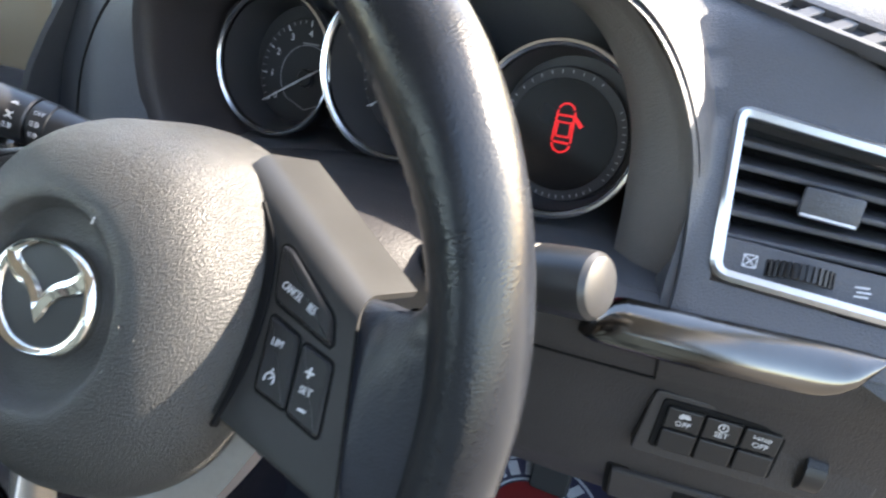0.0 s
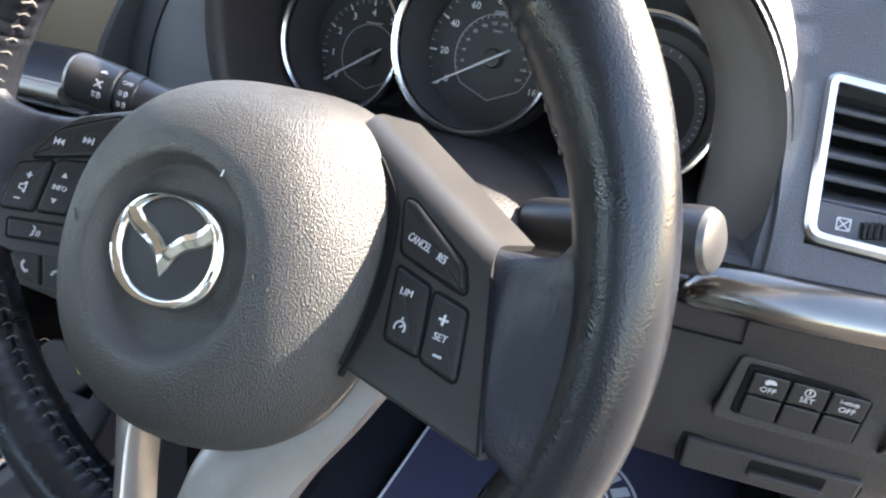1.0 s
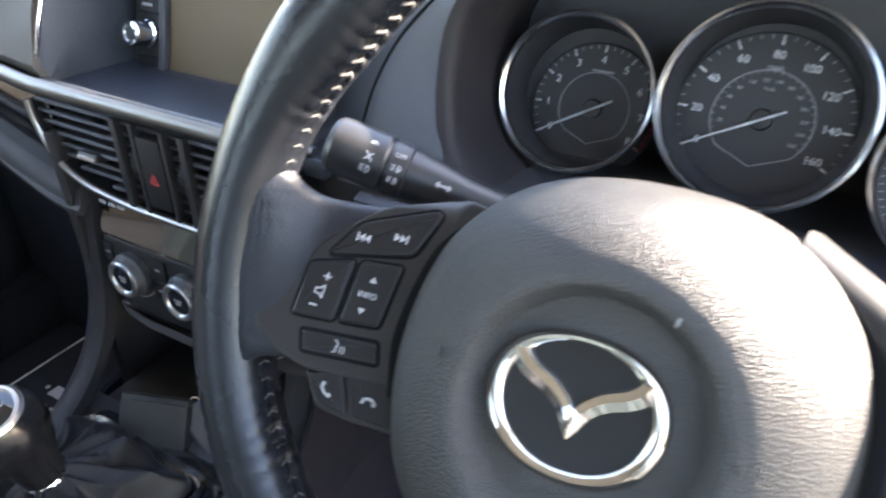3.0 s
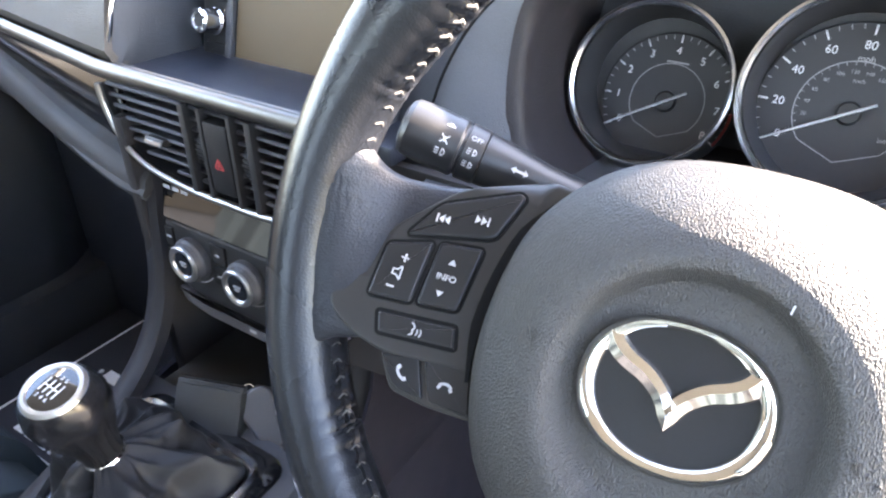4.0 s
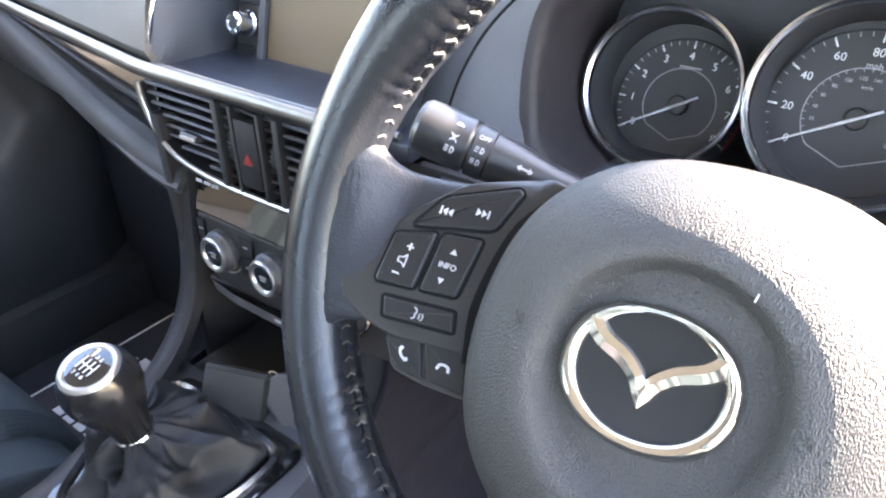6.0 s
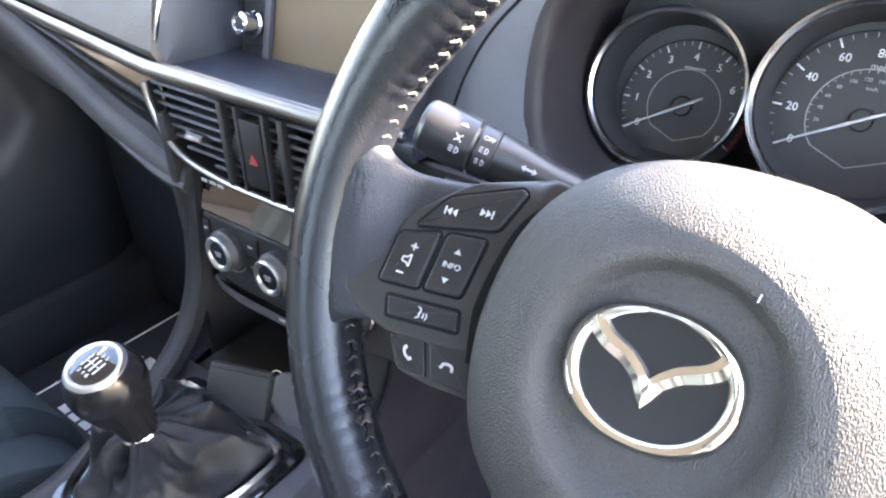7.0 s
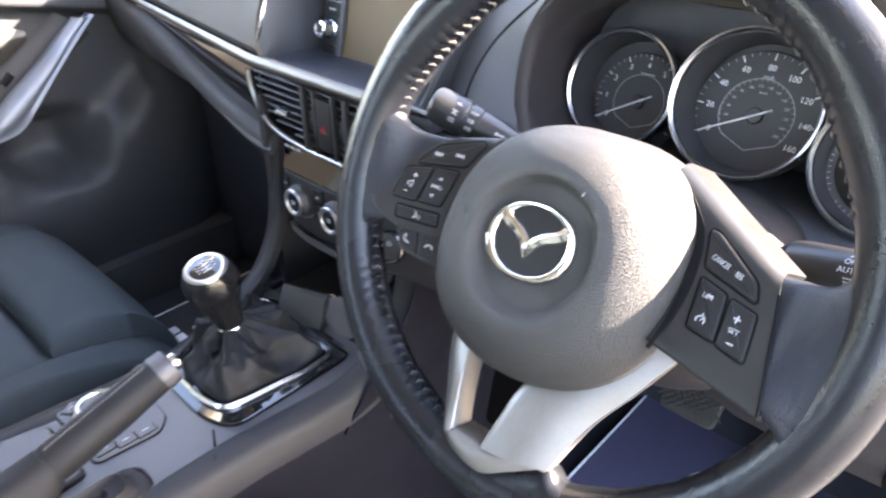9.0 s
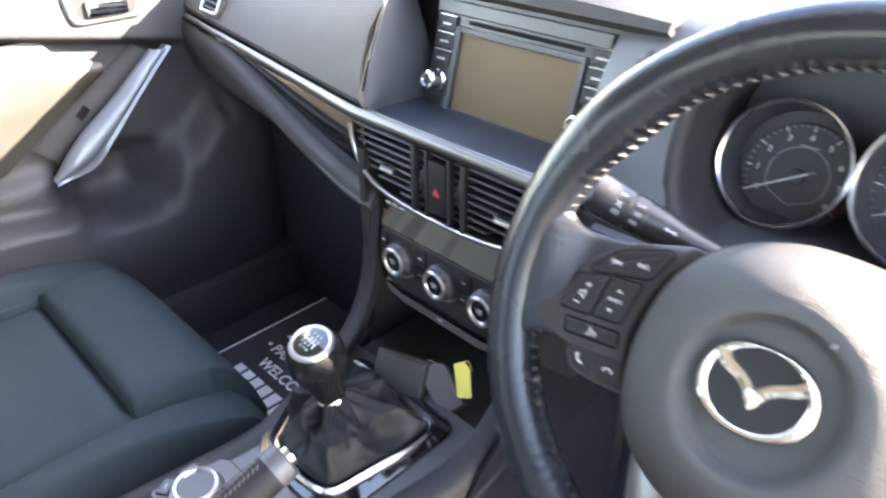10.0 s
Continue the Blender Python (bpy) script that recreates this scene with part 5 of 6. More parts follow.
for k in range(3):
    part("warning_caption", moved(bar(-0.004, 0, 0.004, 0, 0.003), pose(-0.085 + 0.011 * k, 0.068, 0.0002)), "print_grey", clim, smooth=0)

# ---- driver's side vent ----
ex = Vector((1, 0.06, 0)).normalized()
ny = Vector((0, 0.656, 0.755))
ny = (ny - ex * ny.dot(ex)).normalized()
nz = ex.cross(ny)
SV = Matrix(((ex.x, ny.x, nz.x, 0.598), (ex.y, ny.y, nz.y, 0.158), (ex.z, ny.z, nz.z, 0.8885), (0, 0, 0, 1)))
side_vent = thing("side_air_vent", SV, "slatted side air vent in a satin chrome frame", "air vent")
out = rounded([(-0.003, 0.0), (0.104, -0.0068), (0.104, 0.0715), (-0.008, 0.0895)], [0.010, 0.012, 0.012, 0.010], 5)
inn = [tuple(v) for v in inset([Vector(p) for p in out], 0.0055)]
mid = [tuple(v) for v in inset([Vector(p) for p in out], 0.0022)]
part("frame", loft([[(*p, -0.004) for p in out], [(*p, 0.003) for p in out], [(*p, 0.0048) for p in mid], [(*p, 0.0035) for p in inn], [(*p, -0.012) for p in inn]]), "silver_satin", side_vent, "satin chrome frame")
part("recess", slab(inn, -0.032, -0.030, 0.0005), "gap_black", side_vent)
part("recess_wall", loft([[(*p, -0.031) for p in inn], [(*p, -0.010) for p in inn]]), "dash_hard", side_vent)
part("lower_strip", slab([(0.002, 0.0045), (0.098, -0.0014), (0.0985, 0.0170), (0.0012, 0.0225)], -0.012, -0.003, 0.001), "dash_hard", side_vent)
for k in range(5):
    y = 0.0285 + 0.0122 * k
    part("slat", moved(box(0.0015 - 0.0008 * k, 0.0985, -0.0015, 0.0015, -0.012, 0.010, 0.0008, 1), pose(0, y, -0.016, 30, 0, -1.5 - 1.2 * k)), "dash_hard", side_vent)
tab = part("slider_tab", moved(box(0.031, 0.058, -0.007, 0.007, -0.004, 0.004, 0.002), pose(0, 0.0505, -0.004, 18, 0, -5)), "dash_hard", side_vent)
part("tab_edge", moved(box(0.0315, 0.0575, -0.0078, -0.0058, 0.0005, 0.0046, 0.0008, 1), pose(0, 0.0505, -0.004, 18, 0, -5)), "silver_satin", tab, "bright lower edge of the tab")
tw = part("thumb_wheel", moved(lathe([(0.0165, -0.0042), (0.0175, -0.003), (0.0175, 0.003), (0.0165, 0.0042)], 32), pose(0.037, 0.0110, -0.0135, 90, 0, 0)), "button_black", side_vent, "ribbed thumb wheel")
ribs(tw, [pose(0.037, 0.0110, -0.0135, 90) @ pose(0, 0, 0, 0, 0, a + 180) for a in range(-54, 55, 9)] + [pose(0.037, 0.0110, -0.0135, 90) @ pose(0, 0, 0, 0, 0, a) for a in range(-54, 55, 9)], box(-0.0008, 0.0008, 0.0172, 0.0186, -0.004, 0.004, 0))
part("symbol", moved(joined(bar(-0.003, -0.003, 0.003, -0.003, 0.0006), bar(-0.003, 0.003, 0.003, 0.003, 0.0006), bar(-0.003, -0.003, -0.003, 0.003, 0.0006), bar(0.003, -0.003, 0.003, 0.003, 0.0006), bar(-0.003, -0.003, 0.003, 0.003, 0.0006), bar(-0.003, 0.003, 0.003, -0.003, 0.0006)), pose(0.0145, 0.0125, -0.0028)), "print_white", side_vent, smooth=0)
part("symbol", moved(joined(*[bar(-0.003 + 0.001 * (k % 2), -0.0025 + 0.0022 * k, 0.003 + 0.001 * (k % 2), -0.0020 + 0.0022 * k, 0.0008) for k in range(3)]), pose(0.064, 0.0088, -0.0028)), "print_white", side_vent, smooth=0)

# passenger's side vent, in the end of the upper pad
ex = Vector((1, -0.155, 0)).normalized()
ny = Vector((0, 0.42, 0.90))
ny = (ny - ex * ny.dot(ex)).normalized()
nz = ex.cross(ny)
PV = Matrix(((ex.x, ny.x, nz.x, -0.598), (ex.y, ny.y, nz.y, 0.1935), (ex.z, ny.z, nz.z, 0.913), (0, 0, 0, 1)))
far_vent = thing("side_air_vent", PV, "small slatted passenger air vent in a silver frame", "air vent")
o = rounded([(0.0, 0.0), (0.066, 0.003), (0.072, 0.045), (0.008, 0.052)], 0.008, 5)
i_ = [tuple(v) for v in inset([Vector(p) for p in o], 0.006)]
m_ = [tuple(v) for v in inset([Vector(p) for p in o], 0.0025)]
part("frame", loft([[(*p, -0.006) for p in o], [(*p, 0.003) for p in o], [(*p, 0.0048) for p in m_], [(*p, 0.0035) for p in i_], [(*p, -0.004) for p in i_]]), "silver_satin", far_vent, "satin silver frame")
part("recess", slab(i_, -0.006, 0.0006, 0.0003), "gap_black", far_vent)
for k in range(4):
    part("slat", moved(box(0.006 + 0.001 * k, 0.064, -0.0013, 0.0013, -0.004, 0.003, 0.0006, 1), pose(0, 0.0115 + 0.0088 * k, 0.001, 25)), "satin_black", far_vent)

# demister grille on the dash top
gr = thing("demister_grille", pose(0.592, 0.257, 0.9990, 18, 10, -21), "pale slotted demister grille on the dash top", "air vent")
o = rounded([(-0.075, -0.009), (0.075, -0.009), (0.083, 0.000), (0.075, 0.009), (-0.075, 0.009), (-0.083, 0.0)], 0.004)
i_ = [tuple(v) for v in inset([Vector(p) for p in o], 0.0035)]
part("frame", loft([[(*p, -0.004) for p in o], [(*p, 0.002) for p in o], [(*p, 0.0015) for p in i_], [(*p, -0.008) for p in i_]]), "console_grey", gr)
part("recess", slab(i_, -0.010, -0.008, 0.0003), "gap_black", gr)
for k in range(9):
    part("slat", moved(box(-0.0035, 0.0035, -0.007, 0.007, -0.007, 0.0008, 0.0005, 1), pose(-0.068 + 0.017 * k, 0, 0, 0, 0, -25)), "console_grey", gr)

# ---- stalks ----
def stalk(name, end, root, label, marks):
    e, r = Vector(end), Vector(root)
    z = (r - e).normalized()
    n = Vector((0.1, -0.75, 0.65))
    y = (n - z * n.dot(z)).normalized()
    x = y.cross(z)
    m = Matrix(((x.x, y.x, z.x, e.x), (x.y, y.y, z.y, e.y), (x.z, y.z, z.z, e.z), (0, 0, 0, 1)))
    L = (r - e).length
    t = thing(name, m, label, "stalk")
    part("tip", lathe([(0.0, 0.0), (0.0095, 0.0003), (0.0125, 0.0016), (0.0142, 0.004), (0.0148, 0.010), (0.0147, 0.030), (0.0140, 0.0312), (0.0, 0.0312)], 36), "satin_black", t, "rotating black tip")
    part("collar", lathe([(0.0, 0.0312), (0.0128, 0.0312), (0.0128, 0.0325), (0.0143, 0.0330), (0.0140, 0.0420), (0.0132, 0.0428), (0.0, 0.0428)], 36), "satin_black", t)
    part("arm", lathe([(0.0, 0.0425), (0.0134, 0.0430)] + ([(0.0133, 0.055), (0.0130, 0.085), (0.0118, 0.092)] if "wiper" in name else [(0.0128, 0.055), (0.0105, 0.075)]) + [(0.0098, L), (0.0, L)], 36), "satin_black", t)
    for bm, along, turn, rad in marks:
        q = pose(0, 0, along, 0, 0, turn) @ Matrix(((0, 0, 1, rad), (1, 0, 0, 0), (0, 1, 0, 0), (0, 0, 0, 1)))
        part("symbol", moved(bm, q), "print_white", t, smooth=0)
    return t


lamp = lambda s=1.0: joined(arc(0.0006, 0, 0.0018 * s, -90, 90, 0.0006), bar(0.0006, -0.0018 * s, 0.0006, 0.0018 * s, 0.0006), *[bar(-0.0028, y, -0.0008, y, 0.0005) for y in (-0.0014 * s, 0, 0.0014 * s)])
turned = lambda bm, a: moved(bm, pose(0, 0, 0, 0, 0, a))
stalk("indicator_stalk", (0.197, 0.0715, 0.9375), (0.315, 0.112, 0.893), "black indicator stalk with white lamp symbols", [
    (turned(joined(bar(-0.002, -0.002, 0.002, 0.002, 0.0007), bar(-0.002, 0.002, 0.002, -0.002, 0.0007), bar(0, -0.0015, 0, 0.0015, 0.0007)), +90.0), 0.023, 96, 0.0148),
    (turned(lamp(0.9), +90.0), 0.023, 121, 0.0148), (turned(joined(bar(-0.002, 0, 0.002, 0, 0.0008), bar(-0.001, 0.001, 0.001, 0.001, 0.0006)), +90.0), 0.0235, 68, 0.0148),
    (turned(words("OFF", 0.0036), +90.0), 0.0375, 72, 0.0142), (turned(lamp(0.8), +90.0), 0.0375, 98, 0.0142), (turned(lamp(0.8), +90.0), 0.0375, 124, 0.0142),
    (turned(joined(bar(-0.0035, 0, 0.0035, 0, 0.0012), poly([(-0.0045, 0), (-0.0022, -0.0018), (-0.0022, 0.0018)]), poly([(0.0045, 0), (0.0022, 0.0018), (0.0022, -0.0018)])), +90.0), 0.062, 95, 0.0122)])
stalk("wiper_stalk", (0.561, 0.0800, 0.9210), (0.476, 0.1005, 0.8965), "black wiper stalk with white markings", [
    (turned(words("OFF", 0.0048), -90), 0.052, 100, 0.0133), (turned(words("AUTO", 0.0048), -90), 0.052, 78, 0.0133), (turned(bar(-0.0025, 0, 0.0025, 0, 0.0008), -90), 0.052, 58, 0.0133),
    (turned(joined(bar(-0.0025, -0.0008, 0.0025, -0.0008, 0.0006), bar(-0.0025, 0.0008, 0.0025, 0.0008, 0.0006)), -90), 0.052, 45, 0.0133),
    (turned(joined(bar(-0.002, -0.001, 0, 0.001, 0.0007), bar(0, 0.001, 0.002, -0.001, 0.0007)), -90), 0.052, 118, 0.0133),
    (turned(joined(arc(0, 0, 0.0025, 20, 160, 0.0006), bar(-0.001, -0.001, 0.001, 0.0015, 0.0006), bar(-0.0016, 0.0032, 0.0016, 0.0032, 0.0007)), -90), 0.064, 98, 0.0120),
    (turned(joined(*[bar(-0.004 + 0.0016 * k, -0.0007 - 0.0003 * k, -0.004 + 0.0016 * k, 0.0007 + 0.0003 * k, 0.0009) for k in range(6)]), 0), 0.0375, 85, 0.0142)])

# ---- switch bank on the knee panel ----
e1 = Vector((0.056, 0.009, -0.0045)).normalized()
e3 = Vector((-0.15, -0.975, 0.10))
e3 = (e3 - e1 * e3.dot(e1)).normalized()
e2 = e3.cross(e1)
SB = Matrix(((e1.x, e2.x, e3.x, 0.5935), (e1.y, e2.y, e3.y, 0.1400), (e1.z, e2.z, e3.z, 0.8125), (0, 0, 0, 1))) @ pose(0, 0, -0.0065)
bank = thing("switch_bank", SB, "black bank of six switches on the knee panel", "switches")
part("plate", slab(rounded([(-0.008, 0.006), (0.112, 0.006), (0.112, -0.040), (-0.012, -0.040)], 0.004), -0.012, 0.0, 0.0012), "knee_dark", bank)
part("surround", slab(rounded([(-0.0025, 0.0025), (0.0615, 0.0025), (0.0615, -0.0325), (-0.0035, -0.0325)], 0.003), -0.004, 0.0010, 0.0005), "gap_black", bank)
for r in range(2):
    for c in range(3):
        x, y = 0.0005 + 0.0200 * c, -0.0005 - 0.0158 * r
        bt = part("switch", slab(rounded([(x, y), (x + 0.0188, y), (x + 0.0188, y - 0.0145), (x, y - 0.0145)], 0.0015), -0.002, 0.0032, 0.0010), "button_black", bank)
        if r == 0:
            part("caption", moved(words(("OFF", "SET", "OFF")[c], 0.0048), pose(x + 0.0095, y - 0.0095, 0.0033)), "print_white", bt, smooth=0)
            part("symbol", moved((joined(bar(-0.003, 0, 0.003, 0, 0.0018), bar(-0.002, 0.0014, 0.002, 0.0014, 0.0010), bar(-0.0025, -0.0016, -0.0005, -0.0012, 0.0006)), joined(arc(0, 0, 0.0024, 60, 300, 0.0006), arc(0, 0, 0.0024, -60, 60, 0.0006), bar(0, -0.001, 0, 0.0016, 0.0007)), words("i-stop", 0.0042))[c], pose(x + 0.0095, y - 0.0042, 0.0033)), "print_white", bt, smooth=0)
            part("indicator_line", moved(bar(0.003, 0, 0.016, 0, 0.0007), pose(x, y - 0.0138, 0.0030)), "gap_black", bt, smooth=0)
lw = part("level_wheel", moved(lathe([(0.014, -0.006), (0.015, -0.005), (0.015, 0.005), (0.014, 0.006)], 28), pose(0.080, -0.022, -0.009, 0, 90, 0)), "button_black", bank, "ribbed headlamp level wheel")
ribs(lw, [pose(0.080, -0.022, -0.009, 0, 90, 0) @ pose(0, 0, 0, 0, 0, a) for a in range(30, 151, 12)], box(0.0146, 0.0160, -0.0008, 0.0008, -0.005, 0.005, 0))
part("symbol", moved(lamp(1.2), pose(0.081, -0.0035, 0.0003, 0, 0, 180)), "print_white", bank, smooth=0)
box_ = thing("coin_drawer", pose(0.569, 0.1515, 0.742), "dark grey coin drawer with a finger recess", "drawer")
CB = pose(0.569, 0.1515, 0.742, 97, 0, 6) @ pose(0, 0, -0.003)
CBI = pose(0.569, 0.1515, 0.742).inverted() @ CB
part("gap", moved(slab(rounded([(-0.003, 0.002), (0.100, 0.002), (0.100, -0.032), (-0.003, -0.032)], 0.004), -0.016, 0.0015, 0.0004), CBI), "gap_black", box_)
part("front", moved(slab(rounded([(0, 0), (0.098, 0), (0.098, -0.030), (0, -0.030)], 0.003), -0.014, 0.005, 0.002), CBI), "knee_dark", box_)
part("finger_recess", moved(slab(rounded([(0.038, -0.004), (0.080, -0.004), (0.080, -0.016), (0.038, -0.016)], 0.002), 0.004, 0.0055, 0.0004), CBI), "gap_black", box_)
part("finger_lip", moved(slab(rounded([(0.038, -0.013), (0.080, -0.013), (0.080, -0.018), (0.038, -0.018)], 0.002), 0.004, 0.0085, 0.001), CBI), "knee_dark", box_)

# ---- start button beside the column ----
START = pose(0.106, 0.102, 0.751, 76, 0, 8)
sb = thing("start_button", START, "round black engine start button with a silver ring", "button")
part("plate", slab(rounded([(-0.022, -0.030), (0.075, -0.030), (0.075, 0.034), (-0.022, 0.034)], 0.006), -0.030, -0.002, 0.002), "shroud_dark", sb)
part("ring", lathe([(0.0178, -0.003), (0.0178, 0.002), (0.0166, 0.0040), (0.0150, 0.0036), (0.0146, 0.0)], 40), "smoked_trim", sb, "silver ring")
part("cap", lathe([(0.0147, 0.0), (0.0144, 0.0022), (0.0120, 0.0030), (0.0, 0.0026)], 36), "satin_black", sb, "black push cap")
part("symbol", moved(joined(arc(0, 0, 0.0024, 120, 420, 0.0006), bar(0, 0.001, 0, 0.0034, 0.0006)), pose(0, 0.004, 0.0029)), "print_grey", sb, smooth=0)
part("switch_mark", moved(joined(bar(-0.003, 0, 0.003, 0, 0.0008), bar(-0.001, -0.002, 0.002, 0.002, 0.0008)), pose(0.032, 0.004, -0.0017)), "print_grey", sb, smooth=0)

# ---- gear lever ----
lever = thing("gear_lever", pose(-0.012, -0.022, 0.617), "gloss black gear knob with chrome collar and leather gaiter", "gear lever")
KN = pose(-0.006, -0.004, 0.043, 13, 6)
knob = part("knob", moved(lathe([(0.0, 0.0), (0.0150, 0.0), (0.0158, 0.012), (0.0195, 0.028), (0.0252, 0.046), (0.0286, 0.060), (0.0290, 0.069), (0.0268, 0.079), (0.0226, 0.0862), (0.0195, 0.0872), (0.0, 0.0875)], 48), KN), "knob_black", lever, "gloss black knob")
part("knob_ring", moved(lathe([(0.0226, 0.0850), (0.0218, 0.0872), (0.0200, 0.0893), (0.0178, 0.0894), (0.0166, 0.0880)], 48), KN), "silver_satin", knob, "chrome ring")
part("knob_cap", moved(lathe([(0.0170, 0.0872), (0.0167, 0.0880), (0.010, 0.0890), (0.0, 0.0894)], 40), KN), "gloss_black", knob, "black shift pattern cap")
pat = joined(bar(-0.007, 0, 0.007, 0, 0.0009), *[bar(x, -0.0055, x, 0.0055, 0.0009) for x in (-0.007, -0.0023, 0.0023, 0.007)])
part("shift_pattern", moved(pat, KN @ pose(0, 0, 0.0897)), "print_white", knob, smooth=0)
for i, (x, y) in enumerate(((-0.0045, 0.0085), (-0.0045, -0.0085), (0, 0.0085), (0, -0.0085), (0.0045, 0.0085), (0.0045, -0.0085))):
    part("numeral", moved(words(str(i + 1), 0.0045), KN @ pose(x, y, 0.0896)), "print_white", knob, smooth=0)
part("collar", moved(lathe([(0.0150, -0.010), (0.0165, -0.008), (0.0165, 0.003), (0.0150, 0.005)], 36), KN), "chrome", lever, "chrome collar")
FRAME = rounded([(-0.072, 0.078), (0.070, 0.075), (0.074, 0.030), (0.062, -0.058), (0.030, -0.066), (-0.034, -0.064), (-0.073, -0.004)], [0.022, 0.022, 0.03, 0.018, 0.02, 0.02, 0.03], 5)
FRAME = [(x * (1.10 if x > 0 else 1.03), y * (1.13 if y < 0 else 1.0)) for x, y in FRAME]
fr = [tuple(v) for v in inset([Vector(p) for p in FRAME], 0.006)]
fm = [tuple(v) for v in inset([Vector(p) for p in FRAME], 0.003)]
part("gaiter_frame", loft([[(*p, 0.0) for p in FRAME], [(*p, 0.003) for p in FRAME], [(*p, 0.0065) for p in fm], [(*p, 0.003) for p in fr], [(*p, -0.001) for p in fr]]), "frame_chrome", lever, "bright chrome gaiter frame")
def walk_round(pts, n):
    """n evenly spaced points round a closed outline."""
    P = [Vector(p) for p in pts]
    step_ = [(P[(k + 1) % len(P)] - P[k]).length for k in range(len(P))]
    total, res, k, done = sum(step_), [], 0, 0.0
    for q in range(n):
        d = total * q / n
        while done + step_[k] < d:
            done += step_[k]
            k += 1
        res.append(P[k].lerp(P[(k + 1) % len(P)], (d - done) / step_[k]))
    return res


def crease(v):
    """A fold line: 1 on sharp ridges, falling off on both sides."""
    return 1 - abs(noise.noise(v)) * 3.2


rings = []
base = walk_round([tuple(v) for v in inset([Vector(p) for p in FRAME], 0.0105)], 168)
neck = Vector((-0.008, -0.004))
for f in np.linspace(0, 1, 56).tolist():
    ring = []
    for p in base:
        d = p - neck
        a, r = math.atan2(d.y, d.x), d.length
        puff = math.sin(math.pi * f) ** 0.7
        q = Vector((1.7 * math.cos(a), 1.7 * math.sin(a), 1.1 * f + 2.1))
        big, mid_ = crease(q), crease(q * 1.9 + Vector((4, 1, 2)))
        fine_ = crease(Vector((3.5 * math.cos(a) + 1.5 * f, 3.5 * math.sin(a), 5 * f + 7)))
        shrink = 1 - f ** 1.25
        rr = 0.0140 + (r - 0.0140) * shrink + (0.0085 * big + 0.0030 * mid_ + 0.0006 * fine_) * puff
        rr = max(0.0138, min(rr, r + 0.0015))
        h = 0.001 + 0.025 * min(1.0, f * 2.2) ** 0.8 + 0.019 * f ** 3 + (0.0085 * big + 0.0035 * mid_ + 0.0008 * fine_) * puff * (1 - 0.35 * f)
        ring.append((neck.x + rr * math.cos(a), neck.y + rr * math.sin(a), max(0.001, h)))
    rings.append(ring)
gait = loft(rings)
bmesh.ops.smooth_vert(gait, verts=gait.verts[:], factor=0.3, use_axis_x=True, use_axis_y=True, use_axis_z=True)
part("gaiter", gait, "gear_gaiter", lever, "creased black leather gaiter", 80)
for d in (0, 0.004):
    part("stitch_line", tube(spline([(0.030 + d, -0.030, 0.018), (0.022 + d, -0.022, 0.026), (0.015 + d, -0.014, 0.034)], 4), 0.0005, 5), "gear_gaiter", lever)

# ---- handbrake ----
hb = thing("handbrake", pose(0.068, -0.24, 0.617), "black leather handbrake lever with stitched grip and gaiter", "handbrake")
tip, back = Vector((0.004, 0.104, 0.104)), Vector((0.0, -0.004, 0.068))
axis = (tip - back).normalized()
pts = [back + axis * d for d in (0.0, 0.004, 0.03, 0.06, 0.09, 0.108, 0.115, 0.118)]
part("grip", tube(pts, [0.0165, 0.0175, 0.0178, 0.0180, 0.0165, 0.0160, 0.0150, 0.0125], 22, flat=1.0, up=(0, 0, 1)), "gear_gaiter", hb, "stitched black leather grip", 60)
part("release_button", tube([tip - axis * 0.002, tip + axis * 0.010, tip + axis * 0.012], [0.0085, 0.0085, 0.006], 20), "chrome", hb, "chrome release button")
part("grip_cap", tube([back + axis * 0.104, back + axis * 0.118, back + axis * 0.1195], [0.0172, 0.0160, 0.0128], 22), "console_grey", hb)
up = Vector((0, -axis.z, axis.y))
sx = None
for k in range(22):
    for s in (-1, 1):
        p = back + axis * (0.008 + 0.0043 * k) + up * 0.0178 + Vector((-0.002 + s * 0.003, 0, -0.0004))
        q = Matrix.Translation(p) @ pose(0, 0, 0, math.degrees(math.atan2(axis.z, axis.y)), 0, 35 * s)
        if sx is None:
            sx = part("stitch", tube([(0, -0.0020, 0), (0, 0, 0.0007), (0, 0.0020, 0)], 0.0006, 5), "thread", hb, "pale thread", m=q)
        else:
            again(sx, q)
rings = []
for f in np.linspace(0, 1, 16).tolist():
    c = Vector((0.0, -0.004, 0.068)).lerp(Vector((-0.008, -0.085, 0.0)), f)
    r = 0.0176 + 0.020 * f
    ring = []
    for k in range(28):
        a = 2 * math.pi * k / 28
        w = 1 + 0.07 * math.sin(math.pi * f) * math.sin(5 * a + 4 * f)
        nrm = axis.lerp(Vector((0, 0.75, 0.66)), f).normalized()
        e1_ = Vector((1, 0, 0))
        e2_ = nrm.cross(e1_)
        ring.append(c + r * w * (1.0 * math.cos(a) * e1_ + (1 + 1.0 * f) * math.sin(a) * e2_))
    rings.append([(p.x, p.y, max(p.z, -0.004)) for p in ring])
part("gaiter", loft(rings, caps=True), "gear_gaiter", hb, "black leather handbrake gaiter", 70)
slot = rounded([(-0.022, 0.066), (0.026, 0.066), (0.034, 0.02), (0.036, -0.04), (-0.022, -0.04)], [0.022, 0.022, 0.01, 0.01, 0.01], 6)
si = [tuple(v) for v in inset([Vector(p) for p in slot], 0.003)]
part("slot_rim", loft([[(*p, -0.003) for p in slot], [(*p, 0.0015) for p in slot], [(*p, 0.0015) for p in si], [(*p, -0.004) for p in si]]), "console_grey", hb)
rings = []
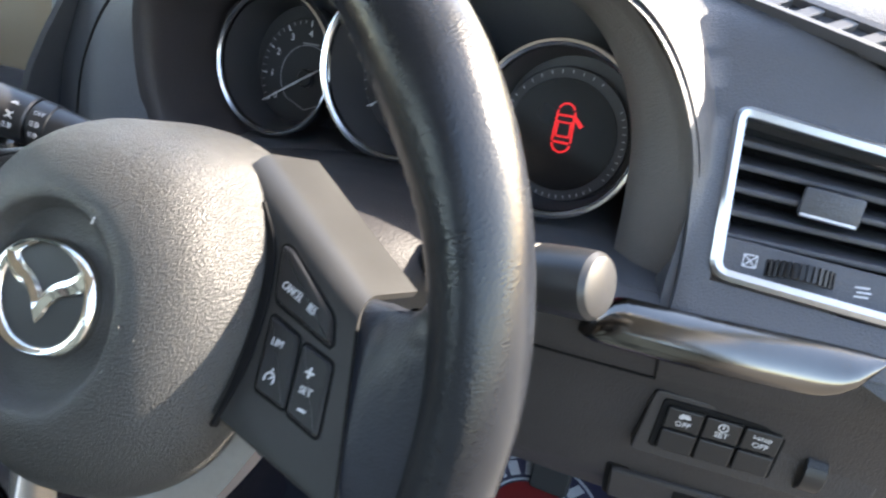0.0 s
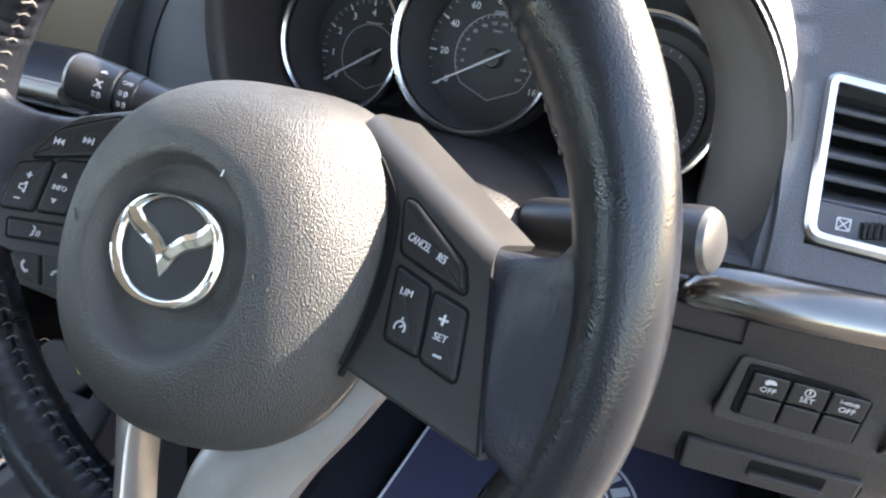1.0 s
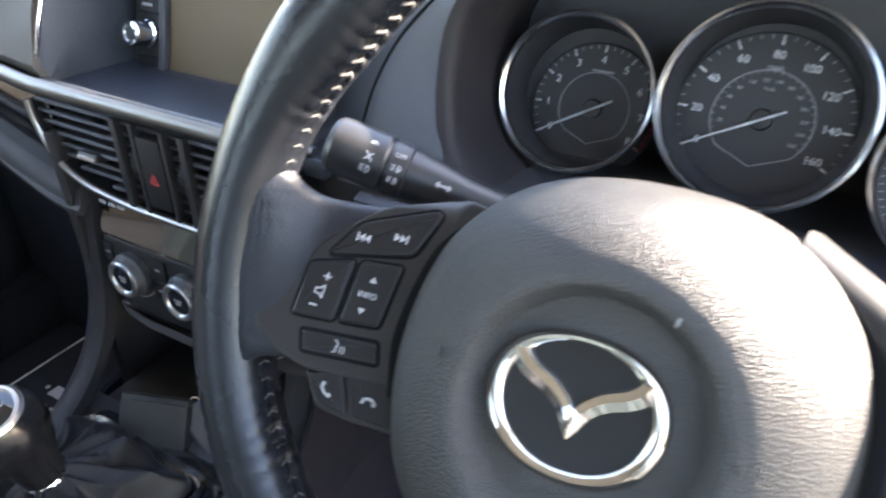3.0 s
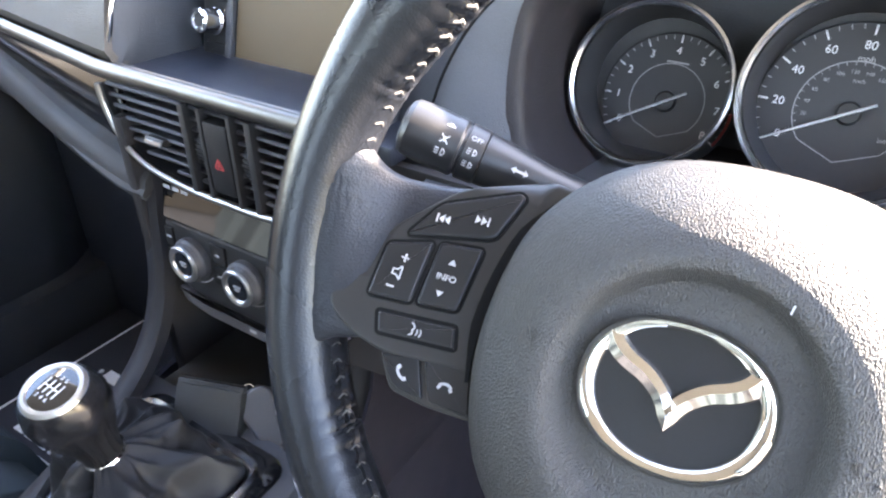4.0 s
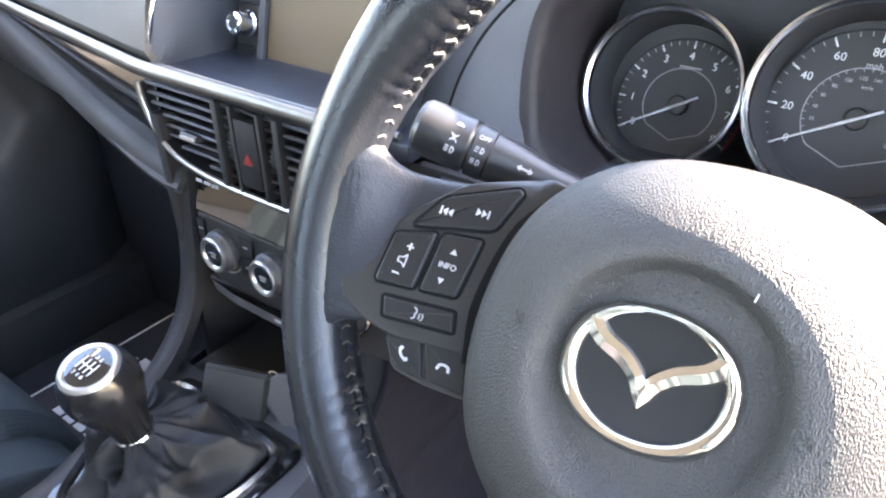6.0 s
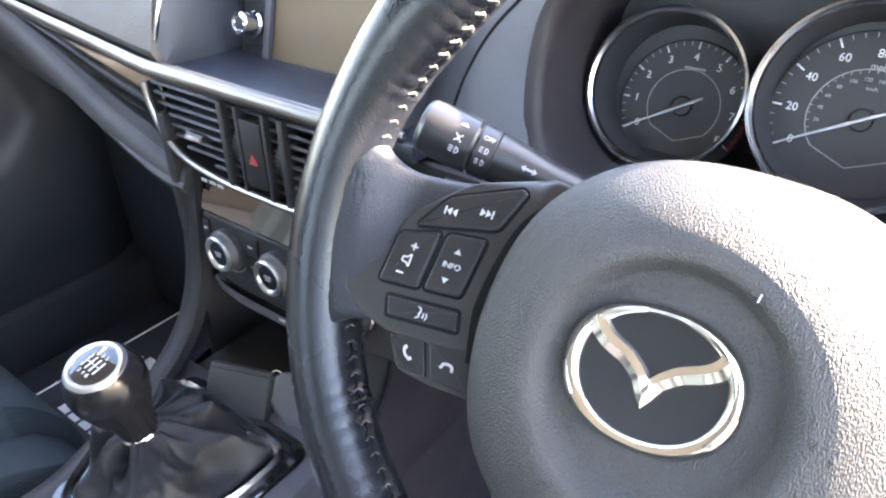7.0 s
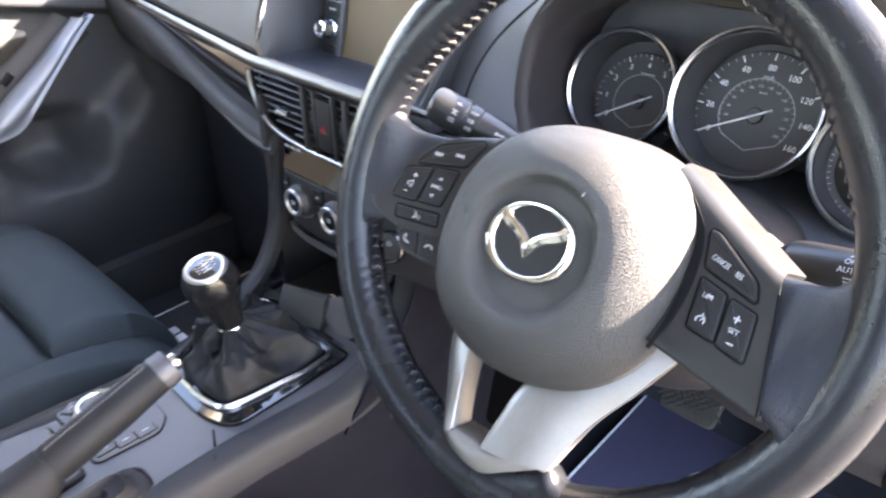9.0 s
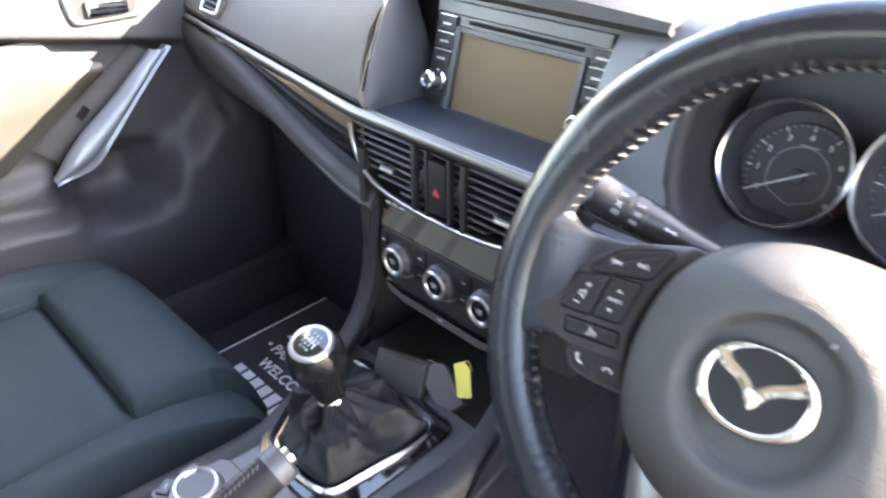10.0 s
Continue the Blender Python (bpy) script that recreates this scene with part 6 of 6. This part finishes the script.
for f in np.linspace(0, 1, 9).tolist():
    rings.append([(0.004 + (p[0] - 0.004) * (1 - 0.8 * f), 0.01 + (p[1] - 0.01) * (1 - 0.8 * f), -0.002 + 0.014 * math.sin(f * 2.6) + 0.003 * math.sin(5 * f * math.pi)) for p in si])
part("slot_boot", loft(rings, caps=True), "shroud_dark", hb, "folded leather round the slot", 70)

# ---- rotary controller ----
rot = thing("rotary_controller", pose(-0.030, -0.168, 0.613), "grey rotary controller dial with silver ring and buttons", "controller")
rp = rounded([(-0.036, 0.030), (-0.024, 0.040), (0.040, 0.040), (0.056, 0.026), (0.050, -0.036), (-0.044, -0.036)], 0.007, 5)
part("gap", slab([tuple(v) for v in inset([Vector(p) for p in rp], -0.001)], -0.004, 0.0015, 0.0003), "gap_black", rot)
part("plate", slab(rp, -0.004, 0.0030, 0.001), "console_grey", rot)
RC = pose(-0.009, -0.003, 0.003)
part("dial", moved(lathe([(0.0225, 0.0), (0.0225, 0.010), (0.0205, 0.0125), (0.0195, 0.0130), (0.0185, 0.0118), (0.0, 0.0112)], 48), RC), "console_grey", rot, "grey dial")
part("dial_ring", moved(lathe([(0.0230, 0.008), (0.0226, 0.0118), (0.0205, 0.0142), (0.0180, 0.0134), (0.0172, 0.0118)], 48), RC), "silver_satin", rot, "bright silver ring")
part("dial_skirt", moved(lathe([(0.0255, 0.0), (0.0255, 0.0045), (0.0235, 0.0060)], 48), RC), "silver_satin", rot)
for x, y, turn in ((-0.038, -0.021, -55), (-0.015, -0.031, -10), (0.010, -0.031, 10), (0.040, -0.022, 90), (0.044, -0.003, 90), (0.046, 0.016, 90), (-0.040, 0.004, 90)):
    at = pose(x, y, 0.003, 0, 0, turn)
    size = [(-0.0085, -0.0055), (0.0085, -0.0055), (0.0085, 0.0055), (-0.0085, 0.0055)]
    part("button_gap", moved(slab(rounded([(u * 1.14, v * 1.2) for u, v in size], 0.001), -0.0004, 0.0004, 0.0002), at), "gap_black", rot)
    bt = part("button", moved(slab(rounded(size, 0.001), -0.0005, 0.0017, 0.0006), at), "console_grey", rot)
    part("caption", moved(bar(-0.003, 0, 0.003, 0, 0.0012), at @ pose(0, 0, 0.0017)), "print_grey", bt, smooth=0)

# ---- things in the bin ----
card = thing("holder_box", pose(-0.010, 0.062, 0.604), "matt black box standing in the console bin", "box")
part("case", moved(box(-0.031, 0.031, -0.006, 0.006, 0.0, 0.050, 0.003), pose(0, -0.010, 0.0, -30, 0, 20)), "rubber", card)
part("lid", moved(box(-0.031, 0.031, -0.004, 0.004, 0.046, 0.054, 0.002), pose(0, -0.010, 0.0, -30, 0, 20)), "satin_black", card)
part("foot", moved(box(-0.012, 0.030, -0.004, 0.020, 0.0, 0.012, 0.002), pose(0, -0.004, -0.002, 0, 0, 20)), "rubber", card)
key = thing("car_key", pose(0.045, 0.088, 0.601), "dark grey key fob with yellow paper tag in the bin", "key")
KI = pose(0.045, 0.088, 0.601).inverted()
def set_on(centre, along, facing):
    """A frame at centre: y along, z facing out."""
    y = Vector(along).normalized()
    z = Vector(facing)
    z = (z - y * z.dot(y)).normalized()
    x = y.cross(z)
    return KI @ Matrix(((x.x, y.x, z.x, centre[0]), (x.y, y.y, z.y, centre[1]), (x.z, y.z, z.z, centre[2]), (0, 0, 0, 1)))
FOB = set_on((0.028, 0.090, 0.6215), (-0.045, 0.009, 0.030), (0.35, -0.55, 0.75))
part("fob", moved(slab(rounded([(-0.016, -0.029), (0.016, -0.029), (0.017, 0.020), (0.010, 0.029), (-0.010, 0.029), (-0.017, 0.020)], 0.005, 4), -0.006, 0.006, 0.003), FOB), "console_grey", key, "dark grey fob", 50)
part("key_ring", moved(tube([(0.005 * math.cos(a), 0.030 + 0.005 * math.sin(a), 0) for a in np.linspace(0, 2 * math.pi, 20, endpoint=False).tolist()], 0.0009, 6, closed=True), FOB), "chrome", key, "steel key ring")
TAG = set_on((0.051, 0.099, 0.643), (-0.020, 0.014, 0.034), (0.15, -0.80, 0.58))
part("tag", moved(slab(rounded([(-0.009, -0.019), (0.008, -0.020), (0.010, 0.012), (0.003, 0.020), (-0.009, 0.018)], 0.002), -0.0005, 0.0005, 0.0002), TAG), "yellow_tag", key, "yellow paper tag")
part("tag_string", moved(tube(spline([(0.000, 0.018, 0), (0.010, 0.020, 0.003), (0.014, 0.010, 0.004)], 4), 0.0006, 5), TAG), "yellow_tag", key)

# ---- seats ----
def pillow(x0, x1, y0, y1, z, crown, edge, drop=0.07, n=14, k=10, rear=None):
    """A rounded cushion block: crowned top, soft edges that fall by drop (by rear at its back)."""
    rear = drop if rear is None else rear
    soft = lambda q: 1 - math.sin(0.5 * math.pi * max(0.0, min(1.0, q))) ** 0.55
    rows = []
    for i in range(n + 1):
        u = i / n
        row = []
        for j in range(k + 1):
            v = j / k
            fall = max(drop * soft((1 - abs(2 * u - 1)) / edge[0]), drop * soft((1 - v) / edge[1]), rear * soft(v / edge[2]))
            row.append((x0 + (x1 - x0) * u, y0 + (y1 - y0) * v, z - fall + crown * math.sin(math.pi * u) * math.sin(math.pi * min(1, 0.15 + v * 0.8))))
        rows.append(row)
    return rows


def seat(name, cx, label):
    s = thing(name, pose(cx, -0.25, 0.30), label, "car seat", "front seats")
    # main cushion
    def cushion(x0, x1, y0, y1, z, crown, edge, drop, base, mat_, nm, lab="", rear=None):
        rows = pillow(x0, x1, y0, y1, z, crown, edge, drop, 24, 22, rear)
        bm = loft(rows, closed=False)
        border = [r[0] for r in rows] + list(rows[-1][1:]) + [r[-1] for r in reversed(rows[:-1])] + list(reversed(rows[0][1:-1]))
        loft([border, [(p[0] + 0.04 * (((x0 + x1) / 2) - p[0]) , p[1], base) for p in border]], closed=True, into=bm)
        bmesh.ops.remove_doubles(bm, verts=bm.verts[:], dist=0.0002)
        return part(nm, bm, mat_, s, lab, 60)
    cushion(-0.166, 0.166, -0.28, 0.098, 0.260, 0.010, (0.08, 0.06, 0.08), 0.010, 0.10, "seat_cloth", "cushion_panel", "dark grey cloth cushion")
    cushion(-0.178, 0.172, 0.096, 0.254, 0.283, 0.012, (0.14, 0.60, 0.12), 0.11, 0.10, "seat_rib", "front_roll", "rounded cloth front of the cushion", 0.012)
    for sd in (-1, 1):
        x0, x1 = sorted((sd * 0.160, sd * 0.246))
        cushion(x0, x1 if sd < 0 else 0.236, -0.30, 0.232, 0.294 if sd < 0 else 0.276, 0.006, (0.75, 0.42, 0.15), 0.075, 0.08, "seat_rib", "side_bolster", "dark cloth side bolster")
        part("piping", tube(spline([(sd * 0.166, -0.27, 0.262), (sd * 0.167, -0.05, 0.262), (sd * 0.170, 0.10, 0.262), (sd * 0.172, 0.19, 0.225)], 5), 0.0022, 6), "seat_rib", s)
    part("piping", tube([(-0.165, 0.097, 0.250), (0, 0.097, 0.262), (0.165, 0.097, 0.250)], 0.0022, 6), "seat_rib", s)
    part("base", box(-0.20, 0.20, -0.26, 0.17, 0.0, 0.13, 0.02), "rubber", s, "dark plastic seat base")
    part("valance", box(-0.242, 0.242, -0.29, 0.12, 0.06, 0.17, 0.02), "dash_hard", s)
    # backrest and headrest
    rows = pillow(-0.17, 0.17, 0.0, 0.56, 0.0, 0.02, (0.15, 0.12, 0.1), 0.05, 14, 12)
    bk = loft(rows, closed=False)
    bmesh.ops.recalc_face_normals(bk, faces=bk.faces[:])
    bmesh.ops.solidify(bk, geom=bk.faces[:], thickness=0.08)
    part("backrest", moved(bk, pose(0, -0.27, 0.24, 108)), "seat_cloth", s, "dark cloth backrest", 60)
    for sd in (-1, 1):
        rows = pillow(*sorted((sd * 0.16, sd * 0.25)), 0.0, 0.50, 0.05, 0.0, (0.7, 0.2, 0.15), 0.09, 8, 12)
        bk = loft(rows, closed=False)
        bmesh.ops.recalc_face_normals(bk, faces=bk.faces[:])
        bmesh.ops.solidify(bk, geom=bk.faces[:], thickness=0.06)
        part("back_bolster", moved(bk, pose(0, -0.27, 0.24, 108)), "seat_cloth", s, "", 60)
    part("headrest", moved(box(-0.12, 0.12, -0.05, 0.04, 0.0, 0.17, 0.035, 4), pose(0, -0.47, 0.83, -12)), "seat_cloth", s, "", 60)
    return s


pseat = seat("passenger_seat", -0.402, "dark charcoal cloth passenger seat with bolstered cushion")
dseat = copy_thing(pseat, pose(0.378, -0.29, 0.30))
dseat.name = "driver_seat"
dseat["label"] = "dark charcoal cloth driver seat behind the wheel"

# ---- floor mats ----
pm = thing("floor_mat", pose(-0.370, 0.24, 0.30), "black printed paper mat with white border in the passenger footwell", "floor mat", "paper floor mats")
part("sheet", slab(rounded([(-0.205, -0.30), (0.205, -0.30), (0.205, 0.235), (-0.205, 0.235)], 0.01), 0.001, 0.012, 0.001), "mat_black", pm, smooth=0)
def border(owner, x0, x1, y0, y1, z, w):
    for q in ((x0, y0, x0, y1), (x1, y0, x1, y1), (x0, y1, x1, y1), (x0, y0, x1, y0)):
        part("border_line", moved(bar(*q, w, 0.0004), pose(0, 0, z)), "mat_print", owner, smooth=0)
border(pm, -0.200, 0.198, -0.295, 0.230, 0.0123, 0.0035)
PT = lambda text, size, x, y: part("caption", moved(words(text, size, 0.0004, "LEFT", 0.0006), pose(x, y, 0.0124)), "mat_print", pm, smooth=0)
PT("• PART EXCHANGE", 0.031, -0.160, -0.066)
PT("WELCOME", 0.031, -0.125, -0.104)
part("bullet", moved(poly([(0.004 * math.cos(t), 0.004 * math.sin(t)) for t in np.linspace(0, 6.28, 12, endpoint=False)], 0.0004), pose(-0.146, -0.028, 0.0124)), "mat_print", pm, smooth=0)
part("caption_bar", moved(bar(-0.134, 0, 0.05, 0, 0.020, 0.0004), pose(0, -0.028, 0.0124)), "mat_print", pm, smooth=0)
for k in range(6):
    part("caption_bar", moved(bar(0, -0.019, 0, 0.019, 0.021, 0.0004), pose(-0.135 + 0.028 * k, -0.152, 0.0124)), "mat_print", pm, smooth=0)
part("rule", moved(bar(-0.13, 0, 0.14, 0, 0.0045, 0.0004), pose(0, -0.183, 0.0124)), "mat_print", pm, smooth=0)
part("caption_bar", moved(bar(-0.13, 0, 0.10, 0, 0.016, 0.0004), pose(0, -0.200, 0.0124)), "mat_print", pm, smooth=0)

dm = thing("floor_mat", pose(0.43, 0.33, 0.30), "dark blue paper mat with round white emblem in the driver footwell", "floor mat", "paper floor mats")
part("sheet", slab(rounded([(-0.200, -0.30), (0.235, -0.30), (0.235, 0.255), (-0.200, 0.255)], 0.01), 0.001, 0.012, 0.001), "mat_paper", dm, smooth=0)
border(dm, -0.196, 0.230, -0.295, 0.250, 0.0123, 0.0035)
EM = pose(0.02, 0.075, 0.0124)
part("emblem_ring", moved(joined(arc(0, 0, 0.092, 0, 360, 0.004, 0.0004, 48), arc(0, 0, 0.055, 0, 360, 0.003, 0.0004, 40)), EM), "mat_print", dm, "white ring of the round emblem", smooth=0)
for a in range(35, 146, 18):
    part("emblem_bar", moved(bar(0.062, 0, 0.086, 0, 0.014, 0.0004), EM @ pose(0, 0, 0, 0, 0, a)), "mat_print", dm, smooth=0)
part("emblem_field", moved(poly([(0.05 * math.cos(t), 0.05 * math.sin(t)) for t in np.linspace(0, 2 * math.pi, 36, endpoint=False)], 0.0003), EM), "print_red", dm, smooth=0)

# ---- pedals ----
bp = thing("brake_pedal", pose(0.372, 0.33, 0.55), "black rubber brake pedal with crosshatched pad", "pedal")
PD = pose(0, 0, 0, 50, 0, 0)
part("pad", moved(slab(rounded([(-0.032, -0.026), (0.032, -0.026), (0.034, 0.026), (-0.034, 0.026)], 0.008), -0.006, 0.006, 0.002), PD), "rubber", bp)
for k in range(-3, 4):
    for a in (45, -45):
        L = 0.030 - 0.004 * abs(k)
        part("rib", moved(moved(box(-L, L, -0.0012, 0.0012, 0.0055, 0.0085, 0.0005, 1), pose(k * 0.0085, 0, 0, 0, 0, a)), PD), "rubber", bp)
part("arm", tube([(0.0, 0.01, 0.0), (0.0, 0.06, 0.06), (0.0, 0.10, 0.14)], 0.008, 10), "gap_black", bp)
cp = thing("clutch_pedal", pose(0.285, 0.35, 0.55), "black rubber clutch pedal", "pedal")
part("pad", moved(slab(rounded([(-0.028, -0.026), (0.028, -0.026), (0.030, 0.026), (-0.030, 0.026)], 0.008), -0.006, 0.006, 0.002), PD), "rubber", cp)
part("arm", tube([(0.0, 0.01, 0.0), (0.0, 0.06, 0.06), (0.0, 0.10, 0.14)], 0.008, 10), "gap_black", cp)
ap = thing("accelerator_pedal", pose(0.462, 0.45, 0.312), "black rubber accelerator pedal hinged on the floor", "pedal")
part("pad", moved(slab(rounded([(-0.026, 0.0), (0.026, 0.0), (0.030, 0.20), (-0.030, 0.20)], 0.008), 0.0, 0.012, 0.003), pose(0, 0, 0, 52)), "rubber", ap)

# ---- passenger door ----
door = thing("passenger_door", pose(-0.69, -0.1, 0.30), "black passenger door panel with silver pull bar", "car door")
DO = pose(-0.69, -0.1, 0.30).inverted()
def opart(name, bm, material, label="", smooth=45, parent=None):
    return part(name, moved(bm, DO), material, parent or door, label, smooth)


POD = [(-0.80, 0.655), (-0.154, 0.640), (-0.050, 0.624), (-0.028, 0.612), (0.024, 0.584), (0.080, 0.576), (0.104, 0.588), (0.158, 0.648), (0.240, 0.706), (0.275, 0.722), (0.40, 0.74)]
def pod_edge(y):
    for (y0, z0), (y1, z1) in zip(POD, POD[1:]):
        if y0 <= y <= y1:
            t = (y - y0) / (y1 - y0)
            return z0 + (z1 - z0) * t * t * (3 - 2 * t)
    return 0.67
def door_x(y, z):
    """How far in the panel stands: waist roll, hollow above the pod, armrest."""
    x = -0.716
    step = lambda t: 1 / (1 + math.exp(max(-40, min(40, t))))
    slope = max(0.0, min(1.0, (y - 0.055) / 0.06))
    wide = 0.003 + 0.009 * slope
    x += 0.056 * step((z - pod_edge(y) - 0.020 * slope) / wide) * step((y - 0.33) / 0.02)
    x -= 0.068 * math.exp(-((y - 0.038) / 0.072) ** 4 - ((z - 0.640) / 0.052) ** 4)
    x += 0.030 * step((z - 0.688) / 0.006) * step((y + 0.035) / 0.018)
    x -= 0.020 * step((z - 0.46) / 0.02)
    belt = 0.897 - 0.19 * (max(-0.2, y) + 0.06)
    x += 0.032 * step((belt - z) / 0.0025) * step((z - 0.972) / 0.006)
    return x
rows = []
ZS = np.concatenate([np.linspace(0.33, 0.56, 8), np.linspace(0.566, 0.745, 60), np.linspace(0.75, 0.835, 8), np.linspace(0.84, 0.93, 30), np.linspace(0.94, 0.985, 8)]).tolist()
for y in np.concatenate([np.linspace(-0.75, -0.24, 30), np.linspace(-0.23, 0.44, 130)]).tolist():
    rows.append([(door_x(y, z), y, z) for z in ZS])
opart("panel", sheet(rows, 0.010), "door_black", "black moulded door panel", 70)
# insert: its dark upper border steps down ahead of the armrest
rows = []
for y0 in np.linspace(-0.70, 0.064, 40).tolist():
    t = max(0.0, min(1.0, (y0 + 0.022) / 0.030))
    top_z = 0.889 - 0.034 * t * t * (3 - 2 * t) - (0.020 * max(0.0, (y0 - 0.01) / 0.054) if y0 > 0.01 else 0)
    bot_z = max(0.700, 0.742 + 0.70 * (y0 + 0.061))
    bot_z = min(bot_z, top_z - 0.003)
    rows.append([(-0.7095 + 0.006 * math.sin(math.pi * k / 6), y0, bot_z + (top_z - bot_z) * k / 6) for k in range(7)])
opart("insert", sheet(rows, 0.006), "door_insert", "padded leatherette insert", 60)
# switch plate and silver pull blade
rows = []
for f in np.linspace(0, 1, 12).tolist():
    y0, z0 = -0.052 + 0.192 * f, 0.716 + 0.124 * f
    rows.append([(-0.7125, y0 - 0.020, z0 + 0.018), (-0.7030, y0 - 0.014, z0 + 0.013), (-0.698, y0, z0 + 0.0), (-0.695, y0 + 0.016, z0 - 0.014), (-0.705, y0 + 0.026, z0 - 0.024)])
opart("switch_plate", sheet(rows, 0.004), "lid_dark", "black switch plate", 60)
opart("window_switch", moved(box(-0.011, 0.011, -0.006, 0.006, 0, 0.006, 0.0015), pose(-0.701, 0.016, 0.772) @ Matrix(((0, 0.3, 0.95, 0), (0.75, -0.6, 0.1, 0), (0.66, 0.7, -0.3, 0), (0, 0, 0, 1)))), "button_black", "black window switch")
edge_l = spline([(-0.664, -0.060, 0.6885), (-0.664, -0.030, 0.7240), (-0.662, 0.000, 0.7520), (-0.660, 0.050, 0.7890), (-0.660, 0.095, 0.8260), (-0.662, 0.1300, 0.8535)], 6)
edge_r = spline([(-0.664, -0.058, 0.6880), (-0.660, -0.028, 0.6930), (-0.656, 0.002, 0.7040), (-0.652, 0.036, 0.7400), (-0.650, 0.092, 0.7990), (-0.656, 0.1560, 0.8580)], 6)
rows = []
for i, (a, b) in enumerate(zip(edge_l, edge_r)):
    h = min(1.0, (a - b).length / 0.03)
    rows.append([a + Vector((-0.014, 0.006, -0.006)), a + Vector((-0.001, -0.0005, 0.0005))] + [a.lerp(b, f) + Vector((0.011 * h * math.sin(math.pi * min(1, f * 1.1 + 0.05)) ** 0.8 if f < 0.86 else 0.0015, 0, 0)) for f in (0.05, 0.16, 0.32, 0.5, 0.68, 0.84)] + [b + Vector((0.0015, 0, 0)), b + Vector((-0.03, 0.003, -0.003))])
opart("pull_bar", sheet(rows, 0.003), "pull_silver", "satin silver pull blade", 60)
# inner release with chrome lever
rel = opart("release_cup", moved(slab(rounded([(-0.055, -0.022), (0.055, -0.022), (0.062, 0.03), (-0.062, 0.03)], 0.015, 5), -0.01, 0.006, 0.003), pose(-0.684, 0.085, 0.925, 90, 0, 90)), "silver_satin", "silver release cup")
opart("release_hollow", moved(slab(rounded([(-0.042, -0.014), (0.042, -0.014), (0.048, 0.022), (-0.048, 0.022)], 0.012, 5), 0.0, 0.0068, 0.0003), pose(-0.684, 0.085, 0.925, 90, 0, 90)), "satin_black", parent=rel)
opart("release_lever", moved(box(-0.032, 0.030, -0.012, 0.012, 0.006, 0.014, 0.004, 3), pose(-0.684, 0.085, 0.925, 90, 0, 90)), "chrome", "chrome release lever", parent=rel)
